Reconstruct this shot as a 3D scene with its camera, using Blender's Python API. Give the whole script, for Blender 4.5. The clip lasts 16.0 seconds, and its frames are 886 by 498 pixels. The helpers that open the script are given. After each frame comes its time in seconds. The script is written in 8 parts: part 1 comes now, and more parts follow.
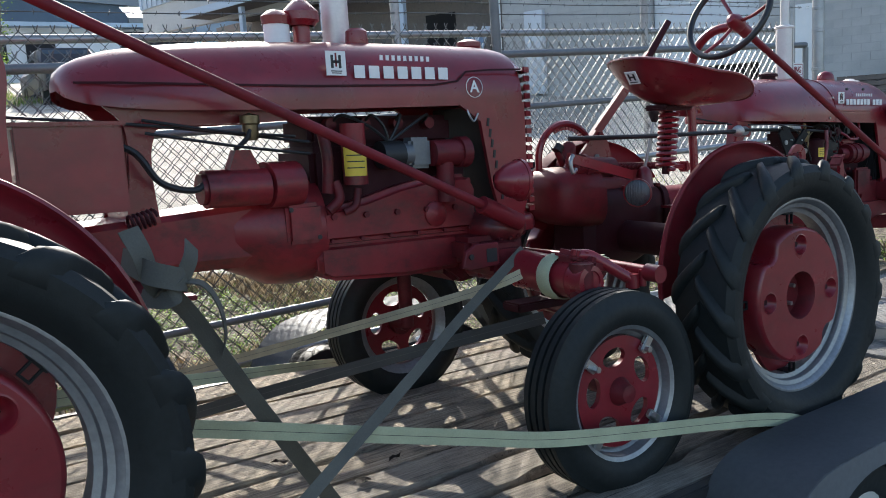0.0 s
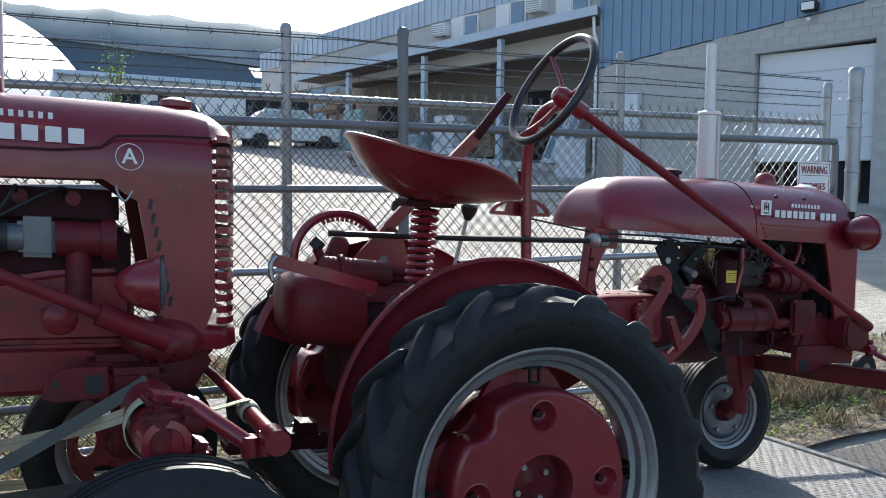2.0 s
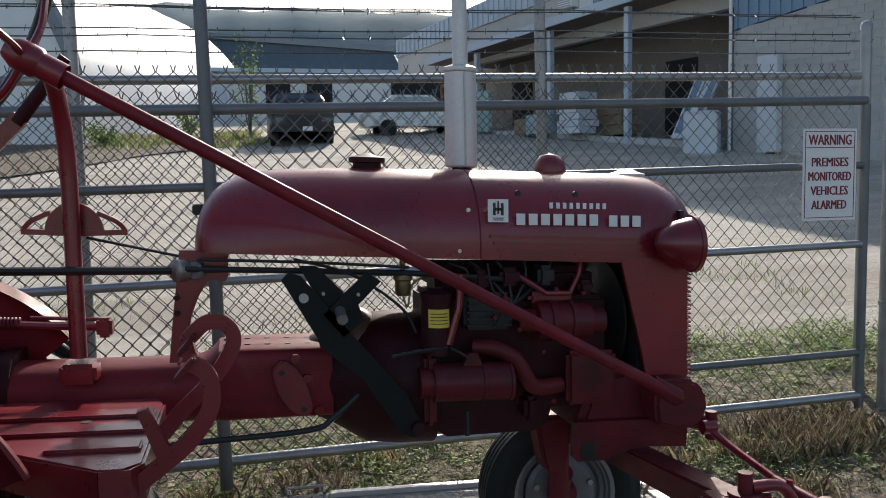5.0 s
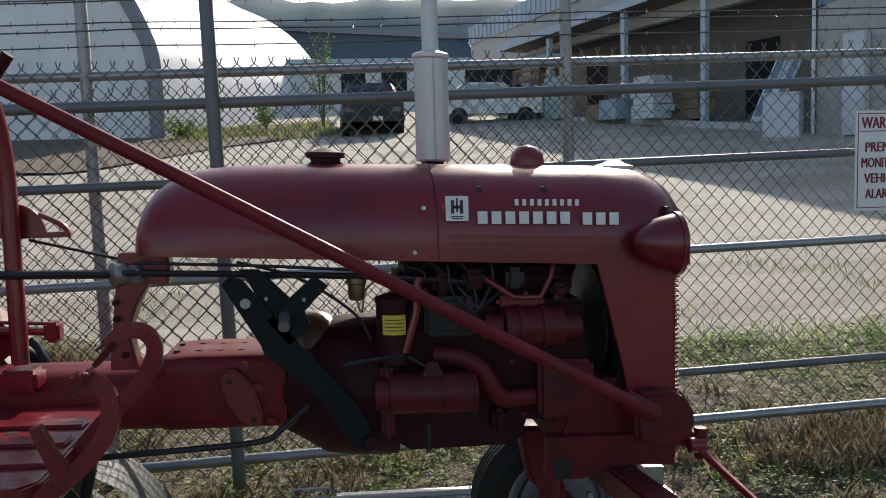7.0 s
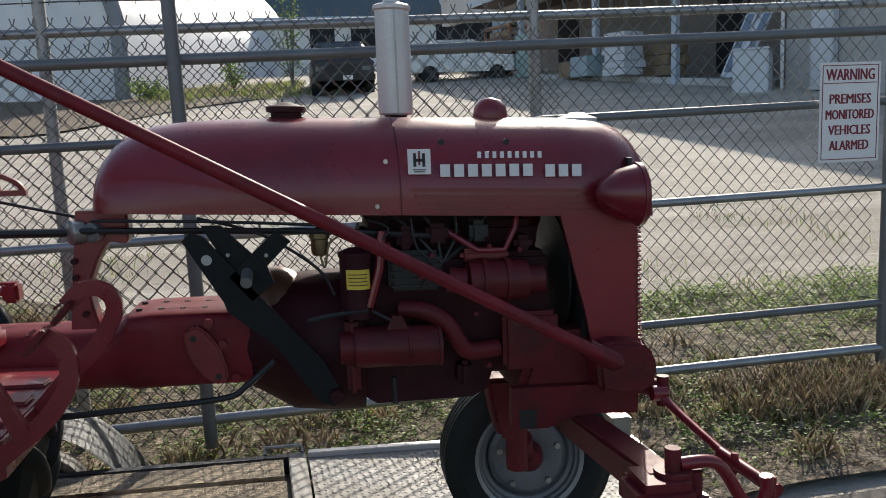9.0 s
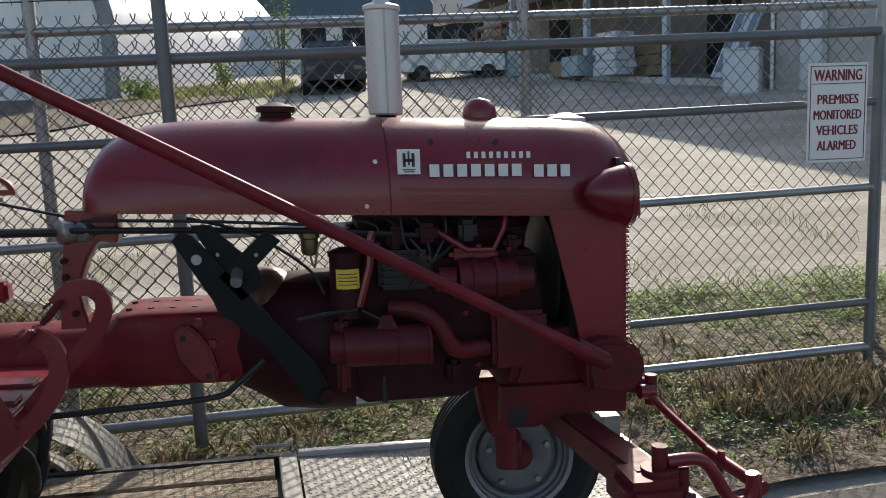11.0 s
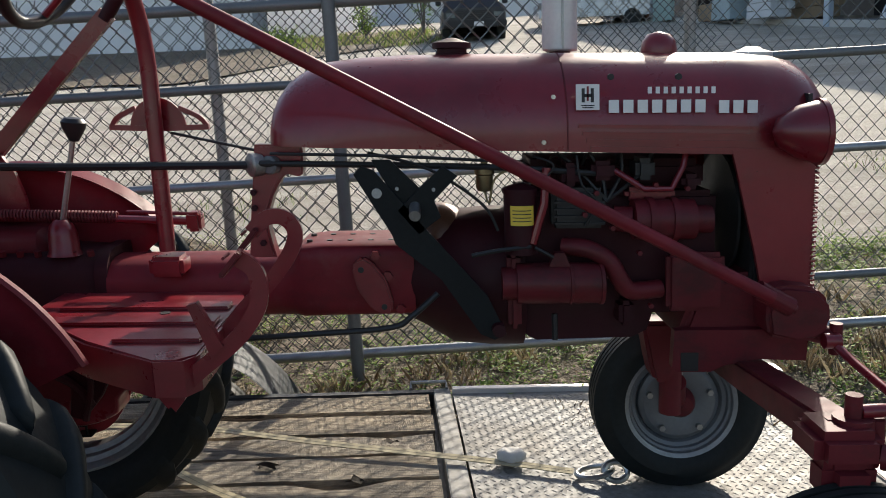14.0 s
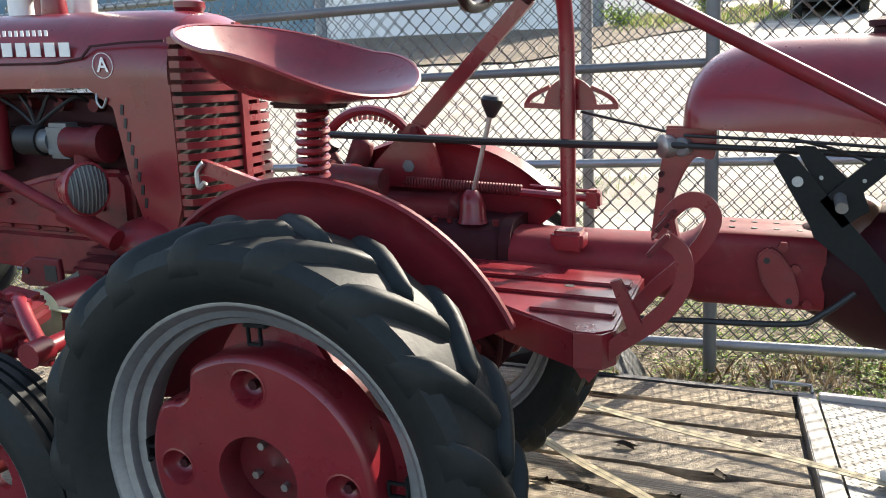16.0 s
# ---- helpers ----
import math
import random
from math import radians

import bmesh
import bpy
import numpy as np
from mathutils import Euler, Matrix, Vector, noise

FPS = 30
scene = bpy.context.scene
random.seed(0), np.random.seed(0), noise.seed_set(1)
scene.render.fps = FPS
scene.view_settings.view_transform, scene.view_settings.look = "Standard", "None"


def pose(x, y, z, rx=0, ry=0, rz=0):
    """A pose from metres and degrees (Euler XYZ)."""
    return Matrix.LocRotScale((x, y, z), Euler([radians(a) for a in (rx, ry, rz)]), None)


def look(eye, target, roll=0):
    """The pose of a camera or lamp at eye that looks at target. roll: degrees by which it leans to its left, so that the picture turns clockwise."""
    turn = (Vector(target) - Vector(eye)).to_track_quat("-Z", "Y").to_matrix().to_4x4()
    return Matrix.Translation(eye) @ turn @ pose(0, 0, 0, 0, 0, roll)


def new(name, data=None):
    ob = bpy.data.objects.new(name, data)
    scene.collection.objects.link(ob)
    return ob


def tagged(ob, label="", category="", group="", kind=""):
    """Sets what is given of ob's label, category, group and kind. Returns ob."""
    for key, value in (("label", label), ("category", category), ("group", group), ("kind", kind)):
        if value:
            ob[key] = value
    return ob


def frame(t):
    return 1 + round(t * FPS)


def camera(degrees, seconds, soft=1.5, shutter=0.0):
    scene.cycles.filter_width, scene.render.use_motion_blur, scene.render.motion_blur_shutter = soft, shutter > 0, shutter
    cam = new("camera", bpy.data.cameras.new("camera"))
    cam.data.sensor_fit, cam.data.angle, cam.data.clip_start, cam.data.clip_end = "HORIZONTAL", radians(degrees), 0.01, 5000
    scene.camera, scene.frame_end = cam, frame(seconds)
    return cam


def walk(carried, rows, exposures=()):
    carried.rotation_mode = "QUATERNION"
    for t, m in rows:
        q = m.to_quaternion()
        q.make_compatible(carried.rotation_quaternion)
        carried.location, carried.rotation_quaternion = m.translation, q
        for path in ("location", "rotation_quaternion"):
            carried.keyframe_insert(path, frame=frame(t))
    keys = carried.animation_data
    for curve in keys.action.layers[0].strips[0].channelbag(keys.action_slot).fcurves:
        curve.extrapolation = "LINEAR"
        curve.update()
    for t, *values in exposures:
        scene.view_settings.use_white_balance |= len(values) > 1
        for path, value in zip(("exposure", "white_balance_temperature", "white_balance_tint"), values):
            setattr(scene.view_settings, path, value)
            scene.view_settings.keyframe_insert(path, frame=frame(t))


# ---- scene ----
cam = camera(55.6, 16.0, 0.95)
TURN = pose(0, 0, 0, 0, 0, -8.5)  # the tractors' line becomes the x axis
PATH = [  # seconds, eye, target, roll
    (0, (-0.021, 0.047, 1.622), (0.831, 1.831, 1.324), -3.5),
    (0.5, (0.36, 0.117, 1.624), (1.326, 1.84, 1.317), -3.0),
    (1, (0.822, 0.144, 1.663), (1.722, 1.911, 1.4), -2.1),
    (1.5, (1.243, 0.289, 1.657), (2.066, 2.101, 1.464), -0.2),
    (2, (1.678, 0.32, 1.643), (2.263, 2.228, 1.521), 0.9),
    (2.5, (2.034, 0.417, 1.647), (2.392, 2.381, 1.531), 1.5),
    (3, (2.264, 0.611, 1.66), (2.557, 2.584, 1.518), 3.2),
    (3.5, (2.67, 0.71, 1.65), (2.907, 2.69, 1.498), 1.9),
    (4, (3.089, 0.789, 1.679), (3.393, 2.76, 1.525), -1.1),
    (4.5, (3.42, 0.996, 1.686), (3.798, 2.952, 1.507), -0.4),
    (4.7, (3.53, 1.023, 1.698), (3.819, 2.995, 1.535), -0.5),
    (6.8, (3.99, 1.212, 1.723), (3.932, 3.202, 1.533), -1.5),
    (7, (3.996, 1.207, 1.72), (3.965, 3.198, 1.531), -1.6),
    (7.5, (4.011, 1.203, 1.72), (4.002, 3.194, 1.528), -1.9),
    (8, (4.009, 1.204, 1.707), (3.992, 3.192, 1.493), -1.9),
    (8.5, (4.022, 1.205, 1.7), (4.015, 3.188, 1.444), -2.1),
    (9, (4.022, 1.21, 1.702), (4.05, 3.19, 1.417), -2.2),
    (11.5, (4.028, 1.198, 1.704), (4.084, 3.176, 1.415), -2.2),
    (12, (4.021, 1.199, 1.705), (4.09, 3.176, 1.405), -2.2),
    (12.5, (4.017, 1.198, 1.708), (4.091, 3.174, 1.406), -1.9),
    (13, (4.015, 1.201, 1.706), (4.088, 3.177, 1.406), -1.9),
    (13.5, (4.013, 1.198, 1.706), (4.023, 3.172, 1.385), -2.2),
    (14, (3.921, 1.191, 1.674), (3.653, 3.134, 1.283), -2.4),
    (14.5, (3.722, 1.106, 1.663), (3.095, 2.957, 1.236), -1.5),
    (15, (3.593, 1.017, 1.653), (2.624, 2.712, 1.215), -0.1),
    (15.5, (3.612, 1.049, 1.669), (2.49, 2.646, 1.235), -0.8),
    (16, (3.708, 1.111, 1.688), (2.751, 2.819, 1.277), -2.1),
]
EXPOSURES = [(0, 1.0, 6250, 10), (0.5, 1.40, 6350, 10), (1.5, 1.22, 6150, 10), (2.0, 0.85, 6050, 10), (2.5, 0.52, 6000, 10), (3.0, 0.4, 6000, 10), (3.5, 0.4, 6100, 10), (4.5, 0.25, 6450, 10), (7.0, 0.15, 6650, 10), (9.0, 0.3, 6700, 10), (12.5, 0.3, 6750, 10), (13.5, 0.3, 6750, 10), (14.5, 0.55, 6750, 10), (15.5, 1.05, 6800, 10), (16.0, 1.5, 6950, 10)]
walk(cam, [(t, TURN @ look(eye, target, roll)) for t, eye, target, roll in PATH], EXPOSURES)

# ---------------------------------------------------------------- world and sun
SUN_TO = Vector((0.37, 0.93, 0.58)).normalized()
world = bpy.data.worlds.new("sky")
scene.world = world
world.use_nodes = True
wn = world.node_tree.nodes
sky = wn.new("ShaderNodeTexSky")
sky.sky_type = 'NISHITA'
sky.sun_disc = False
sky.sun_elevation = math.asin(SUN_TO.z)
sky.sun_rotation = math.atan2(SUN_TO.x, SUN_TO.y)
sky.air_density, sky.dust_density = 1.0, 1.6
world.node_tree.links.new(sky.outputs[0], wn["Background"].inputs[0])
wn["Background"].inputs[1].default_value = 0.148
sun = new("sun", bpy.data.lights.new("sun", 'SUN'))
sun.data.energy, sun.data.angle, sun.data.color = 5.0, radians(0.55), (1.0, 0.93, 0.82)
sun.matrix_world = look(SUN_TO * 50, (0, 0, 0))

# ---------------------------------------------------------------- materials


class Mat:
    """A node material under construction."""

    def __init__(self, name, rough=0.5, metal=0.0):
        self.m = bpy.data.materials.new(name)
        self.m.use_nodes = True
        self.n, self.l = self.m.node_tree.nodes, self.m.node_tree.links
        self.b = self.n["Principled BSDF"]
        self.b.inputs["Roughness"].default_value = rough
        self.b.inputs["Metallic"].default_value = metal
        self.co = self.n.new("ShaderNodeTexCoord").outputs["Object"]

    def link(self, a, b):
        self.l.new(a, b)

    def noise(self, scale, detail=4, stretch=None, rough=0.6):
        t = self.n.new("ShaderNodeTexNoise")
        t.inputs["Scale"].default_value, t.inputs["Detail"].default_value = scale, detail
        t.inputs["Roughness"].default_value = rough
        if stretch:
            mp = self.n.new("ShaderNodeMapping")
            mp.inputs["Scale"].default_value = stretch
            self.link(self.co, mp.inputs[0])
            self.link(mp.outputs[0], t.inputs[0])
        else:
            self.link(self.co, t.inputs[0])
        return t.outputs["Fac"]

    def ramp(self, fac, stops):
        r = self.n.new("ShaderNodeValToRGB")
        el = r.color_ramp.elements
        while len(el) < len(stops):
            el.new(0.5)
        for e, (p, c) in zip(el, stops):
            e.position = p
            e.color = (*c, 1) if len(c) == 3 else c
        self.link(fac, r.inputs[0])
        return r.outputs[0]

    def mix(self, fac, a, b):
        x = self.n.new("ShaderNodeMix")
        x.data_type = 'RGBA'
        for sock, v in ((x.inputs[0], fac), (x.inputs[6], a), (x.inputs[7], b)):
            if isinstance(v, (int, float)):
                sock.default_value = v
            elif isinstance(v, tuple):
                sock.default_value = (*v, 1)
            else:
                self.link(v, sock)
        return x.outputs[2]

    def rand(self):
        return self.n.new("ShaderNodeObjectInfo").outputs["Random"]

    def island(self):
        return self.n.new("ShaderNodeNewGeometry").outputs["Random Per Island"]

    def scale(self, fac, lo, hi):
        r = self.n.new("ShaderNodeMapRange")
        r.inputs[3].default_value, r.inputs[4].default_value = lo, hi
        self.link(fac, r.inputs[0])
        return r.outputs[0]

    def color(self, v):
        self.link(v, self.b.inputs["Base Color"])
        return self

    def rough(self, v):
        self.link(v, self.b.inputs["Roughness"])
        return self

    def bump(self, h, strength=0.3, dist=0.01):
        b = self.n.new("ShaderNodeBump")
        b.inputs["Strength"].default_value, b.inputs["Distance"].default_value = strength, dist
        self.link(h, b.inputs["Height"])
        self.link(b.outputs[0], self.b.inputs["Normal"])
        return self


def plain(name, c, rough=0.5, metal=0.0, var=0.25, scale=14, bump=0.1):
    """One colour with a fine and a coarse variation."""
    m = Mat(name, rough, metal)
    d = tuple(x * (1 - var) for x in c)
    e = tuple(min(1, x * (1 + var * 0.7)) for x in c)
    coarse = m.ramp(m.noise(scale * 0.25, 3), [(0.3, d), (0.7, e)])
    fine = m.ramp(m.noise(scale * 6, 5), [(0.3, d), (0.75, e)])
    m.color(m.mix(0.45, coarse, fine))
    m.rough(m.scale(m.noise(scale, 4), max(0, rough - 0.12), min(1, rough + 0.15)))
    if bump:
        m.bump(m.noise(scale * 5, 4), bump, 0.004)
    return m.m


def paint_red(name, c, rough, dust, gloss=1.0, grime=0.4):
    """Repainted red enamel with dust, faded patches, oily grime and fine chips."""
    m = Mat(name, rough)
    a = m.ramp(m.noise(3.6, 6), [(0.3, tuple(x * 0.74 for x in c)), (0.5, c), (0.72, tuple(x * 1.2 + 0.004 for x in c))])
    dirty = m.ramp(m.noise(5.5, 8, (1, 1, 1.6), 0.7), [(0.47, (0, 0, 0)), (0.66, (grime, grime, grime))])
    a = m.mix(dirty, a, tuple(0.16 * x + k for x, k in zip(c, (0.012, 0.009, 0.008))))
    b = m.mix(m.ramp(m.noise(17, 6), [(0.55, (0, 0, 0)), (0.85, (dust, dust, dust))]), a, tuple(0.4 * x + k for x, k in zip(c, (0.11, 0.07, 0.06))))
    chips = m.ramp(m.noise(95, 4), [(0.71, (0, 0, 0)), (0.74, (1, 1, 1))])
    m.color(m.mix(chips, b, tuple(x * 0.4 for x in c)))
    m.rough(m.scale(m.noise(9, 6), max(0.1, rough - 0.12), rough + 0.25))
    m.b.inputs["Coat Weight"].default_value = 0.3 * gloss
    m.b.inputs["Specular IOR Level"].default_value = 0.2 + 0.3 * gloss
    m.b.inputs["Coat Roughness"].default_value = 0.1
    return m.bump(m.noise(48, 4), 0.09, 0.003).m


RED = paint_red("red_enamel", (0.185, 0.0105, 0.018), 0.25, 0.25, 0.85, 0.28)
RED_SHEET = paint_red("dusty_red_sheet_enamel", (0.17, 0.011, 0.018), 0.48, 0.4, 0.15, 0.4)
RED_WORN = paint_red("worn_grimy_red_iron", (0.20, 0.012, 0.018), 0.4, 0.3, 0.6, 0.85)
RED_CAST = paint_red("red_cast_iron", (0.12, 0.009, 0.014), 0.5, 0.3, 0.25, 0.7)
# oily red, darkened further to hold the shade on engines, transmission and axle
RED_DARK = paint_red("oily_shaded_red_iron", (0.038, 0.0055, 0.009), 0.55, 0.12, 0.0)
RUBBER = plain("tyre_rubber", (0.0145, 0.018, 0.018), 0.55, 0, 0.45, 8, 0.25)
SILVER = plain("silver_rim_paint", (0.30, 0.315, 0.325), 0.42, 0.7, 0.35, 9, 0.1)
GREYDISC = plain("dull_grey_wheel_paint", (0.15, 0.16, 0.17), 0.42, 0.3, 0.2, 12, 0.08)
GALV = plain("galvanized_steel", (0.34, 0.355, 0.365), 0.42, 0.75, 0.3, 30, 0.15)
STEEL = plain("bare_steel", (0.36, 0.36, 0.35), 0.38, 0.85, 0.3, 20, 0.1)
BLACK = plain("black_iron", (0.02, 0.02, 0.021), 0.5, 0.2, 0.4, 20, 0.1)
BLACKGRIP = plain("black_rubber_grip", (0.015, 0.015, 0.016), 0.4, 0, 0.3, 30, 0.05)
GREYFRAME = plain("grey_green_steel", (0.013, 0.015, 0.016), 0.5, 0.1, 0.3, 18, 0.1)
FENDERGREY = plain("dull_grey_fender_paint", (0.13, 0.14, 0.148), 0.55, 0.1, 0.25, 8, 0.1)
TRAILERBLACK = plain("black_trailer_paint", (0.03, 0.031, 0.033), 0.45, 0.1, 0.35, 12, 0.1)
WHITE = plain("white_paint", (0.78, 0.78, 0.76), 0.5, 0, 0.08, 10, 0.05)
MUFFLER = plain("silver_muffler_paint", (0.62, 0.60, 0.58), 0.42, 0.35, 0.15, 16, 0.06)
BRASS = plain("brass", (0.20, 0.16, 0.09), 0.35, 0.8, 0.25, 30, 0.05)
YELLOW = plain("yellow_label", (0.72, 0.52, 0.06), 0.55, 0, 0.1, 20, 0)
GREYFRAME.node_tree.nodes["Principled BSDF"].inputs["Specular IOR Level"].default_value = 0.15
RUBBER.node_tree.nodes["Principled BSDF"].inputs["Specular IOR Level"].default_value = 0.26
DECALWHITE = plain("white_decal", (0.75, 0.74, 0.72), 0.45, 0, 0.06, 30, 0)
DECALBLACK = plain("black_decal", (0.02, 0.02, 0.022), 0.45, 0, 0.1, 30, 0)
SIGNRED = plain("sign_red", (0.22, 0.012, 0.028), 0.5, 0, 0.1, 20, 0)
DARKRED = plain("dark_red_decal", (0.20, 0.02, 0.025), 0.45, 0, 0.1, 30, 0)
CHROMEBOLT = plain("zinc_bolt", (0.5, 0.5, 0.48), 0.3, 0.9, 0.2, 40, 0.05)
GLASSY = plain("ribbed_lamp_glass", (0.09, 0.105, 0.115), 0.16, 0.3, 0.2, 60, 0.3)

# ---------------------------------------------------------------- building helpers
TILT = Matrix.Translation((4.11, 0, 0.44)) @ pose(0, 0, 0, 0, 2.06, 0) @ Matrix.Translation((-4.11, 0, 0))
OFF = {}
LEANS = set()


def slope_z(x):
    """Height of the tractors' base line, which falls towards the front."""
    return 0.44 + (4.11 - x) * 0.036


def lay(bm):
    for v in bm.verts:
        v.co.z += slope_z(v.co.x)


def thing(name, base, label, category, group="", kind="", tilt=False):
    """An Empty at the base of a thing. Parts are given in the coordinates of the trailer (tilt) or the world."""
    ob = new(name)
    ob.empty_display_size = 0.1
    OFF[ob] = Vector(base) + Vector((0, 0, slope_z(base[0]) if tilt else 0))
    if tilt:
        LEANS.add(ob)
    ob.matrix_world = Matrix.Translation(OFF[ob])
    return tagged(ob, label, category, group, kind)


def part(name, bm, material, parent=None, label="", smooth=40):
    """Links a bmesh as one mesh under a thing or a part."""
    me = bpy.data.meshes.new(name)
    if parent is not None:
        if parent in LEANS:
            lay(bm)
        bmesh.ops.translate(bm, vec=-OFF[parent], verts=bm.verts)
    if smooth:
        for f in bm.faces:
            f.smooth = True
        lim = radians(smooth)
        for e in bm.edges:
            if len(e.link_faces) == 2 and e.calc_face_angle(0) > lim:
                e.smooth = False
    bm.to_mesh(me)
    bm.free()
    me.materials.append(material)
    ob = new(name, me)
    if parent is not None:
        ob.parent = parent
        OFF[ob] = OFF[parent]
        if parent in LEANS:
            LEANS.add(ob)
    if label:
        ob["label"] = label
    return ob


def single(name, bm, material, base, label, category, group="", kind="", tilt=False, smooth=40):
    """A thing that is one mesh."""
    at = Vector(base)
    if tilt:
        lay(bm)
        at.z += slope_z(at.x)
    bmesh.ops.translate(bm, vec=-at, verts=bm.verts)
    ob = part(name, bm, material, None, "", smooth)
    ob.matrix_world = Matrix.Translation(at)
    OFF[ob] = at
    return tagged(ob, label, category, group, kind)


def B():
    return bmesh.new()


def box(bm, c, s, rot=None, bev=0.0):
    """A box at centre c with full sizes s, bevelled."""
    m = Matrix.Translation(c) @ (rot if rot else Matrix.Identity(4)) @ Matrix.Diagonal((*s, 1))
    vs = bmesh.ops.create_cube(bm, size=1, matrix=m)["verts"]
    if bev:
        es = {e for v in vs for e in v.link_edges}
        bmesh.ops.bevel(bm, geom=list(es), offset=bev, segments=2, affect='EDGES')
    return bm


def boxx(bm, lo, hi, bev=0.0):
    return box(bm, [(a + b) / 2 for a, b in zip(lo, hi)], [b - a for a, b in zip(lo, hi)], None, bev)


def frame_of(d):
    d = Vector(d).normalized()
    u = d.cross(Vector((0, 0, 1)))
    if u.length < 1e-3:
        u = Vector((1, 0, 0))
    u.normalize()
    return u, d.cross(u)


def tube(bm, pts, r, n=10, caps=True, closed=False):
    """A round bar through points; r is one radius or one for each point."""
    pts = [Vector(p) for p in pts]
    rs = r if isinstance(r, (list, tuple)) else [r] * len(pts)
    rings, u = [], None
    for i, p in enumerate(pts):
        if closed:
            d = pts[(i + 1) % len(pts)] - pts[i - 1]
        else:
            d = pts[min(i + 1, len(pts) - 1)] - pts[max(i - 1, 0)]
        d.normalize()
        if u is None:
            u, v = frame_of(d)
        else:
            u = (u - d * u.dot(d)).normalized()
            v = d.cross(u)
        rings.append([bm.verts.new(p + (u * math.cos(a) + v * math.sin(a)) * rs[i]) for a in [2 * math.pi * k / n for k in range(n)]])
    m = len(rings)
    for i in range(m if closed else m - 1):
        a, b = rings[i], rings[(i + 1) % m]
        for k in range(n):
            bm.faces.new((a[k], a[(k + 1) % n], b[(k + 1) % n], b[k]))
    if caps and not closed:
        bm.faces.new(rings[0][::-1])
        bm.faces.new(rings[-1])
    return bm


def bezier(pts, n=6):
    """Points of a smooth curve through pts."""
    pts = [Vector(p) for p in pts]
    out = []
    for i in range(len(pts) - 1):
        p0, p1, p2, p3 = pts[max(i - 1, 0)], pts[i], pts[i + 1], pts[min(i + 2, len(pts) - 1)]
        for k in range(n):
            t = k / n
            out.append(0.5 * (2 * p1 + (p2 - p0) * t + (2 * p0 - 5 * p1 + 4 * p2 - p3) * t * t + (3 * p1 - p0 - 3 * p2 + p3) * t ** 3))
    return out + [pts[-1]]


def strip(bm, pts, w, h, side=(0, 1, 0)):
    """A flat bar through points: w wide along side, h thick."""
    pts, s = [Vector(p) for p in pts], Vector(side).normalized()
    rings = []
    for i, p in enumerate(pts):
        d = (pts[min(i + 1, len(pts) - 1)] - pts[max(i - 1, 0)]).normalized()
        ss = (s - d * s.dot(d)).normalized()
        nn = d.cross(ss)
        rings.append([bm.verts.new(p + ss * a * w / 2 + nn * b * h / 2) for a, b in ((-1, -1), (1, -1), (1, 1), (-1, 1))])
    for a, b in zip(rings, rings[1:]):
        for k in range(4):
            bm.faces.new((a[k], a[(k + 1) % 4], b[(k + 1) % 4], b[k]))
    bm.faces.new(rings[0][::-1])
    bm.faces.new(rings[-1])
    return bm


def lathe(bm, c, axis, prof, n=32, closed=False, a0=0.0, a1=2 * math.pi):
    """Turns a profile of (radius, along) round the axis through c."""
    ax = Vector(axis).normalized()
    u, v = frame_of(ax)
    full = abs(a1 - a0 - 2 * math.pi) < 1e-4
    cols = n if full else n + 1
    grid = []
    for k in range(cols):
        a = a0 + (a1 - a0) * k / n
        d = u * math.cos(a) + v * math.sin(a)
        grid.append([bm.verts.new(Vector(c) + d * max(r, 1e-4) + ax * h) for r, h in prof])
    m = len(prof)
    for k in range(n):
        a, b = grid[k], grid[(k + 1) % cols]
        for i in range(m if closed else m - 1):
            j = (i + 1) % m
            try:
                bm.faces.new((a[i], a[j], b[j], b[i]))
            except ValueError:
                pass
    return bm


def loft(bm, secs, cap=True):
    rows = [[bm.verts.new(p) for p in s] for s in secs]
    for a, b in zip(rows, rows[1:]):
        for i in range(len(a) - 1):
            bm.faces.new((a[i], b[i], b[i + 1], a[i + 1]))
    if cap:
        bm.faces.new(rows[0])
        bm.faces.new(rows[-1][::-1])
    return bm


def cyl(bm, a, b, r, n=16, r2=None):
    return tube(bm, [a, b], [r, r if r2 is None else r2], n)


def plate(bm, outline, y0, y1, holes=()):
    """An outline in (x, z), thick from y0 to y1."""
    a = [bm.verts.new((x, y0, z)) for x, z in outline]
    b = [bm.verts.new((x, y1, z)) for x, z in outline]
    n = len(a)
    bm.faces.new(a)
    bm.faces.new(b[::-1])
    for i in range(n):
        bm.faces.new((a[i], b[i], b[(i + 1) % n], a[(i + 1) % n]))
    bmesh.ops.recalc_face_normals(bm, faces=bm.faces)
    return bm


def bolt(parent, p, axis, r=0.012, h=0.01, mat=None, name="bolt"):
    bm = B()
    ax = Vector(axis).normalized()
    tube(bm, [Vector(p) - ax * h * 0.3, Vector(p) + ax * h], r, 6)
    return part(name, bm, mat or CHROMEBOLT, parent, "", 20)


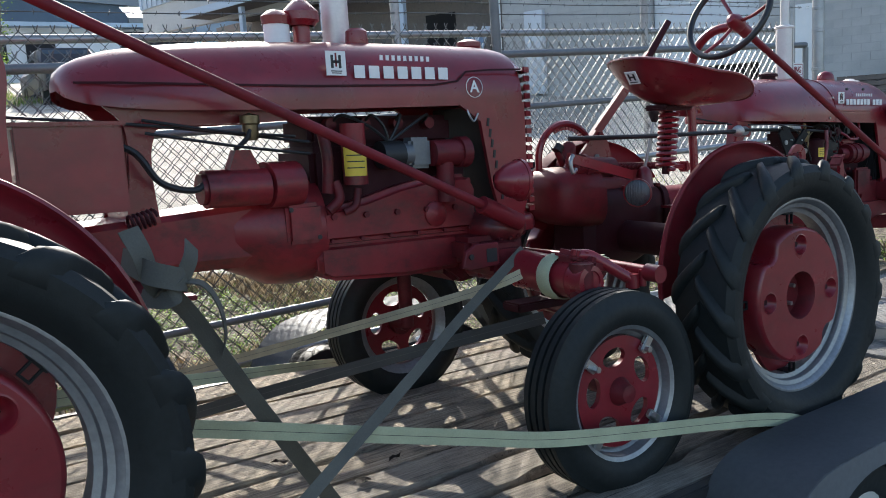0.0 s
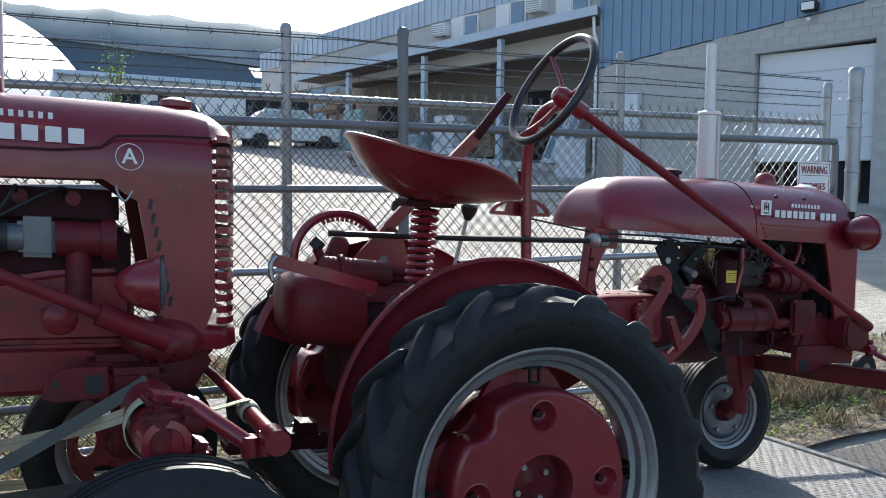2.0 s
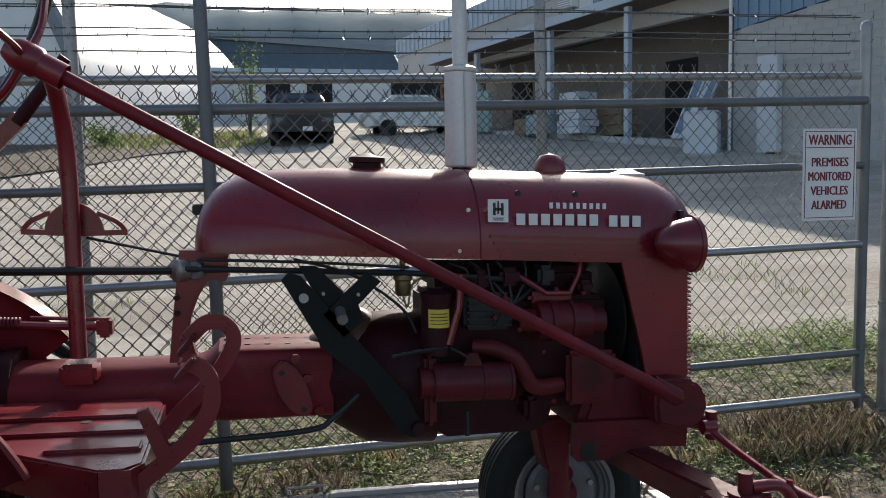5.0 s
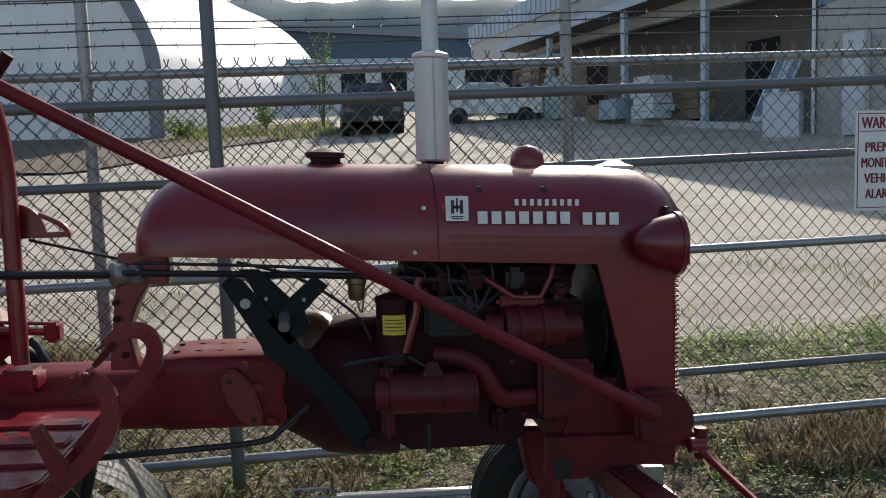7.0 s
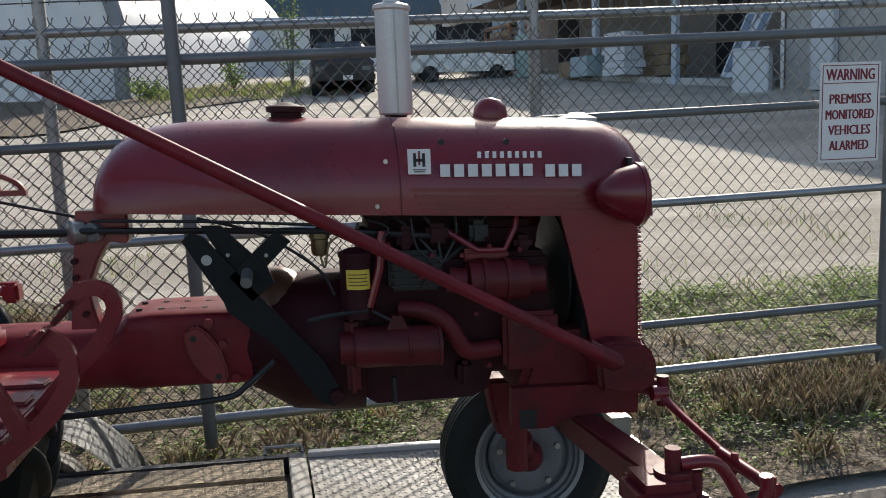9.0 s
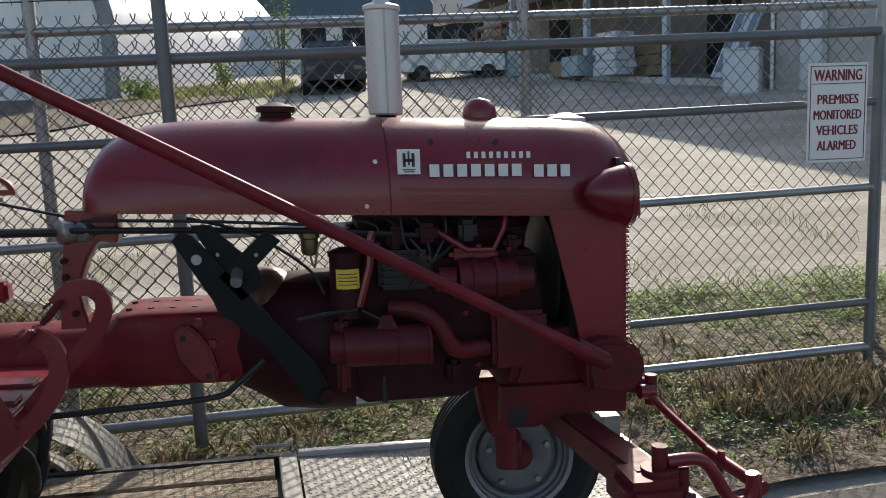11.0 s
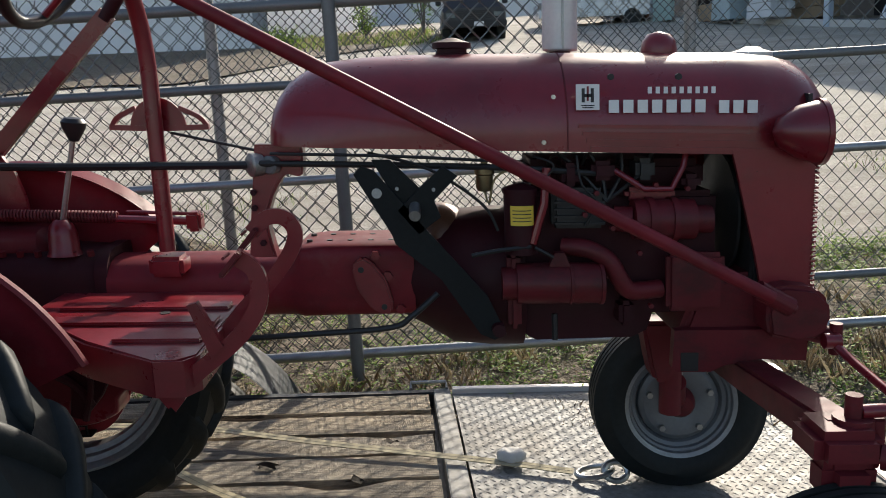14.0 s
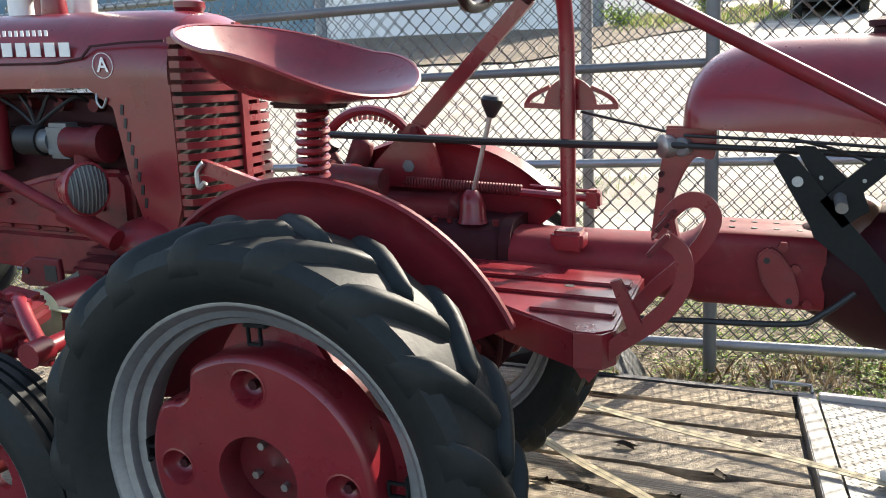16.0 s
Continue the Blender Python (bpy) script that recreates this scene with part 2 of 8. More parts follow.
def text_mesh(s, size, m, material, parent, name="lettering", bold=0.0, squash=1.0, spacing=1.0):
    """Writing in the built-in font, as a mesh at the pose m (x along the line, y up)."""
    cu = bpy.data.curves.new(name, 'FONT')
    cu.body, cu.size, cu.extrude, cu.offset = s, size, 0.0008, bold
    cu.align_x, cu.align_y, cu.space_character, cu.resolution_u = 'CENTER', 'CENTER', spacing, 2
    tmp = new("tmp", cu)
    dg = bpy.context.evaluated_depsgraph_get()
    me = bpy.data.meshes.new_from_object(tmp.evaluated_get(dg))
    bpy.data.objects.remove(tmp)
    bm = B()
    bm.from_mesh(me)
    bpy.data.meshes.remove(me)
    bmesh.ops.transform(bm, matrix=m @ Matrix.Diagonal((squash, 1, 1, 1)), verts=bm.verts)
    return part(name, bm, material, parent, "", 0)

# ---------------------------------------------------------------- ground


def ground_z(x, y):
    z = 0.11 + 0.034 * (x - 3.66) * (1 if x > 3.66 else 0.6)
    z += 0.118 * min(y - 4.68, 36) if y > 4.68 else 0.02 * (y - 4.68)
    if x > 24:
        z -= 0.034 * (x - 24)
    if x < -25:
        z -= 0.034 * 0.6 * (x + 25)
    if y < -12:
        z -= 0.02 * (y + 12)
    return z


def ground_material():
    m = Mat("gravel_and_dirt_yard", 0.9)
    fine = m.noise(38, 8, None, 0.75)
    coarse = m.noise(0.55, 5)
    rut_shade = m.noise(0.5, 5, (0.35, 3.2, 1))
    dirt = m.ramp(fine, [(0.3, (0.20, 0.175, 0.14)), (0.5, (0.46, 0.42, 0.35)), (0.7, (0.68, 0.63, 0.54))])
    # darker streaks paint the shadows lying in the tyre ruts
    dirt2 = m.mix(m.ramp(rut_shade, [(0.42, (0, 0, 0)), (0.56, (0.62, 0.62, 0.62))]), dirt, (0.30, 0.265, 0.21))
    dirt3 = m.mix(m.ramp(coarse, [(0.45, (0, 0, 0)), (0.68, (0.6, 0.6, 0.6))]), dirt2, (0.60, 0.56, 0.48))
    m.color(dirt3)
    lumps = m.n.new("ShaderNodeMath")
    lumps.operation = 'MULTIPLY_ADD'
    lumps.inputs[1].default_value = 3.0
    m.link(m.noise(4.5, 6, (0.6, 1.6, 1)), lumps.inputs[0])
    m.link(fine, lumps.inputs[2])
    return m.bump(lumps.outputs[0], 0.7, 0.035).m


GRAVEL = ground_material()


def soil_material():
    m = Mat("dry_soil_with_litter", 0.95)
    a = m.ramp(m.noise(14, 8, None, 0.75), [(0.36, (0.03, 0.023, 0.017)), (0.5, (0.15, 0.115, 0.078)), (0.66, (0.40, 0.33, 0.24))])
    m.color(m.mix(m.ramp(m.noise(2.2, 4), [(0.5, (0, 0, 0)), (0.7, (0.5, 0.5, 0.5))]), a, (0.07, 0.075, 0.032)))
    return m.bump(m.noise(26, 7), 1.0, 0.04).m


SOIL = soil_material()


def spaced(lo, hi, near_lo, near_hi, fine, coarse_n):
    a = list(np.linspace(lo, near_lo, coarse_n, endpoint=False))
    b = list(np.arange(near_lo, near_hi, fine))
    return a + b + list(np.linspace(near_hi, hi, coarse_n))


def build_ground():
    xs, ys = spaced(-160, 200, -8, 26, 0.5, 16), spaced(-60, 340, 0, 40, 0.5, 16)
    bm = B()
    g = [[bm.verts.new((x, y, ground_z(x, y) + (0.03 * noise.noise((x * 0.5, y * 0.5, 0)) if y > 0.6 and -8 <= x <= 26 else 0))) for y in ys] for x in xs]
    for i in range(len(xs) - 1):
        for j in range(len(ys) - 1):
            bm.faces.new((g[i][j], g[i + 1][j], g[i + 1][j + 1], g[i][j + 1]))
    single("ground", bm, GRAVEL, (0, 0, 0), "pale tan gravel and dirt yard rising gently away", "ground", "", "structure", smooth=180)
    # the weedy verge along the fence
    bm = B()
    n = 60
    rows = []
    for i in range(n + 1):
        x = -6 + 15.5 * i / n
        lo, hi = 3.6 + 0.12 * noise.noise((x, 3, 0)), 6.3 + 0.5 * noise.noise((x * 0.6, 9, 0)) - max(0, x - 7.6) * 0.9 + min(1.6, max(0, 3.4 - x) * 0.9)
        hi = max(hi, lo + 0.05)
        rows.append([bm.verts.new((x, y, ground_z(x, y) + 0.035 + 0.05 * math.sin(math.pi * k / 12) * (1 + noise.noise((x * 2, y * 2, 1)))))
                     for k, y in enumerate(lo + (hi - lo) * k / 12 for k in range(13))])
    for a, b in zip(rows, rows[1:]):
        for k in range(12):
            bm.faces.new((a[k], b[k], b[k + 1], a[k + 1]))
    yard = B()
    rows2 = []
    for i in range(40):  # weedy soil round the tent, its dark tone standing in for the tent's shadow
        x = -16 + 20.6 * i / 39
        lo, hi = 20.4 + 1.2 * noise.noise((x * 0.4, 5, 0)) + max(0, x + 1.5) * 1.55, 34.5 - max(0, x - 3) * 2
        rows2.append([yard.verts.new((x, y, ground_z(x, y) + 0.045 + 0.02 * noise.noise((x, y, 7)))) for y in (lo + (hi - lo) * k / 14 for k in range(15))])
    for a, b in zip(rows2, rows2[1:]):
        for k in range(14):
            yard.faces.new((a[k], b[k], b[k + 1], a[k + 1]))
    single("ground", yard, SOIL, (0, 0, 0), "weedy soil at the tent, dark in place of its shadow", "ground", "", "structure", smooth=180)
    single("verge", bm, SOIL, (0, 0, 0), "dry weedy strip of soil under the fence", "verge", "", "structure", smooth=180)


build_ground()


def build_road():
    """A dark lane under the trailer, mostly unseen, added to cut bounce onto the tractors."""
    m = Mat("bounce_cutting_dark_gravel", 0.9)
    fine = m.noise(45, 8, None, 0.75)
    m.color(m.mix(m.ramp(m.noise(1.2, 5), [(0.4, (0, 0, 0)), (0.65, (0.6, 0.6, 0.6))]), m.ramp(fine, [(0.3, (0.045, 0.043, 0.04)), (0.7, (0.115, 0.11, 0.10))]), (0.14, 0.125, 0.105)))
    m.bump(fine, 0.5, 0.015)
    xs, ys = list(np.arange(-24, 24.1, 0.5)), list(np.arange(-11.5, 3.75, 0.5))
    bm = B()
    g = [[bm.verts.new((x, y, ground_z(x, y) + (0.03 * noise.noise((x * 0.5, y * 0.5, 0)) if y > 0.6 and -8 <= x <= 26 else 0) + 0.014)) for y in ys] for x in xs]
    for i in range(len(xs) - 1):
        for j in range(len(ys) - 1):
            bm.faces.new((g[i][j], g[i + 1][j], g[i + 1][j + 1], g[i][j + 1]))
    single("road", bm, m.m, (0, 0, 0), "added dark gravel lane that cuts light bounced at the tractors", "road", "", "structure", smooth=180)


build_road()

# ---------------------------------------------------------------- grass and weeds


def leaf_material(name, a, b, c):
    m = Mat(name, 0.6)
    m.color(m.ramp(m.island(), [(0.0, a), (0.5, b), (1.0, c)]))
    m.b.inputs["Transmission Weight"].default_value = 0.0
    m.b.inputs["Subsurface Weight"].default_value = 0.0
    t = m.n.new("ShaderNodeBsdfTranslucent")
    s = m.n.new("ShaderNodeMixShader")
    s.inputs[0].default_value = 0.5
    col = m.b.inputs["Base Color"].links[0].from_socket
    m.link(col, t.inputs[0])
    out = m.n["Material Output"]
    m.link(m.b.outputs[0], s.inputs[1])
    m.link(t.outputs[0], s.inputs[2])
    m.link(s.outputs[0], out.inputs[0])
    return m.m


GREEN = leaf_material("green_weed_leaves", (0.035, 0.085, 0.014), (0.15, 0.27, 0.045), (0.42, 0.52, 0.13))
LITTER = leaf_material("dead_leaf_litter", (0.05, 0.038, 0.028), (0.20, 0.15, 0.10), (0.50, 0.42, 0.32))
PEBBLE = leaf_material("pale_pebbles", (0.16, 0.145, 0.12), (0.34, 0.31, 0.27), (0.56, 0.52, 0.46))
STRAW = leaf_material("dry_grass", (0.15, 0.11, 0.07), (0.36, 0.29, 0.19), (0.66, 0.58, 0.42))
rnd = random.Random(7)


class Leaves:
    """A great many small loose faces, gathered as plain lists."""

    def __init__(self):
        self.v, self.f = [], []

    def face(self, pts):
        n = len(self.v)
        self.v += pts
        self.f.append(tuple(range(n, n + len(pts))))

    def link(self, name, material, base, label, category):
        me = bpy.data.meshes.new(name)
        me.from_pydata([(x - base[0], y - base[1], z - base[2]) for x, y, z in self.v], [], self.f)
        me.materials.append(material)
        ob = new(name, me)
        ob.matrix_world = Matrix.Translation(base)
        return tagged(ob, label, category, "", "stuff")


def blade(lf, x, y, z, h, w, lean, a):
    c, s = math.cos(a), math.sin(a)
    mx, my, mz = x + c * lean * 0.4, y + s * lean * 0.4, z + h * 0.6
    lf.face([(x + s * w, y - c * w, z), (x - s * w, y + c * w, z), (mx - s * w * 0.7, my + c * w * 0.7, mz), (x + c * lean, y + s * lean, z + h), (mx + s * w * 0.7, my - c * w * 0.7, mz)])


def leaf(lf, x, y, z, L, w, a, rise):
    c, s = math.cos(a), math.sin(a)
    lf.face([(x, y, z), (x + c * L * 0.5 - s * w, y + s * L * 0.5 + c * w, z + rise * 0.7), (x + c * L, y + s * L, z + rise), (x + c * L * 0.5 + s * w, y + s * L * 0.5 - c * w, z + rise * 0.7)])


def weed(lf, x, y, z, h, spread, n, size):
    """One bushy weed: small leaves on all sides up to its height."""
    for _ in range(n):
        a, f = rnd.uniform(0, 6.3), rnd.random()
        q = spread * math.sqrt(rnd.random())
        leaf(lf, x + q * math.cos(a), y + q * math.sin(a), z + h * f * (1 - 0.5 * q / spread), size * rnd.uniform(0.5, 1.3), size * rnd.uniform(0.18, 0.34), a + rnd.gauss(0, 0.8), rnd.uniform(-0.3, 0.7) * size)


def verge_z(x, y):
    return ground_z(x, y) + 0.04


def grass():
    green, straw, litter = Leaves(), Leaves(), Leaves()
    for _ in range(8000):
        x, y = rnd.uniform(-3, 8.8), rnd.choice((rnd.uniform(3.7, 5.4), rnd.uniform(4.2, 6.3)))
        patch = noise.noise((x * 1.1, y * 1.6, 5)) - (0.16 if x > 4.8 and y < 5.0 else 0)
        lush = patch > 0.02 or y > 5.4
        for _ in range(9 if lush else 5):
            px, py = x + rnd.gauss(0, 0.06), y + rnd.gauss(0, 0.06)
            if py < 3.65 or (px > 6.9 and rnd.random() < 0.5):
                continue
            z = verge_z(px, py) - 0.02
            if rnd.random() < (0.66 if lush else 0.1):
                blade(green, px, py, z, rnd.uniform(0.012, 0.062), rnd.uniform(0.0014, 0.004), rnd.uniform(0, 0.07), rnd.uniform(0, 6.3))
            else:
                blade(straw, px, py, z, rnd.uniform(0.012, 0.07), rnd.uniform(0.0006, 0.0015), rnd.uniform(0.01, 0.09), rnd.uniform(0, 6.3))
    for _ in range(6500):  # leafy weeds
        x, y = rnd.uniform(-3.5, 8.4), rnd.uniform(3.75, 6.3)
        lush = noise.noise((x * 1.2, y * 1.7, 21)) + (0.25 if y > 5.3 else 0.2 if x < 4.8 else 0.02)
        if lush < 0.04 and rnd.random() < 0.8:
            continue
        weed(green, x, y, verge_z(x, y), rnd.uniform(0.03, 0.13) * (1 + max(0, lush)), rnd.uniform(0.04, 0.11), rnd.randint(14, 34), rnd.uniform(0.016, 0.036))
    for cx, cy, r, h, n in ((6.38, 4.02, 0.34, 0.14, 26), (6.9, 5.95, 0.6, 0.16, 60), (7.1, 5.6, 0.4, 0.14, 40), (4.2, 5.0, 0.35, 0.16, 30), (3.5, 4.95, 0.4, 0.17, 36), (2.1, 7.3, 0.5, 0.2, 34), (2.75, 5.1, 0.4, 0.2, 30)):
        for _ in range(n):  # thick green clumps
            a, q = rnd.uniform(0, 6.3), r * math.sqrt(rnd.random())
            x, y = cx + q * math.cos(a), cy + 0.6 * q * math.sin(a)
            weed(green if rnd.random() < 0.8 else litter, x, y, verge_z(x, y), h * rnd.uniform(0.3, 1.2), 0.09, 30, rnd.uniform(0.014, 0.026))
    for _ in range(2600):  # weeds spreading out into the yard
        x, y = rnd.uniform(-4, 3.0), rnd.uniform(5.6, 7.9)
        if y > 6.3 + (3.0 - x) * 0.9:
            continue
        z = verge_z(x, y)
        if noise.noise((x * 0.9, y * 1.1, 61)) > -0.05:
            weed(green, x, y, z, rnd.uniform(0.04, 0.16), rnd.uniform(0.06, 0.13), 22, rnd.uniform(0.02, 0.04))
        else:
            for _ in range(26):
                px, py = x + rnd.gauss(0, 0.09), y + rnd.gauss(0, 0.09)
                blade(straw, px, py, z - 0.01, rnd.uniform(0.03, 0.15), rnd.uniform(0.001, 0.002), rnd.uniform(0.02, 0.1), rnd.uniform(0, 6.3))
    for _ in range(17000):  # flat litter of dead leaves and stalks
        x, y = rnd.uniform(-2.5, 8.6), rnd.uniform(3.7, 5.6)
        if noise.noise((x * 1.4, y * 2.0, 44)) < -0.18:
            continue
        leaf(litter, x, y, verge_z(x, y) + rnd.uniform(0.0, 0.02), rnd.uniform(0.008, 0.045), rnd.uniform(0.0015, 0.007), rnd.uniform(0, 6.3), rnd.uniform(-0.004, 0.012))
    for _ in range(230):  # dry bushy clumps of thin stalks
        x, y = (rnd.gauss(6.75, 0.35), rnd.gauss(4.42, 0.16)) if rnd.random() < 0.3 else (rnd.uniform(-3, 8.5), rnd.uniform(3.8, 5.3))
        if y < 3.75 or x > 7.3:
            continue
        for _ in range(64):
            px, py = x + rnd.gauss(0, 0.06), y + rnd.gauss(0, 0.05)
            blade(straw, px, py, verge_z(px, py) - 0.02, rnd.uniform(0.03, 0.17), rnd.uniform(0.0005, 0.0012), rnd.uniform(0.01, 0.10), rnd.uniform(0, 6.3))
            if rnd.random() < 0.5:
                leaf(litter, px, py, verge_z(px, py) + rnd.uniform(0.02, 0.13), rnd.uniform(0.008, 0.02), 0.003, rnd.uniform(0, 6.3), rnd.uniform(-0.01, 0.012))
    for _ in range(700):  # scattered tufts in the yard
        x, y = rnd.uniform(-6, 9), rnd.uniform(6, 9)
        if noise.noise((x * 0.5, y * 0.5, 2)) < 0.12:
            continue
        for _ in range(6):
            px, py = x + rnd.gauss(0, 0.08), y + rnd.gauss(0, 0.08)
            blade(green if rnd.random() < 0.6 else straw, px, py, ground_z(px, py), rnd.uniform(0.03, 0.1), 0.003, 0.03, rnd.uniform(0, 6.3))
    for _ in range(900):  # weeds round the tent
        x, y = rnd.uniform(-0.8, 4.4), rnd.uniform(27, 34)
        if noise.noise((x * 0.7, y * 0.7, 31)) < -0.1:
            continue
        for _ in range(7):
            px, py = x + rnd.gauss(0, 0.15), y + rnd.gauss(0, 0.15)
            blade(green if rnd.random() < 0.55 else straw, px, py, ground_z(px, py) + 0.03, rnd.uniform(0.06, 0.22), 0.012, 0.08, rnd.uniform(0, 6.3))
    green.link("green_weeds", GREEN, (3, 5, 0.1), "low green weeds growing along the fence", "weeds")
    straw.link("dry_grass", STRAW, (3, 5, 0.1), "dry straw coloured grass along the fence", "grass")
    litter.link("leaf_litter", LITTER, (3, 5, 0.1), "brown and grey litter of dead leaves under the fence", "litter")
    seed = bmesh.new()
    bmesh.ops.create_icosphere(seed, subdivisions=1, radius=1)
    ball = [v.co.copy() for v in seed.verts]
    tris = [tuple(v.index for v in f.verts) for f in seed.faces]
    seed.free()
    stones = Leaves()
    for _ in range(2600):
        x, y = rnd.uniform(-2, 9), rnd.uniform(3.95, 6.2)
        r = rnd.uniform(0.004, 0.022) * (2.4 if rnd.random() < 0.04 else 1)
        m = Matrix.Translation((x, y, verge_z(x, y) + r * 0.3)) @ Euler((rnd.uniform(0, 3), rnd.uniform(0, 3), 0)).to_matrix().to_4x4() @ Matrix.Diagonal((r, r * rnd.uniform(0.5, 1), r * 0.6, 1))
        n = len(stones.v)
        stones.v += [tuple(m @ (q * rnd.uniform(0.85, 1.12))) for q in ball]
        stones.f += [(a + n, b + n, c + n) for a, b, c in tris]
    stones.link("pebbles", PEBBLE, (3, 5, 0.1), "scattered pale grey and tan pebbles on the verge", "stones")


grass()

# ---------------------------------------------------------------- hills far away


def hills():
    m = Mat("wooded_hills_painted_haze", 1.0)
    # distance haze is mixed into these blue green tones
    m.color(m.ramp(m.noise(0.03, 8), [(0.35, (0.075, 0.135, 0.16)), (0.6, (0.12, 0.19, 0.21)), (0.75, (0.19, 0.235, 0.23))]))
    bm = B()
    nx, ny = 90, 16
    g = []
    for i in range(nx + 1):
        x = -420 + 900 * i / nx
        row = []
        for j in range(ny + 1):
            y = 240 + 300 * j / ny
            prof = 0.5 - 0.5 * math.cos(math.pi * min(1, j / 12))
            top = 93 + 9 * noise.noise((x * 0.006, 3, 0)) + 4 * noise.noise((x * 0.02, 8, 0)) - 0.01 * (x + 20)
            row.append(bm.verts.new((x, y, -2 + top * prof + 4 * noise.noise((x * 0.05, y * 0.03, 4)) * prof)))
        g.append(row)
    for i in range(nx):
        for j in range(ny):
            bm.faces.new((g[i][j], g[i + 1][j], g[i + 1][j + 1], g[i][j + 1]))
    single("backdrop", bm, m.m, (0, 300, 0), "distant wooded hills with haze put into their blue green", "hills", "", "structure", smooth=180)


hills()

# ---------------------------------------------------------------- workshop building
W0, WD, WN = Vector((18.9, 12.5, 0)), Vector((-0.36, 0.933, 0)), Vector((0.933, 0.36, 0))
WROT = Matrix((( *(-WD), 0), (*WN, 0), (0, 0, 1, 0), (0, 0, 0, 1))).transposed()


def wall_p(s, z, off=0.0):
    return W0 + WD * s + WN * off + Vector((0, 0, z))


def wbox(bm, s0, s1, z0, z1, o0, o1, bev=0.0):
    """A box on the workshop's wall: along it, in height, and in depth behind its face."""
    c = wall_p((s0 + s1) / 2, (z0 + z1) / 2, (o0 + o1) / 2)
    return box(bm, c, (abs(s1 - s0), abs(o1 - o0), abs(z1 - z0)), WROT, bev)


def wpoly(bm, pts, o0, o1):
    """A polygon of (s, z) on the wall, thick from o0 to o1."""
    a, b = [bm.verts.new(wall_p(s, z, o0)) for s, z in pts], [bm.verts.new(wall_p(s, z, o1)) for s, z in pts]
    bm.faces.new(a)
    bm.faces.new(b[::-1])
    for i in range(len(a)):
        bm.faces.new((a[i], b[i], b[(i + 1) % len(a)], a[(i + 1) % len(a)]))
    bmesh.ops.recalc_face_normals(bm, faces=bm.faces)
    return bm


def block_material():
    m = Mat("grey_concrete_block", 0.9)
    a = m.ramp(m.noise(1.3, 5), [(0.3, (0.40, 0.395, 0.375)), (0.7, (0.54, 0.53, 0.505))])
    b = m.mix(m.scale(m.rand(), 0, 0.35), a, (0.34, 0.335, 0.32))
    m.color(m.mix(0.25, b, m.ramp(m.noise(60, 4), [(0.3, (0.25, 0.245, 0.235)), (0.7, (0.55, 0.54, 0.52))])))
    return m.bump(m.noise(80, 4), 0.3, 0.005).m


BLOCK = block_material()
MORTAR = plain("mortar", (0.42, 0.415, 0.40), 0.95, 0, 0.2, 10, 0.2)
SIDING = plain("blue_steel_siding", (0.19, 0.29, 0.39), 0.5, 0.1, 0.15, 2, 0)
SIDING_PALE = plain("pale_blue_steel_siding", (0.46, 0.53, 0.6), 0.5, 0.1, 0.12, 2, 0)
STUCCO = plain("grey_stucco", (0.52, 0.51, 0.49), 0.9, 0, 0.15, 3, 0.2)
DARKWOOD = plain("dark_stained_boards", (0.16, 0.13, 0.11), 0.8, 0, 0.3, 4, 0.2)
# near-black for flat sheets that stand in for unlit interiors
GAP = plain("painted_interior_shade", (0.02, 0.02, 0.022), 0.9, 0, 0.2, 3, 0)
# darker than STUCCO: the shade under the porch roof is in the colour
PORCHWALL = plain("brown_stucco_painted_shade", (0.23, 0.205, 0.185), 0.9, 0, 0.25, 2, 0.2)
PANE = plain("window_glass", (0.20, 0.25, 0.29), 0.06, 0.5, 0.1, 2, 0)
GARDOOR = plain("white_sectional_door", (0.66, 0.68, 0.70), 0.45, 0, 0.05, 3, 0)


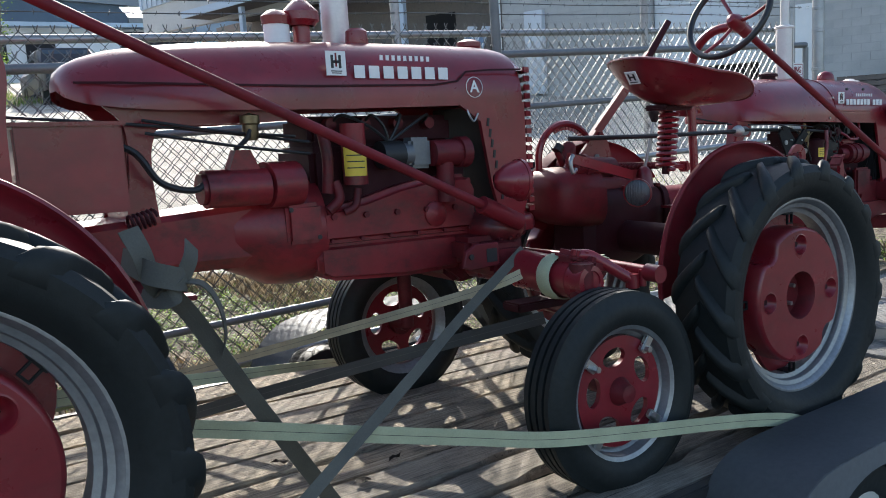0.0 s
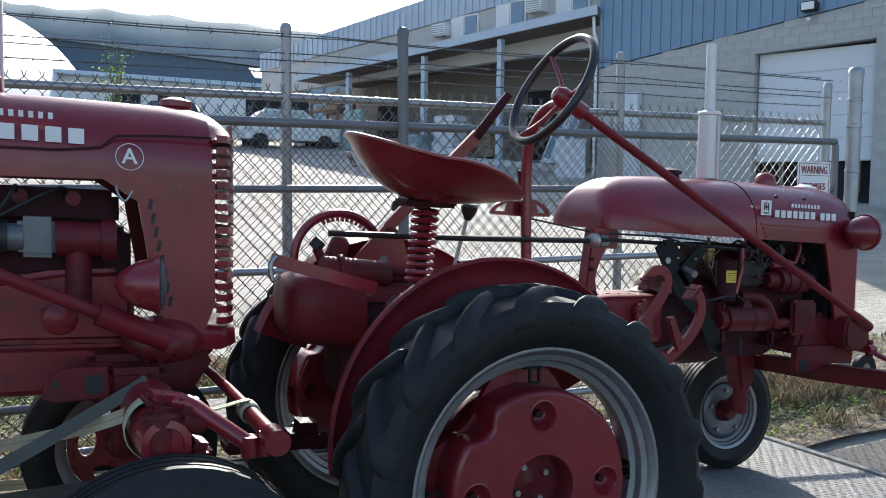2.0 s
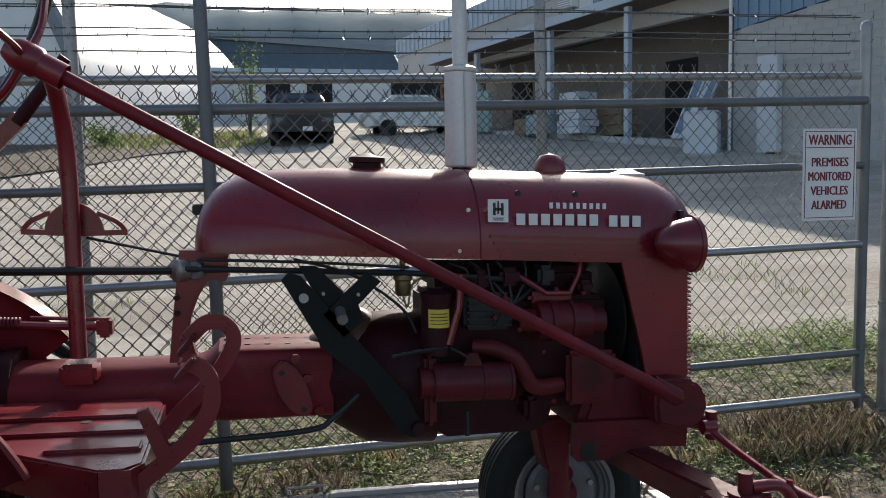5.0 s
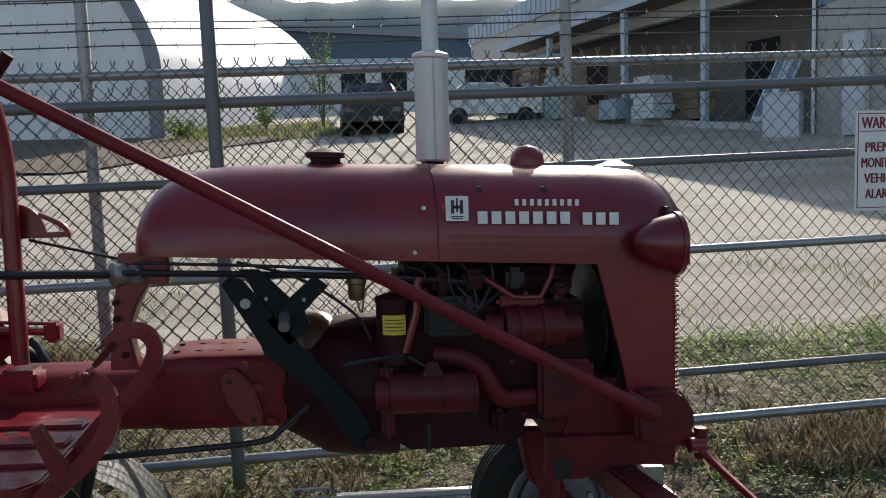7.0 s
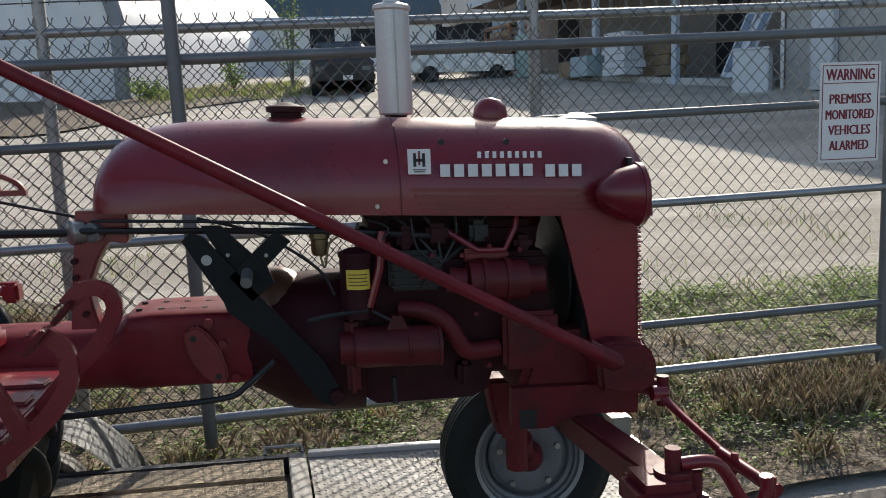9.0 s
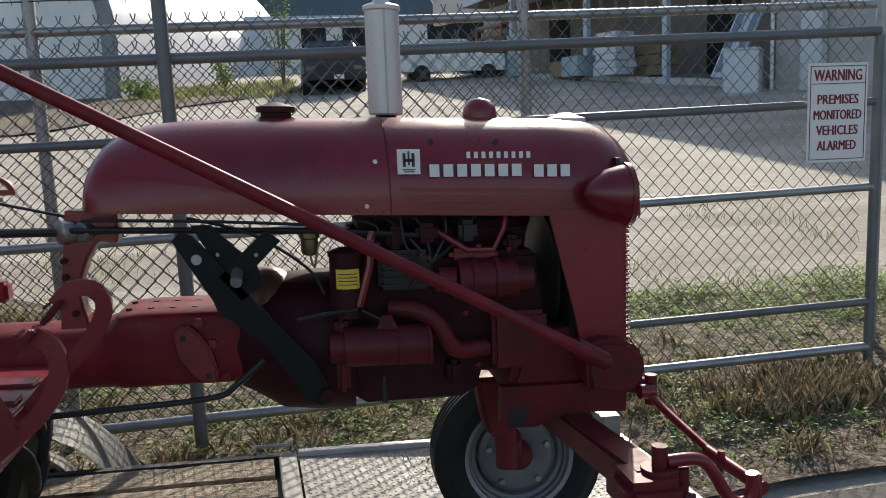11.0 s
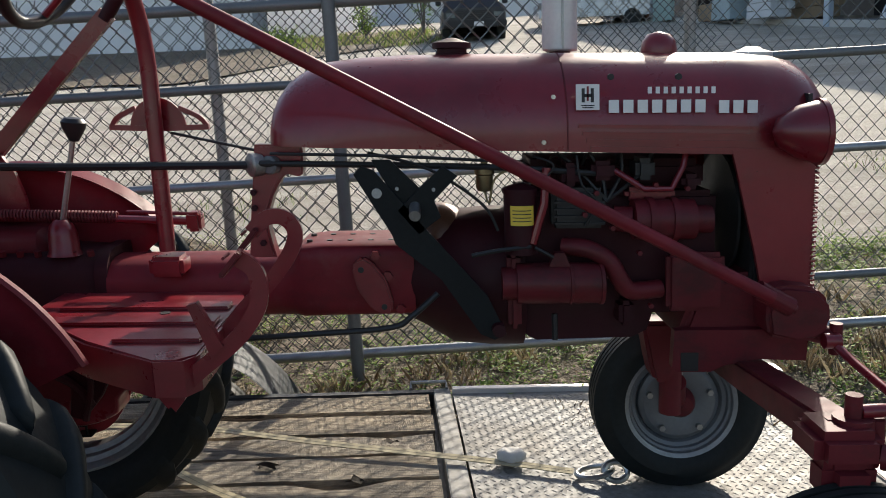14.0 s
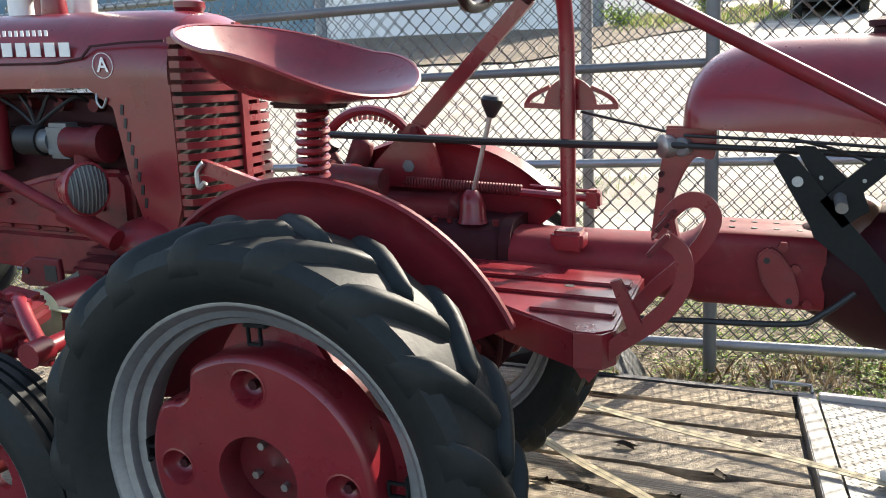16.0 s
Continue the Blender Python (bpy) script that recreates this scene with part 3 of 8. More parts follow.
def workshop():
    house = thing("workshop", wall_p(4, 1.9), "concrete block workshop with blue steel siding and a porch", "building")
    bm = B()
    wpoly(bm, [(-14, 1.0), (0.70, 1.0), (0.70, 5.38), (3.48, 5.31), (3.48, 1.0), (8.0, 1.0), (8.0, 5.35), (-14, 8.03)], 0.024, 0.35)
    wall = part("wall", bm, MORTAR, house, "grey concrete block wall in running bond", 0)
    bm = B()
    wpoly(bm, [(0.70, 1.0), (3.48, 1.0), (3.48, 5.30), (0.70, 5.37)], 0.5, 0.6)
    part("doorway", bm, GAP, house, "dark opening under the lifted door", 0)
    bm = B()
    wpoly(bm, [(8.0, 5.38), (-14, 8.03), (-14, 9.9), (8.0, 9.2)], 0.0, 0.2)
    part("siding", bm, SIDING, house, "blue ribbed steel siding", 0)
    for k in range(72):
        s = 7.9 - k * 0.3
        zb = 5.38 + (8.0 - s) * 0.1205
        bm = B()
        wbox(bm, s - 0.03, s + 0.03, zb, 9.2, -0.035, 0.0)
        part("rib", bm, SIDING, house, "", 0)
    bm = B()
    wbox(bm, 0.72, 3.46, 2.65, 5.29, 0.28, 0.34)
    gd = part("garage_door", bm, GARDOOR, house, "white sectional overhead door, lifted a little", 0)
    for k in range(5):
        bm = B()
        wbox(bm, 0.74, 3.44, 2.67 + k * 0.53, 2.67 + k * 0.53 + 0.512, 0.25, 0.28, 0.006)
        part("panel", bm, GARDOOR, gd, "", 0)
    for k in range(3):
        bm = B()
        wbox(bm, 1.0 + k * 0.9, 1.08 + k * 0.9, 1.9, 2.66, 0.3, 0.4)
        part("stand", bm, DARKWOOD, gd, "", 0)
    bm = B()
    wbox(bm, -0.78, 0.11, 1.84, 3.9, -0.01, 0.06)
    wd = part("door_frame", bm, WHITE, house, "", 0)
    bm = B()
    wbox(bm, -0.74, 0.07, 1.86, 3.86, -0.04, -0.01, 0.004)
    ent = part("door", bm, WHITE, house, "plain white steel entry door", 0)
    bm = B()
    bmesh.ops.create_icosphere(bm, subdivisions=2, radius=0.04, matrix=Matrix.Translation(wall_p(-0.66, 2.8, -0.08)))
    part("door_knob", bm, STEEL, ent)
    bm = B()  # flood lamp over the door
    wbox(bm, 1.95, 2.3, 6.12, 6.35, -0.3, -0.05, 0.02)
    fl = part("flood_lamp", bm, BLACK, house, "black flood lamp on the siding", 0)
    bm = B()
    wbox(bm, 1.98, 2.27, 6.15, 6.32, -0.315, -0.3)
    part("lens", bm, WHITE, fl, "", 0)
    bm = B()
    bmesh.ops.create_icosphere(bm, subdivisions=2, radius=0.06, matrix=Matrix.Translation(wall_p(2.15, 5.95, -0.15)))
    part("bulb", bm, WHITE, fl)
    bm = B()
    tube(bm, [wall_p(8.15, 7.1, -0.1), wall_p(8.1, 6.4, -0.12), wall_p(8.05, 6.1, -0.06), wall_p(8.05, 2.0, -0.06)], 0.045, 8)
    part("downspout", bm, WHITE, house, "white downspout at the corner")
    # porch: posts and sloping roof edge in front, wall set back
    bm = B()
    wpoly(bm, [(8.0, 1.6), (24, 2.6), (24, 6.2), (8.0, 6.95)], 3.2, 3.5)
    part("porch_wall", bm, PORCHWALL, house, "porch wall with its shade put into the brown", 0)
    # flat dark sheets on the wall, in place of shaded doorways
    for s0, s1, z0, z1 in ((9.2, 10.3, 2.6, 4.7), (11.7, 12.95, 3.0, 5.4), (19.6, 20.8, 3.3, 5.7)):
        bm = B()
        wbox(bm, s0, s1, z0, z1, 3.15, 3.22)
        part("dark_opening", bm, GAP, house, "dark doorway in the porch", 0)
    bm = B()
    a = [(8.0, 6.82), (21.8, 6.12)]
    vs = [bm.verts.new(wall_p(s, z + dz, o)) for s, z in a for dz, o in ((0.0, -0.25), (0.26, -0.25), (0.34, 3.3), (0.08, 3.3))]
    for f in ((0, 1, 2, 3), (7, 6, 5, 4), (0, 4, 5, 1), (1, 5, 6, 2), (2, 6, 7, 3), (3, 7, 4, 0)):
        bm.faces.new([vs[i] for i in f])
    roof = part("porch_roof", bm, DARKWOOD, house, "dark porch roof with a pale edge", 0)
    bm = B()
    wpoly(bm, [(7.9, 6.83), (21.9, 6.12), (21.9, 6.38), (7.9, 7.09)], -0.31, -0.25)
    part("fascia", bm, SIDING_PALE, roof, "pale grey fascia board", 0)
    for s in (11.6, 14.95, 18.9):
        bm = B()
        wbox(bm, s - 0.09, s + 0.09, 1.5, 6.78 - (s - 8) * 0.051, -0.1, 0.08, 0.01)
        part("porch_post", bm, SIDING_PALE, house, "", 0)
    bm = B()
    wpoly(bm, [(8.9, 1.2), (24, 2.2), (24, 3.95), (8.9, 2.62)], -0.05, 3.3)
    part("porch_floor", bm, STUCCO, house, "raised concrete porch floor", 0)
    # upper storey above the porch
    bm = B()
    wpoly(bm, [(8.0, 6.2), (26, 6.0), (26, 7.0), (8.0, 8.25)], 1.0, 1.3)
    part("upper_wall", bm, STUCCO, house, "pale stucco upper wall", 0)
    bm = B()
    wpoly(bm, [(8.0, 8.25), (26, 7.0), (26, 7.75), (8.0, 9.3)], 0.9, 1.25)
    part("upper_siding", bm, SIDING_PALE, house, "pale blue ribbed siding", 0)
    for k in range(56):
        s = 8.2 + k * 0.32
        bm = B()
        wbox(bm, s - 0.02, s + 0.02, 8.27 - (s - 8) * 0.0694, 9.25 - (s - 8) * 0.086, 0.86, 0.9)
        part("rib", bm, SIDING_PALE, house, "", 0)
    for s, zw in ((9.6, 7.22), (12.0, 7.02), (14.0, 6.85)):
        bm = B()
        wbox(bm, s - 0.62, s + 0.62, zw, zw + 0.98, 0.93, 0.99)
        fr = part("window_frame", bm, WHITE, house, "white framed sliding window", 0)
        for q in (-0.29, 0.29):
            bm = B()
            wbox(bm, s + q - 0.26, s + q + 0.26, zw + 0.06, zw + 0.92, 0.905, 0.93)
            part("pane", bm, PANE if q < 0 else WHITE, fr, "", 0)
    for s, zw in ((10.85, 7.45), (14.95, 7.2)):
        bm = B()
        wbox(bm, s - 0.3, s + 0.3, zw, zw + 0.42, 0.6, 1.0, 0.02)
        ac = part("air_conditioner", bm, WHITE, house, "", 0)
        for k in range(5):
            bm = B()
            wbox(bm, s - 0.26, s + 0.26, zw + 0.04 + k * 0.07, zw + 0.07 + k * 0.07, 0.585, 0.6)
            part("slat", bm, GALV, ac, "", 0)
    # mass of the building behind
    bm = B()
    wpoly(bm, [(-14, 1.0), (8.0, 1.0), (8.0, 9.2), (-14, 9.9)], 0.7, 14)
    wpoly(bm, [(8.0, 1.0), (26, 1.0), (26, 7.7), (8.0, 9.2)], 3.6, 14)
    part("hall", bm, SIDING, house, "", 0)
    return house, wall


WORKSHOP, BLOCKWALL = workshop()


def porch_clutter():
    """Things stored under the porch."""
    def stack(s, z, o, size, mat, label, cat, n=1, piece="board"):
        h = size[2] / n
        if n == 1:
            bm = B()
            box(bm, wall_p(s, z + h * 0.5, o), (size[0], size[1], h), WROT, 0.02)
            return single(cat.replace(" ", "_"), bm, mat, wall_p(s, z, o), label, cat, smooth=0)
        pile = thing(cat.replace(" ", "_"), wall_p(s, z, o), label, cat)
        for k in range(n):
            for q in range(3):
                bm = B()
                w = size[1] / 3
                box(bm, wall_p(s + 0.04 * math.sin(k * 2.3 + q), z + h * (k + 0.47), o + (q - 1) * w), (size[0] * (1 - 0.06 * ((k + q) % 3)), w * 0.94, h * 0.94), WROT, 0.008)
                part(piece, bm, mat, pile, "", 0)
        return pile
    wh = plain("scuffed_white_metal", (0.6, 0.63, 0.66), 0.5, 0.1, 0.15, 4, 0)
    bl = plain("pale_blue_wrap", (0.36, 0.46, 0.5), 0.5, 0, 0.3, 3, 0.1)
    wd = plain("raw_lumber", (0.30, 0.22, 0.14), 0.8, 0, 0.3, 5, 0.1)
    mint = plain("pale_mint_panel", (0.34, 0.47, 0.44), 0.5, 0, 0.2, 3, 0.1)
    rust = plain("orange_brown_rack", (0.24, 0.11, 0.06), 0.7, 0.1, 0.3, 5, 0.1)
    bm = B()
    turn = WROT @ pose(0, 0, 0, 0, 0, 32)
    box(bm, wall_p(8.35, 2.72, -0.75), (0.82, 0.95, 1.12), turn, 0.03)
    fr = thing("white_appliance", wall_p(8.35, 2.16, -0.75), "scuffed white appliance standing in front of the porch", "appliance")
    part("body", bm, wh, fr, "", 30)
    bm = B()
    box(bm, wall_p(8.35, 3.30, -0.75), (0.86, 0.99, 0.05), turn, 0.012)
    part("lid", bm, wh, fr, "", 30)
    for q in (-0.3, 0.3):
        bm = B()
        box(bm, wall_p(8.35 + q, 2.14, -0.75), (0.08, 0.7, 0.06), turn)
        part("foot", bm, BLACK, fr, "", 0)
    stack(6.86, 2.25, -0.12, (0.58, 0.22, 2.35), wh, "tall white metal cabinet by the corner", "cabinet")
    stack(13.4, 3.05, -0.3, (1.0, 0.8, 1.25), wh, "stack of white crates on the porch", "crate stack", 6, "crate")
    stack(13.1, 3.0, 1.0, (1.4, 0.8, 1.25), wd, "stack of brown boxes under the porch", "box stack", 4, "box")
    stack(15.0, 3.12, -0.3, (0.8, 0.8, 0.62), bl, "bale wrapped in pale blue plastic", "wrapped bale")
    stack(15.9, 3.16, -0.2, (0.7, 0.6, 0.5), wd, "low brown wooden crate", "crate")
    stack(18.4, 3.36, -0.2, (1.0, 0.16, 1.45), mint, "pale mint green panel standing upright", "panel")
    rk = thing("storage_rack", wall_p(20.1, 3.6, 0.2), "orange brown steel rack holding boards", "rack")
    for q in (-0.8, 0.8):
        for o in (-0.2, 0.6):
            bm = B()
            wbox(bm, 20.1 + q - 0.04, 20.1 + q + 0.04, 3.5, 5.3, o - 0.04, o + 0.04)
            part("upright", bm, rust, rk, "", 0)
    for k, z in enumerate((3.75, 4.3, 4.85, 5.2)):
        for o in (-0.2, 0.6):
            bm = B()
            wbox(bm, 19.26, 20.94, z - 0.04, z + 0.04, o - 0.03, o + 0.03)
            part("beam", bm, rust, rk, "", 0)
        for q in range(3):
            bm = B()
            wbox(bm, 19.3 + 0.1 * q, 20.9 - 0.15 * ((q + k) % 3), z + 0.05, z + 0.05 + 0.06 * (1 + (q + k) % 3), -0.2 + 0.27 * q, 0.03 + 0.27 * q)
            part("stored_board", bm, wd, rk, "", 0)
    for k, (ds, ln, wide) in enumerate(((0.0, 1.75, 0.34), (0.26, 1.6, 0.16), (0.50, 1.7, 0.30))):
        bm = B()
        lean = [wall_p(9.62 - ds, 2.72, -0.25 - 0.05 * k), wall_p(9.34 - ds, 2.72 + ln, 0.5)]
        strip(bm, lean, wide, 0.05, WD)
        fr = thing("leaning_window", lean[0], "pale framed window leaning under the porch", "window", "leaning windows")
        part("frame", bm, wh, fr, "", 0)
        if wide > 0.2:
            bm = B()
            mid = lean[0].lerp(lean[1], 0.5)
            strip(bm, [mid.lerp(lean[0], 0.84) - WN * 0.03, mid.lerp(lean[1], 0.84) - WN * 0.03], wide * 0.66, 0.02, WD)
            part("pane", bm, PANE, fr, "", 0)
    # pallets by the entry door
    for k in range(4):
        p = thing("pallet", wall_p(-2.0 + 0.05 * math.sin(k * 2.0), 1.60 + k * 0.125, -1.0), "weathered grey wooden pallet lying in a stack", "pallet", "stack of pallets")
        for q in range(6):
            bm = B()
            wbox(bm, -2.55 + q * 0.21, -2.40 + q * 0.21, 1.69 + k * 0.125, 1.705 + k * 0.125, -1.6, -0.4)
            part("slat", bm, DARKWOOD, p, "", 0)
        for o in (-1.55, -1.0, -0.45):
            bm = B()
            wbox(bm, -2.55, -1.35, 1.60 + k * 0.125, 1.69 + k * 0.125, o - 0.045, o + 0.045)
            part("runner", bm, DARKWOOD, p, "", 0)


porch_clutter()

# ---------------------------------------------------------------- storage tent, far hall, shed, lorry
TENTWHITE = Mat("white_tent_fabric", 0.55)
TENTWHITE.color(TENTWHITE.ramp(TENTWHITE.noise(0.6, 4), [(0.3, (0.66, 0.68, 0.70)), (0.7, (0.80, 0.80, 0.79))]))
TENTWHITE = TENTWHITE.m


def tent():
    axis, right = Vector((0.30, 0.954, 0)), Vector((0.954, -0.30, 0))
    k = 1.2  # the whole tent, larger than the profile below
    base = Vector((-1.45, 30.0, ground_z(-1.45, 30.0) - 0.1))
    t = thing("storage_tent", base - right * 6.6, "white fabric quonset storage tent with grey end arch", "tent")
    prof = [(0, 0), (0.0, 2.0), (-0.25, 3.0), (-1.0, 4.4), (-2.1, 5.6), (-3.7, 6.6), (-5.5, 6.95)]
    prof = [(p.x, p.z) for p in bezier([(a, 0, b) for a, b in prof], 3)]
    prof += [(-11 - x, z) for x, z in prof[-2::-1]]
    prof = [(x * k, z * k) for x, z in prof]
    L = 20.0
    bm = B()
    rows = []
    for q in range(9):
        sag = 0.0 if q % 2 == 0 else 0.10
        rows.append([bm.verts.new(base + right * (x - (sag if x > -5.5 * k else -sag) * (z > 2)) + axis * (L * q / 8) + Vector((0, 0, z))) for x, z in prof])
    for a, b in zip(rows, rows[1:]):
        for i in range(len(prof) - 1):
            bm.faces.new((a[i], b[i], b[i + 1], a[i + 1]))
    part("cover", bm, TENTWHITE, t, "", 60)
    bm = B()
    bm.faces.new([bm.verts.new(base + right * x + axis * 0.05 + Vector((0, 0, z))) for x, z in prof])
    part("end_wall", bm, TENTWHITE, t, "", 0)
    bm = B()
    tube(bm, [base + right * x + axis * -0.02 + Vector((0, 0, z)) for x, z in prof], 0.26, 8)
    part("arch", bm, plain("grey_arch_band", (0.22, 0.24, 0.26), 0.5, 0.1, 0.15, 4, 0), t, "broad grey arch band")


tent()


def far_buildings():
    navy = plain("dark_blue_hall_siding", (0.06, 0.10, 0.15), 0.6, 0, 0.2, 0.4, 0)
    h = thing("far_hall", (8, 62, 4), "long dark blue hall far behind the yard", "building")
    bm = B()
    pts = [(-26, 0), (30, 0), (30, 10.2), (-8, 12.2), (-26, 10.8)]
    plate(bm, [(x, z) for x, z in pts], 62, 80)
    part("wall", bm, navy, h, "", 0)
    for x in (-14, 1.5, 17):
        bm = B()
        boxx(bm, (x - 0.5, 61.7, 3), (x + 0.5, 62, 11))
        part("pilaster", bm, plain("grey_pilaster", (0.2, 0.22, 0.23), 0.8, 0, 0.1, 1, 0), h, "", 0)
    bm = B()
    plate(bm, [(-26.4, 10.8), (-8, 12.2), (30.4, 10.2), (30.4, 10.6), (-8, 12.6), (-26.4, 11.2)], 61.6, 80.2)
    part("roof", bm, plain("grey_hall_roof", (0.18, 0.21, 0.24), 0.5, 0.2, 0.1, 1, 0), h, "", 0)
    s = thing("shed", (8, 45, 4.8), "low white shed with dark openings", "shed")
    bm = B()
    boxx(bm, (1.5, 45, 3.5), (20, 50, 7.3))
    part("wall", bm, WHITE, s, "", 0)
    for xa, xb, za, zb in ((4.99, 6.24, 5.72, 6.92), (7.08, 8.39, 5.70, 6.90), (11.5, 15.4, 4.6, 7.1)):
        bm = B()
        boxx(bm, (xa, 44.9, za), (xb, 45, zb))
        part("opening", bm, GAP, s, "dark open bay", 0)
        bm = B()
        boxx(bm, (xa - 0.08, 44.86, zb), (xb + 0.08, 44.99, zb + 0.08))
        part("lintel", bm, STUCCO, s, "", 0)
    bm = B()
    plate(bm, [(1.2, 7.25), (20.5, 7.25), (20.5, 7.45), (1.2, 7.45)], 44.3, 50.4)
    part("roof", bm, plain("pale_blue_sheet_roof", (0.42, 0.5, 0.58), 0.4, 0.3, 0.1, 1, 0), s, "", 0)
    bm = B()
    v = [bm.verts.new(p) for p in ((11.8, 44.2, 7.72), (15.25, 44.2, 7.66), (15.3, 46.2, 8.55), (11.9, 46.2, 8.5))]
    bm.faces.new(v)
    bmesh.ops.solidify(bm, geom=bm.faces[:], thickness=0.1)
    part("upper_roof", bm, plain("light_sheet_roof", (0.5, 0.58, 0.66), 0.35, 0.3, 0.1, 1, 0), s, "pale sheet metal lean-to roof", 0)


far_buildings()


def parked_truck():
    """A dark utility truck standing end on beside the tent."""
    x0, y0 = 5.6, 27.0
    g = ground_z(x0, y0) + 0.02
    t = thing("parked_truck", (x0, y0 + 2, g), "dark utility truck parked end on beside the tent", "truck")
    dk = plain("dark_truck_paint", (0.022, 0.023, 0.027), 0.35, 0.1, 0.3, 2, 0)
    w = 0.97

    def ring(y, hw, z0, z1, r=0.14):
        return [(x0 - hw, y, g + z0), (x0 - hw, y, g + z1 - r), (x0 - hw + r, y, g + z1), (x0 + hw - r, y, g + z1), (x0 + hw, y, g + z1 - r), (x0 + hw, y, g + z0)]
    bm = B()
    loft(bm, [ring(y0, w * 0.95, 0.42, 1.0), ring(y0 + 0.12, w, 0.40, 1.12), ring(y0 + 1.2, w, 0.40, 1.18), ring(y0 + 4.4, w, 0.40, 1.20)])
    body = part("body", bm, dk, t, "", 30)
    bm = B()
    loft(bm, [ring(y0 + 1.1, w * 0.92, 1.1, 1.2, 0.05), ring(y0 + 1.7, w * 0.84, 1.1, 1.78), ring(y0 + 3.0, w * 0.84, 1.1, 1.80), ring(y0 + 3.4, w * 0.9, 1.1, 1.2, 0.05)])
    cab = part("cab", bm, dk, t, "", 30)
    bm = B()
    bm.faces.new([bm.verts.new(v) for v in ((x0 - 0.78, y0 + 1.19, g + 1.24), (x0 + 0.78, y0 + 1.19, g + 1.24), (x0 + 0.66, y0 + 1.62, g + 1.72), (x0 - 0.66, y0 + 1.62, g + 1.72))])
    bmesh.ops.solidify(bm, geom=bm.faces[:], thickness=0.02)
    part("windscreen", bm, PANE, cab, "", 0)
    bm = B()
    boxx(bm, (x0 - 0.98, y0 - 0.1, g + 0.42), (x0 + 0.98, y0 + 0.02, g + 0.62), 0.03)
    bp = part("bumper", bm, BLACK, t)
    bm = B()
    boxx(bm, (x0 - 0.02, y0 - 0.115, g + 0.45), (x0 + 0.28, y0 - 0.1, g + 0.58))
    part("blank_plate", bm, WHITE, bp, "", 0)
    for k in range(5):
        bm = B()
        boxx(bm, (x0 - 0.5, y0 - 0.03, g + 0.66 + 0.055 * k), (x0 + 0.5, y0 + 0.0, g + 0.69 + 0.055 * k))
        part("grille_bar", bm, BLACK, body, "", 0)
    for q in (-1, 1):
        bm = B()
        boxx(bm, (x0 + q * 0.72 - 0.15, y0 - 0.02, g + 0.70), (x0 + q * 0.72 + 0.15, y0 + 0.03, g + 0.88), 0.02)
        part("headlight", bm, GLASSY, body)
        bm = B()
        boxx(bm, (x0 + q * 1.06 - 0.09, y0 + 1.3, g + 1.2), (x0 + q * 1.06 + 0.09, y0 + 1.36, g + 1.38), 0.02)
        part("mirror", bm, BLACK, cab)
        for yy in (y0 + 0.75, y0 + 3.5):
            bm = B()
            lathe(bm, (x0 + q * 0.86, yy, g + 0.38), (1, 0, 0), [(0.2, -0.12), (0.36, -0.12), (0.38, -0.07), (0.38, 0.07), (0.36, 0.12), (0.2, 0.12)], 20, True)
            wh = part("wheel", bm, RUBBER, t)
            bm = B()
            lathe(bm, (x0 + q * 0.86, yy, g + 0.38), (1, 0, 0), [(0.0, -0.06), (0.2, -0.1), (0.21, 0.1), (0, 0.06)], 14)
            part("rim", bm, STEEL, wh)


parked_truck()


def pickup():
    g = ground_z(9.3, 30) - 0.05
    t = thing("parked_car", (9.6, 31, g), "silver car parked beside the far shed", "car")
    bm = B()
    plate(bm, [(8.0, g + 0.4), (12.0, g + 0.4), (12.0, g + 0.95), (11.0, g + 1.0), (10.4, g + 1.5), (9.0, g + 1.5), (8.4, g + 1.0), (8.0, g + 0.9)], 30.2, 31.8)
    body = part("body", bm, plain("silver_car_paint", (0.42, 0.45, 0.5), 0.25, 0.6, 0.1, 2, 0), t, "", 20)
    bm = B()
    plate(bm, [(8.7, g + 1.02), (10.7, g + 1.02), (10.3, g + 1.42), (9.1, g + 1.42)], 30.18, 30.2)
    part("window", bm, PANE, body, "", 0)
    for x in (8.8, 11.2):
        for y in (30.3, 31.7):
            bm = B()
            lathe(bm, (x, y, g + 0.33), (0, 1, 0), [(0.0, -0.1), (0.3, -0.1), (0.33, -0.05), (0.33, 0.05), (0.3, 0.1), (0.0, 0.1)], 16)
            part("wheel", bm, RUBBER, t)


pickup()


def bush(c, h, r, seed):
    q = random.Random(seed)
    t = thing("shrub", c, "leafy green shrub beside the tent", "shrub")
    bm, tw = B(), B()
    for _ in range(9):
        a, l = q.uniform(0, 6.3), q.uniform(0.5, 1.0)
        tip = Vector(c) + Vector((math.cos(a) * r * l * 0.8, math.sin(a) * r * l * 0.8, h * q.uniform(0.6, 1)))
        mid = Vector(c).lerp(tip, 0.5) + Vector((0, 0, 0.1 * h))
        tube(tw, [c, mid, tip], [0.03, 0.02, 0.006], 5)
        for _ in range(60):
            f = q.uniform(0.25, 1.05)
            p = Vector(c).lerp(tip, f) + Vector((q.gauss(0, r * 0.22), q.gauss(0, r * 0.22), q.gauss(0, h * 0.07)))
            d = Vector((q.gauss(0, 1), q.gauss(0, 1), q.gauss(0, 0.6))).normalized()
            s = d.orthogonal().normalized()
            L, w = q.uniform(0.07, 0.15), q.uniform(0.02, 0.05)
            bm.faces.new([bm.verts.new(v) for v in (p, p + d * L * 0.5 + s * w, p + d * L, p + d * L * 0.5 - s * w)])
    part("trunk", tw, DARKWOOD, t)
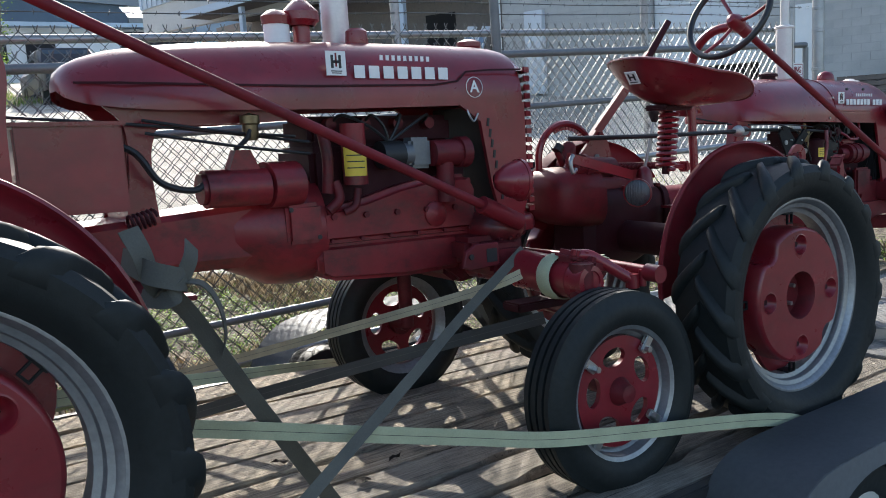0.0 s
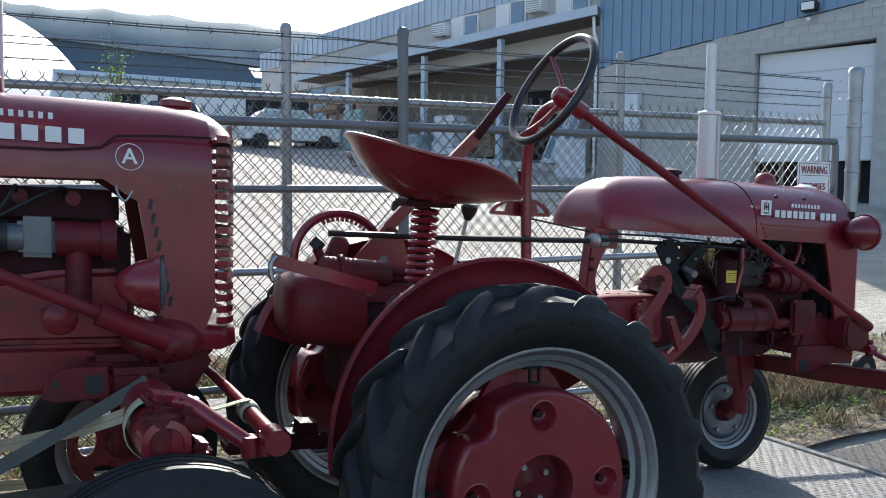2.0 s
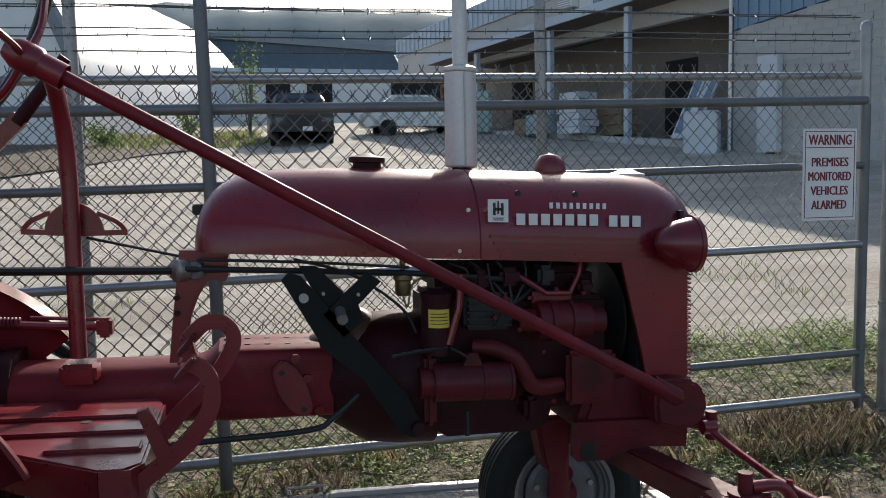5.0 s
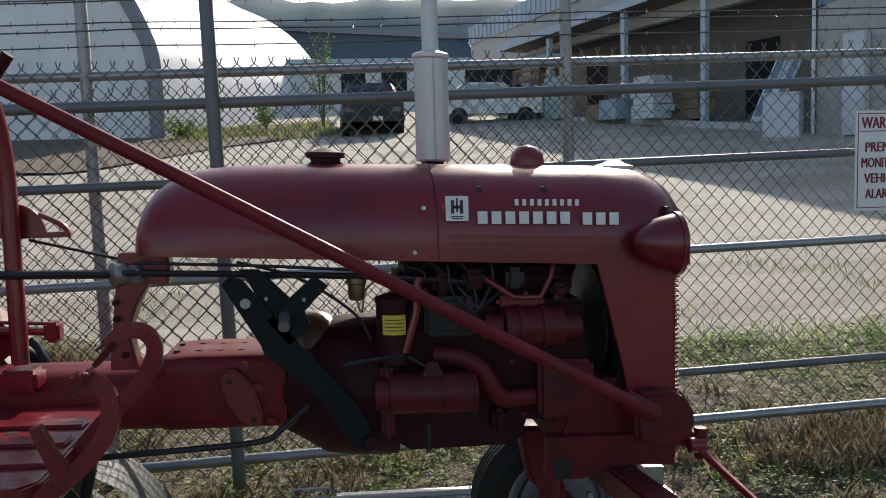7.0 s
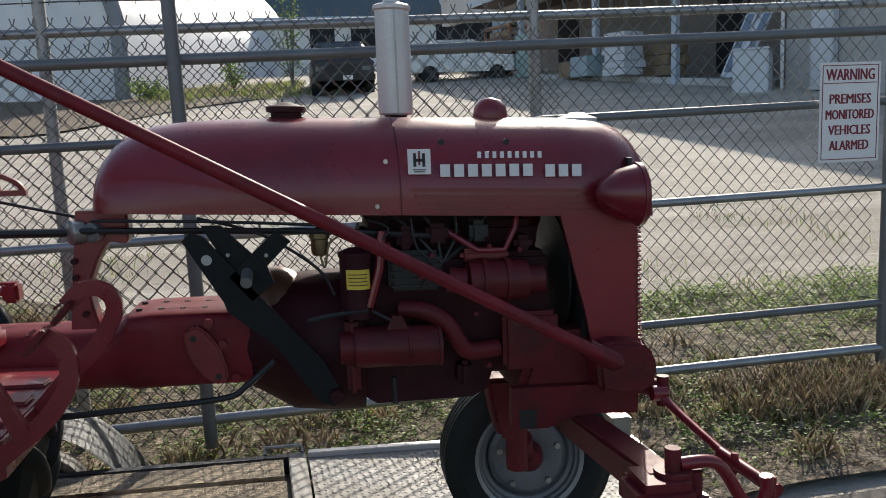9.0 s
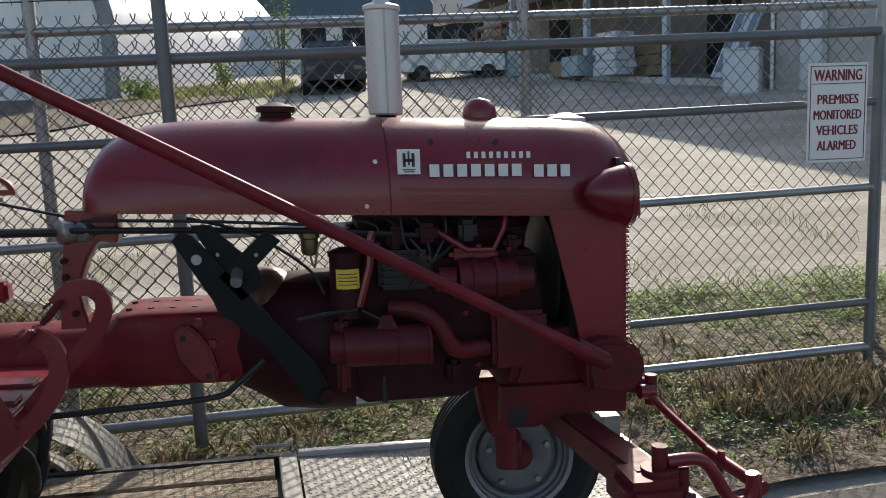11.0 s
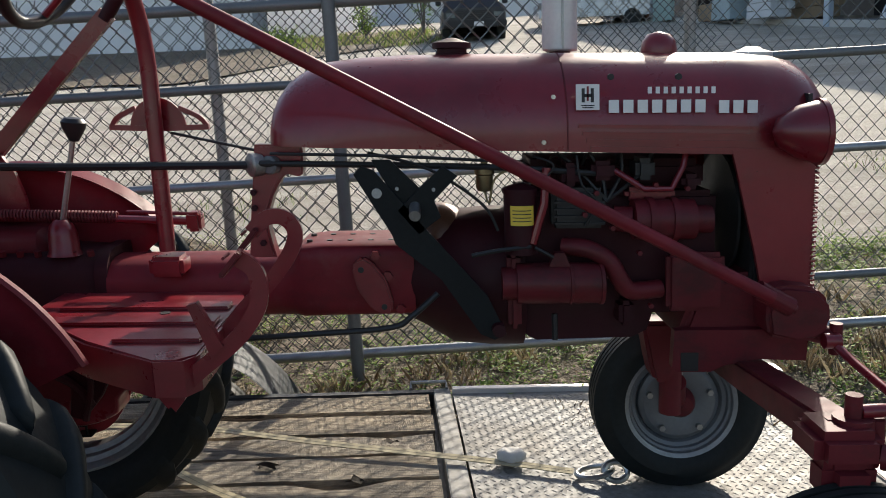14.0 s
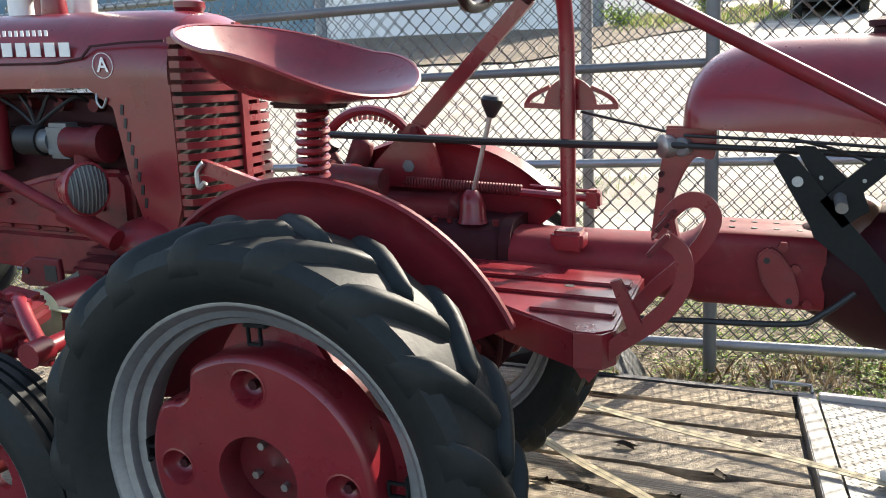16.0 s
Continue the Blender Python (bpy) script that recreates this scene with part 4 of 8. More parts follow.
    part("crown", bm, GREEN, t, "", 0)


bush((4.05, 31.0, ground_z(4.05, 31.0)), 3.6, 0.75, 4)
bush((1.9, 33.0, ground_z(1.9, 33.0)), 1.1, 0.6, 3)
bush((-0.5, 29.2, ground_z(-0.5, 29.2)), 0.7, 0.8, 5)

# ---------------------------------------------------------------- trailer
DECK = TILT @ Matrix.Translation((4.11, 4.16, -0.135)) @ pose(0, 0, 0, 0, 0, 3) @ Matrix.Translation((-4.11, -4.16, 0))
Y0, Y1 = 1.92, 4.16


def wood_material():
    m = Mat("weathered_deck_wood", 0.85)
    grain = m.noise(5, 10, (0.8, 30, 8), 0.78)
    a = m.ramp(grain, [(0.36, (0.035, 0.028, 0.02)), (0.43, (0.22, 0.17, 0.11)), (0.54, (0.54, 0.44, 0.31)), (0.7, (0.72, 0.63, 0.48))])
    b = m.mix(m.scale(m.rand(), 0.0, 0.6), a, (0.30, 0.285, 0.26))
    c = m.mix(m.ramp(m.noise(2.6, 7, (1, 2.2, 1)), [(0.46, (0, 0, 0)), (0.62, (0.8, 0.8, 0.8))]), b, (0.13, 0.112, 0.09))
    cracks = m.ramp(m.noise(3.0, 8, (0.45, 26, 4), 0.7), [(0.60, (0, 0, 0)), (0.63, (0.9, 0.9, 0.9))])
    m.color(m.mix(cracks, c, (0.025, 0.02, 0.016)))
    return m.bump(grain, 1.0, 0.018).m


DECKWOOD = wood_material()


def plate_material():
    m = Mat("worn_diamond_plate", 0.5, 0.25)
    m.color(m.mix(m.ramp(m.noise(3, 5), [(0.4, (0, 0, 0)), (0.7, (0.7, 0.7, 0.7))]), m.ramp(m.noise(40, 5), [(0.3, (0.17, 0.17, 0.16)), (0.7, (0.31, 0.31, 0.295))]), (0.20, 0.175, 0.14)))
    return m.rough(m.scale(m.noise(12, 4), 0.5, 0.8)).m


PLATE = plate_material()


def trailer():
    t = new("trailer")
    t.matrix_world = DECK @ Matrix.Translation((2, 2.8, 0))
    OFF[t] = Vector((2, 2.8, 0))
    tagged(t, "flat deck trailer with plank floor and steel beavertail", "trailer")
    n = 11
    w = (Y1 - Y0) / n
    q = random.Random(3)
    for k in range(n):
        y = Y0 + w * (k + 0.5)
        ends = [-2.2, 4.02 - q.uniform(0, 0.02)]
        bm = B()
        box(bm, ((ends[0] + ends[1]) / 2, y, -0.022 + q.uniform(-0.010, 0.003)), (ends[1] - ends[0], w - q.uniform(0.022, 0.040), 0.044), pose(0, 0, 0, q.uniform(-1.2, 1.2), 0, q.uniform(-0.06, 0.06)))
        bmesh.ops.subdivide_edges(bm, edges=[e for e in bm.edges if e.calc_length() > 3], cuts=110)
        for v in bm.verts:
            s = 1 if v.co.y > y else -1
            v.co.y += s * 0.007 * noise.noise((v.co.x * 9, k * 7.1, 2)) - s * max(0, noise.noise((v.co.x * 2.6, k * 3.3, s)) - 0.25) * 0.11
            v.co.z += 0.003 * noise.noise((v.co.x * 2, k * 5.0, 9))
        part("plank", bm, DECKWOOD, t, "", 30)
    bm = B()
    boxx(bm, (-2.2, Y0 + 0.02, -0.12), (4.05, Y1 - 0.02, -0.06))
    part("subframe", bm, TRAILERBLACK, t, "", 0)
    for y in (Y0 - 0.025, Y1 + 0.025):
        bm = B()
        boxx(bm, (-2.3, y - 0.024, -0.15), (4.05, y + 0.024, 0.004), 0.006)
        part("side_rail", bm, TRAILERBLACK, t, "", 0)
    bm = B()
    boxx(bm, (4.03, Y0 - 0.05, -0.14), (4.105, Y1 + 0.05, 0.006), 0.004)
    part("cross_member", bm, PLATE, t, "grey steel strip across the deck", 0)
    # beavertail of chequer plate
    slope = pose(0, 0, 0, 0, 0.6, 0)
    at = Matrix.Translation((4.115, 0, 0)) @ slope
    bm = B()
    boxx(bm, (0, Y0, -0.012), (1.45, Y1, 0.0))
    bmesh.ops.transform(bm, matrix=at, verts=bm.verts)
    bt = part("beavertail", bm, PLATE, t, "worn steel chequer plate tail", 0)
    bm = B()
    k = 0
    L, ww, hh = 0.013, 0.0045, 0.0022
    for i in range(51):
        for j in range(77):
            x, y = 0.018 + i * 0.0278, Y0 + 0.02 + j * 0.0285
            a = radians(45) if (i + j) % 2 else radians(-45)
            c, s = math.cos(a), math.sin(a)
            v = [bm.verts.new((x + c * p - s * r, y + s * p + c * r, z)) for p, r, z in ((-L, 0, 0), (0, -ww, 0), (L, 0, 0), (0, ww, 0), (0, 0, hh))]
            for e in range(4):
                bm.faces.new((v[e], v[(e + 1) % 4], v[4]))
    bmesh.ops.transform(bm, matrix=at @ Matrix.Translation((0, 0, 0.0004)), verts=bm.verts)
    tagged(part("tread_pattern", bm, PLATE, bt, "", 0), kind="stuff")
    # far edge gets pale paint to carry its sunlit brightness
    for y, m in ((Y1 + 0.012, MUFFLER), (Y0 - 0.012, TRAILERBLACK)):
        bm = B()
        boxx(bm, (0.0, y - 0.02, -0.1), (1.45, y + 0.02, 0.022), 0.003)
        bmesh.ops.transform(bm, matrix=at, verts=bm.verts)
        part("tail_edge", bm, m, bt, "", 0)
    bm = B()
    tube(bm, [(3.93, Y1 + 0.03, 0.012), (3.93, Y1 + 0.07, 0.03), (4.09, Y1 + 0.07, 0.03), (4.09, Y1 + 0.03, 0.012)], 0.008, 6)
    part("stake_loop", bm, GALV, t)
    bm = B()
    boxx(bm, (1.36, Y1 - 0.14, 0.0), (1.45, Y1 + 0.02, 0.13), 0.004)
    bmesh.ops.transform(bm, matrix=at, verts=bm.verts)
    part("ramp_bracket", bm, STEEL, bt, "", 0)
    bm = B()
    boxx(bm, (1.44, Y0, -0.16), (1.50, Y1, 0.012), 0.004)
    bmesh.ops.transform(bm, matrix=at, verts=bm.verts)
    part("bumper", bm, STEEL, bt, "", 0)
    # fenders over the tandem wheels
    for side, ya, yb in ((-1, 1.56, 1.88), (1, 4.20, 4.58)):
        prof = [(1.96, -0.2), (1.99, -0.10), (2.05, 0.02), (2.16, 0.085), (2.35, 0.105), (2.9, 0.107), (3.45, 0.107), (3.6, 0.092), (3.78, 0.03), (3.98, -0.07), (4.06, -0.2)]
        if side > 0:
            prof = [(1.60, -0.2), (1.66, 0.0), (1.78, 0.13), (1.95, 0.19), (2.2, 0.205), (2.72, 0.21), (2.98, 0.19), (3.17, 0.12), (3.33, -0.03), (3.42, -0.18), (3.45, -0.3)]
        prof = [(p.x, p.z) for p in bezier([(a, 0, b) for a, b in prof], 4)]
        bm = B()
        rows = []
        for y, dz in ((ya if side < 0 else yb, -0.05), (ya + side * -0.0 if side < 0 else yb, 0.0), ((ya + yb) / 2, 0.006), (yb if side < 0 else ya, 0.0)):
            rows.append([bm.verts.new((x + (0.03 * (2.5 - x) * 0.6 if dz < 0 else 0), y, z + dz)) for x, z in prof])
        for a, b in zip(rows, rows[1:]):
            for i in range(len(prof) - 1):
                bm.faces.new((a[i], b[i], b[i + 1], a[i + 1]))
        bmesh.ops.solidify(bm, geom=bm.faces[:], thickness=0.004)
        fe = part("fender", bm, FENDERGREY, t, "dull grey sheet steel fender", 50)
        if side < 0:
            bm = B()  # side skirt with two wheel arches
            out = [(1.98, -0.20)] + [(x, z - 0.004) for x, z in prof[2:-2]] + [(4.04, -0.20)]
            for cx in (3.42, 2.55):
                out += [(cx + 0.33 * math.cos(a), -0.20 + 0.225 * math.sin(a)) for a in [math.pi * (0.02 + 0.96 * q / 18) for q in range(19)]]
            plate(bm, out, ya - 0.003, ya + 0.003)
            part("skirt", bm, FENDERGREY, fe, "", 0)
            # worn round decal: ring of short bars, centre bars
            for q in range(26):
                if q in (0, 1, 13, 14):
                    continue
                a = 2 * math.pi * q / 26
                bm = B()
                box(bm, (2.98 + 0.066 * math.cos(a), ya - 0.006, 0.022 + 0.066 * math.sin(a)), (0.009, 0.001, 0.021), pose(0, 0, 0, 0, 90 - math.degrees(a), 0))
                part("mark", bm, DECALWHITE, fe, "", 0)
            for dz, ww2, mt in ((0.02, 0.07, DECALWHITE), (-0.01, 0.08, DECALWHITE), (-0.035, 0.05, SIGNRED)):
                bm = B()
                box(bm, (2.98, ya - 0.006, 0.022 + dz), (ww2, 0.001, 0.010))
                part("mark", bm, mt, fe, "", 0)
        for cx in ((2.55, 3.42) if side < 0 else (2.0, 2.9)):
            yc = ya + 0.14 if side < 0 else yb - 0.14
            bm = B()
            lathe(bm, (cx, yc, -0.28), (0, 1, 0), [(0.19, -0.09), (0.26, -0.10), (0.292, -0.085), (0.302, -0.05), (0.302, 0.05), (0.292, 0.085), (0.26, 0.1), (0.19, 0.09)], 36, True)
            wh = part("wheel", bm, RUBBER, t, "black trailer tyre")
            bm = B()
            lathe(bm, (cx, yc, -0.28), (0, -side * -1, 0), [(0.0, 0.03), (0.05, 0.03), (0.055, 0.02), (0.1, 0.035), (0.15, 0.02), (0.175, 0.05), (0.192, 0.085), (0.20, 0.085), (0.19, 0.0), (0.19, -0.08)] if side > 0 else [(0.0, 0.06), (0.05, 0.06), (0.055, 0.03), (0.1, 0.045), (0.15, 0.03), (0.175, 0.05), (0.192, 0.085), (0.20, 0.085), (0.19, 0.0), (0.19, -0.08)], 32)
            part("rim", bm, WHITE, wh, "white spoke rim")


trailer()

# ---------------------------------------------------------------- fence and sliding gate
FY, GY = 4.90, 4.66
DARKGALV = plain("dull_galvanized_pipe", (0.17, 0.18, 0.185), 0.5, 0.5, 0.3, 22, 0.15)
WIRE = plain("weathered_fence_wire", (0.145, 0.148, 0.144), 0.38, 0.65, 0.45, 30, 0.1)
RUSTGALV = plain("stained_galvanized_post", (0.38, 0.37, 0.36), 0.5, 0.6, 0.35, 10, 0.15)


def mesh_panel(x0, x1, zf, y, w, r, top):
    """Woven wire: zigzag strands hooked into one another, from z0 to z1, with twisted ends on top."""
    bm = B()
    h = w * 1.08
    k = 0
    n = int((x1 - x0) / (w / 2))
    for i in range(n):
        xa, xb = x0 + i * w / 2, x0 + (i + 1) * w / 2
        z0, z1 = zf((xa + xb) / 2)
        m = int((z1 - z0) / (h / 2))
        pts = []
        for j in range(m + 1):
            right = (j + i) % 2
            pts.append(Vector(((xb if right else xa) + (0.003 if right else -0.003), y + (0.003 if right else -0.003) + 0.01 * noise.noise((xa, j * 0.1, 3)), z1 - j * h / 2)))
        if top:
            tx = xb if i % 2 else xa
            pts.insert(0, Vector((tx + (0.012 if i % 2 else -0.012), y, z1 + 0.028)))
        rings = []
        for a, p in enumerate(pts):
            d = (pts[min(a + 1, len(pts) - 1)] - pts[max(a - 1, 0)]).normalized()
            u = Vector((0, 1, 0))
            v = d.cross(u)
            rings.append([bm.verts.new(p + u * r * c + v * r * s) for c, s in ((1, 0), (-0.5, 0.87), (-0.5, -0.87))])
        for a, b in zip(rings, rings[1:]):
            for q in range(3):
                bm.faces.new((a[q], a[(q + 1) % 3], b[(q + 1) % 3], b[q]))
    return bm


def barbed(parent, x0, x1, y, zf, name="barbed_wire"):
    bm = B()
    pts = [(x, y + 0.006 * math.sin(x * 9), zf(x) - 0.012 * math.sin(math.pi * ((x - x0) % 2.4) / 2.4)) for x in np.arange(x0, x1 + 0.01, 0.15)]
    tube(bm, pts, 0.0034, 4)
    for x in np.arange(x0 + 0.05, x1, 0.125):
        z = zf(x) - 0.012 * math.sin(math.pi * ((x - x0) % 2.4) / 2.4)
        a = x * 37.0
        for s in (0, 1):
            d = Vector((0.3 * math.cos(a), math.sin(a + s * 1.6), math.cos(a + s * 1.6))) * 0.016
            tube(bm, [Vector((x + s * 0.006, y, z)) - d, Vector((x + s * 0.006, y, z)) + d], 0.0021, 3)
    return part(name, bm, WIRE, parent, "", 40)


def post(parent, x, y, z0, z1, r, mat, cap=True, lean=0.0, name="post"):
    bm = B()
    tube(bm, [(x, y, z0), (x + lean * (z1 - z0), y, z1)], r, 14)
    p = part(name, bm, mat, parent)
    if cap:
        bm = B()
        lathe(bm, (x + lean * (z1 - z0), y, z1), (0, 0, 1), [(r * 1.12, -0.03), (r * 1.12, 0.0), (r * 0.8, 0.02), (0.0, 0.028)], 14)
        part("cap", bm, mat, p)
    return p


def gz(x):
    return 0.018 * (x - 3.6)


def fence():
    f = thing("chain_link_fence", (1.0, FY, ground_z(1, FY)), "galvanized chain link fence topped with barbed wire", "fence")
    for x in (-4.35, -1.9, 0.58, 3.02, 5.40):
        post(f, x, FY, ground_z(x, FY) - 0.05, 2.62 + gz(x), 0.03, RUSTGALV, lean=-0.012)
    bm = B()
    tube(bm, [(-7.5, FY, 2.222 + gz(-7.5)), (7.4, FY, 2.222 + gz(7.4))], 0.024, 12)
    part("top_rail", bm, GALV, f)
    bm = mesh_panel(-6.5, 7.35, lambda x: (ground_z(x, FY) + 0.06, 2.262 + gz(x)), FY - 0.028, 0.083, 0.0035, True)
    tagged(part("wire_mesh", bm, WIRE, f, "woven galvanized wire", 0), kind="stuff")
    for z in (2.36, 2.47, 2.58):
        barbed(f, -6.5, 7.4, FY - 0.03, lambda x, z=z: z + gz(x))
    g = thing("sliding_gate", (5.4, GY, 0.3), "galvanized chain link sliding gate with horizontal rails", "gate")
    for z, r, m in ((2.055, 0.026, DARKGALV), (1.69, 0.022, DARKGALV), (1.235, 0.022, GALV), (0.60, 0.022, DARKGALV), (0.345, 0.026, GALV)):
        bm = B()
        tube(bm, [(-4.0, GY, z + gz(-4.0)), (7.25, GY, z + gz(7.25))], r, 12)
        part("rail", bm, m, g)
    post(g, 3.65, GY - 0.03, 0.22, 2.60, 0.032, DARKGALV, True, -0.018)
    post(g, 7.25, GY, 0.33, 2.10, 0.026, DARKGALV, False)
    post(g, -0.9, GY - 0.03, 0.12, 2.55, 0.032, DARKGALV, True, -0.018)
    bm = B()
    box(bm, (3.60, GY - 0.06, 1.585), (0.12, 0.03, 0.05), None, 0.006)
    part("latch", bm, BLACK, g, "dark steel roller bracket")
    bm = mesh_panel(-3.9, 5.44, lambda x: (0.35 + gz(x), 2.115 + gz(x)), GY + 0.028, 0.083, 0.0035, True)
    tagged(part("wire_mesh", bm, WIRE, g, "woven galvanized wire", 0), kind="stuff")
    for z in (2.40, 2.53):
        barbed(g, -3.9, 7.3, GY, lambda x, z=z: z + gz(x))
    e = thing("gate_post", (7.42, GY - 0.02, 0.2), "thick galvanized gate post with a domed cap", "gate post", "gate posts")
    p = post(e, 7.42, GY - 0.02, 0.15, 2.68, 0.052, GALV, True, 0.0)
    for z in (0.95, 1.45, 1.9, 2.25, 2.45):
        bm = B()
        lathe(bm, (7.42, GY - 0.02, z), (0, 0, 1), [(0.052, -0.015), (0.057, -0.012), (0.057, 0.012), (0.052, 0.015)], 16)
        part("band", bm, GALV, p)
    e = thing("gate_post", (7.48, FY + 0.1, 0.2), "slim galvanized gate post behind the thick one", "gate post", "gate posts")
    post(e, 7.48, FY + 0.05, 0.15, 2.6, 0.032, GALV, True, 0.0)
    wl = thing("guide_roller", (7.62, GY - 0.05, 0.22), "black rubber roller of the gate on the ground", "roller")
    bm = B()
    lathe(bm, (7.62, GY - 0.05, 0.33), (0, 1, 0), [(0.05, -0.03), (0.1, -0.035), (0.12, -0.02), (0.12, 0.02), (0.1, 0.035), (0.05, 0.03)], 24, True)
    part("tyre", bm, RUBBER, wl)
    bm = B()
    lathe(bm, (7.62, GY - 0.05, 0.33), (0, 1, 0), [(0, -0.025), (0.052, -0.025), (0.052, 0.025), (0, 0.025)], 16)
    part("hub", bm, STEEL, wl)
    return g


fence()


def sign():
    x0, x1, z0, z1, y = 6.822, 7.167, 1.445, 1.96, GY - 0.03
    cx = (x0 + x1) / 2
    s = thing("warning_sign", (cx, y, z0), "white warning sign with dark red lettering, wired to the gate", "sign")
    bm = B()
    boxx(bm, (x0, y - 0.002, z0), (x1, y + 0.002, z1))
    part("panel", bm, WHITE, s, "", 0)
    m = SIGNRED
    for lo, hi in (((x0 + 0.012, z1 - 0.018), (x1 - 0.012, z1 - 0.014)), ((x0 + 0.012, z0 + 0.014), (x1 - 0.012, z0 + 0.018)), ((x0 + 0.012, z0 + 0.014), (x0 + 0.016, z1 - 0.014)), ((x1 - 0.016, z0 + 0.014), (x1 - 0.012, z1 - 0.014))):
        bm = B()
        boxx(bm, (lo[0], y - 0.0036, lo[1]), (hi[0], y - 0.002, hi[1]))
        part("border", bm, SIGNRED, s, "", 0)

    def line(txt, z, h, width):
        for dx, dy in ((-0.0018, 0.0), (0.0, 0.0002), (0.0018, 0.0004)):
            m4 = Matrix.Translation((cx, y - 0.0032 - dy, z)) @ pose(0, 0, 0, 90, 0, 0)
            ob = text_mesh(txt, h / 0.70, m4, m, s, "lettering", 0.0)
            w = max(v.co.x for v in ob.data.vertices) - min(v.co.x for v in ob.data.vertices)
            k = width / w
            for v in ob.data.vertices:
                v.co.x = (v.co.x + OFF[s].x - cx) * k + cx - OFF[s].x + dx
    line("WARNING", z1 - 0.066, 0.058, 0.275)
    bm = B()
    boxx(bm, (x0 + 0.02, y - 0.0036, z1 - 0.108), (x1 - 0.02, y - 0.002, z1 - 0.104))
    part("rule", bm, m, s, "", 0)
    for k, (txt, w) in enumerate((("PREMISES", 0.235), ("MONITORED", 0.275), ("VEHICLES", 0.24), ("ALARMED", 0.225))):
        line(txt, z0 + 0.325 - k * 0.08, 0.05, w)


sign()

# ---------------------------------------------------------------- wheels


def rear_wheel(tr, c, R, W, rim, out, lugs=17, name="rear_wheel"):
    """A lugged rear wheel; out is the y direction of its outer face."""
    c = Vector(c)
    h = W / 2
    bm = B()
    prof = [(rim - 0.004, -h * 0.56), (rim + 0.022, -h * 0.70), (rim + 0.040, -h * 0.90), (rim + 0.075, -h * 1.03), (R - 0.06, -h * 1.03), (R - 0.034, -h * 0.88), (R - 0.027, -h * 0.45), (R - 0.025, 0)]
    prof += [(r, -y) for r, y in prof[-2::-1]]
    lathe(bm, c, (0, 1, 0), prof, 64, True)
    bmesh.ops.recalc_face_normals(bm, faces=bm.faces)
    tyre = part(name, bm, RUBBER, tr, "black lugged tractor tyre on a silver rim", 35)
    ux, uz = Vector((1, 0, 0)), Vector((0, 0, 1))
    for side in (-1, 1):
        for k in range(lugs):
            bm = B()
            a0 = 2 * math.pi * (k + (0.5 if side > 0 else 0)) / lugs
            rings = []
            for f, drop, hh in ((-0.05, 0.0, 0.024), (0.0, 0.0, 0.031), (0.25, 0.002, 0.033), (0.5, 0.004, 0.034), (0.72, 0.008, 0.034), (0.88, 0.014, 0.030), (0.97, 0.024, 0.022), (1.01, 0.042, 0.010), (1.02, 0.06, 0.001)):
                a = a0 + f * 0.30
                y = side * h * f
                rb = R - 0.03 - drop
                wd = 0.021 + 0.013 * max(f, 0)
                ring = []
                for s, top in ((-1.7, 0), (-1.25, 0.4), (-0.92, 0.82), (-0.5, 1), (0.5, 1), (0.92, 0.82), (1.2, 0.4), (1.5, 0)):
                    aa = a + s * wd / R
                    ring.append(bm.verts.new(c + (ux * math.cos(aa) + uz * math.sin(aa)) * (rb + hh * top) + Vector((0, y + side * 0.004 * top * f, 0))))
                rings.append(ring)
            for p, q in zip(rings, rings[1:]):
                for i in range(7):
                    bm.faces.new((p[i], p[i + 1], q[i + 1], q[i]))
            bm.faces.new(rings[0])
            bm.faces.new(rings[-1][::-1])
            bmesh.ops.recalc_face_normals(bm, faces=bm.faces)
            part("lug", bm, RUBBER, tyre, "", 60)
    bm = B()
    o = 1.0
    half = [(rim + 0.012, 0.66), (rim + 0.020, 0.645), (rim + 0.021, 0.615), (rim + 0.012, 0.585), (rim + 0.002, 0.54), (rim - 0.002, 0.47), (rim - 0.016, 0.42), (rim - 0.022, 0.34), (rim - 0.020, 0.25), (rim - 0.038, 0.20), (rim - 0.042, 0.06)]
    back = [(rim - 0.049, 0.06), (rim - 0.045, 0.22), (rim - 0.028, 0.27), (rim - 0.029, 0.35), (rim - 0.024, 0.44), (rim - 0.009, 0.49), (rim - 0.005, 0.56), (rim + 0.003, 0.62), (rim + 0.006, 0.65)]
    half, back = [(r, y * h) for r, y in half], [(r, y * h) for r, y in back]
    prof = half + [(r, -y) for r, y in half[::-1]] + [(r, -y) for r, y in back[::-1]] + back
    lathe(bm, c, (0, out, 0), prof, 64, True)
    bmesh.ops.recalc_face_normals(bm, faces=bm.faces)
    part("rim", bm, SILVER, tyre, "silver painted steel rim", 35)
    return tyre


def ring_fill(bm, loops, y0, y1):
    """A flat plate between closed (x, z) outlines, the first outside and the rest holes."""
    edges = []
    for lp in loops:
        vs = [bm.verts.new((x, y0, z)) for x, z in lp]
        edges += [bm.edges.new((vs[i], vs[(i + 1) % len(vs)])) for i in range(len(vs))]
    res = bmesh.ops.triangle_fill(bm, edges=edges, use_beauty=True)
    fs = [f for f in res["geom"] if isinstance(f, bmesh.types.BMFace)]
    ex = bmesh.ops.extrude_face_region(bm, geom=fs)
    vs = [v for v in ex["geom"] if isinstance(v, bmesh.types.BMVert)]
    bmesh.ops.translate(bm, vec=(0, y1 - y0, 0), verts=vs)
    bmesh.ops.recalc_face_normals(bm, faces=bm.faces)
    return bm


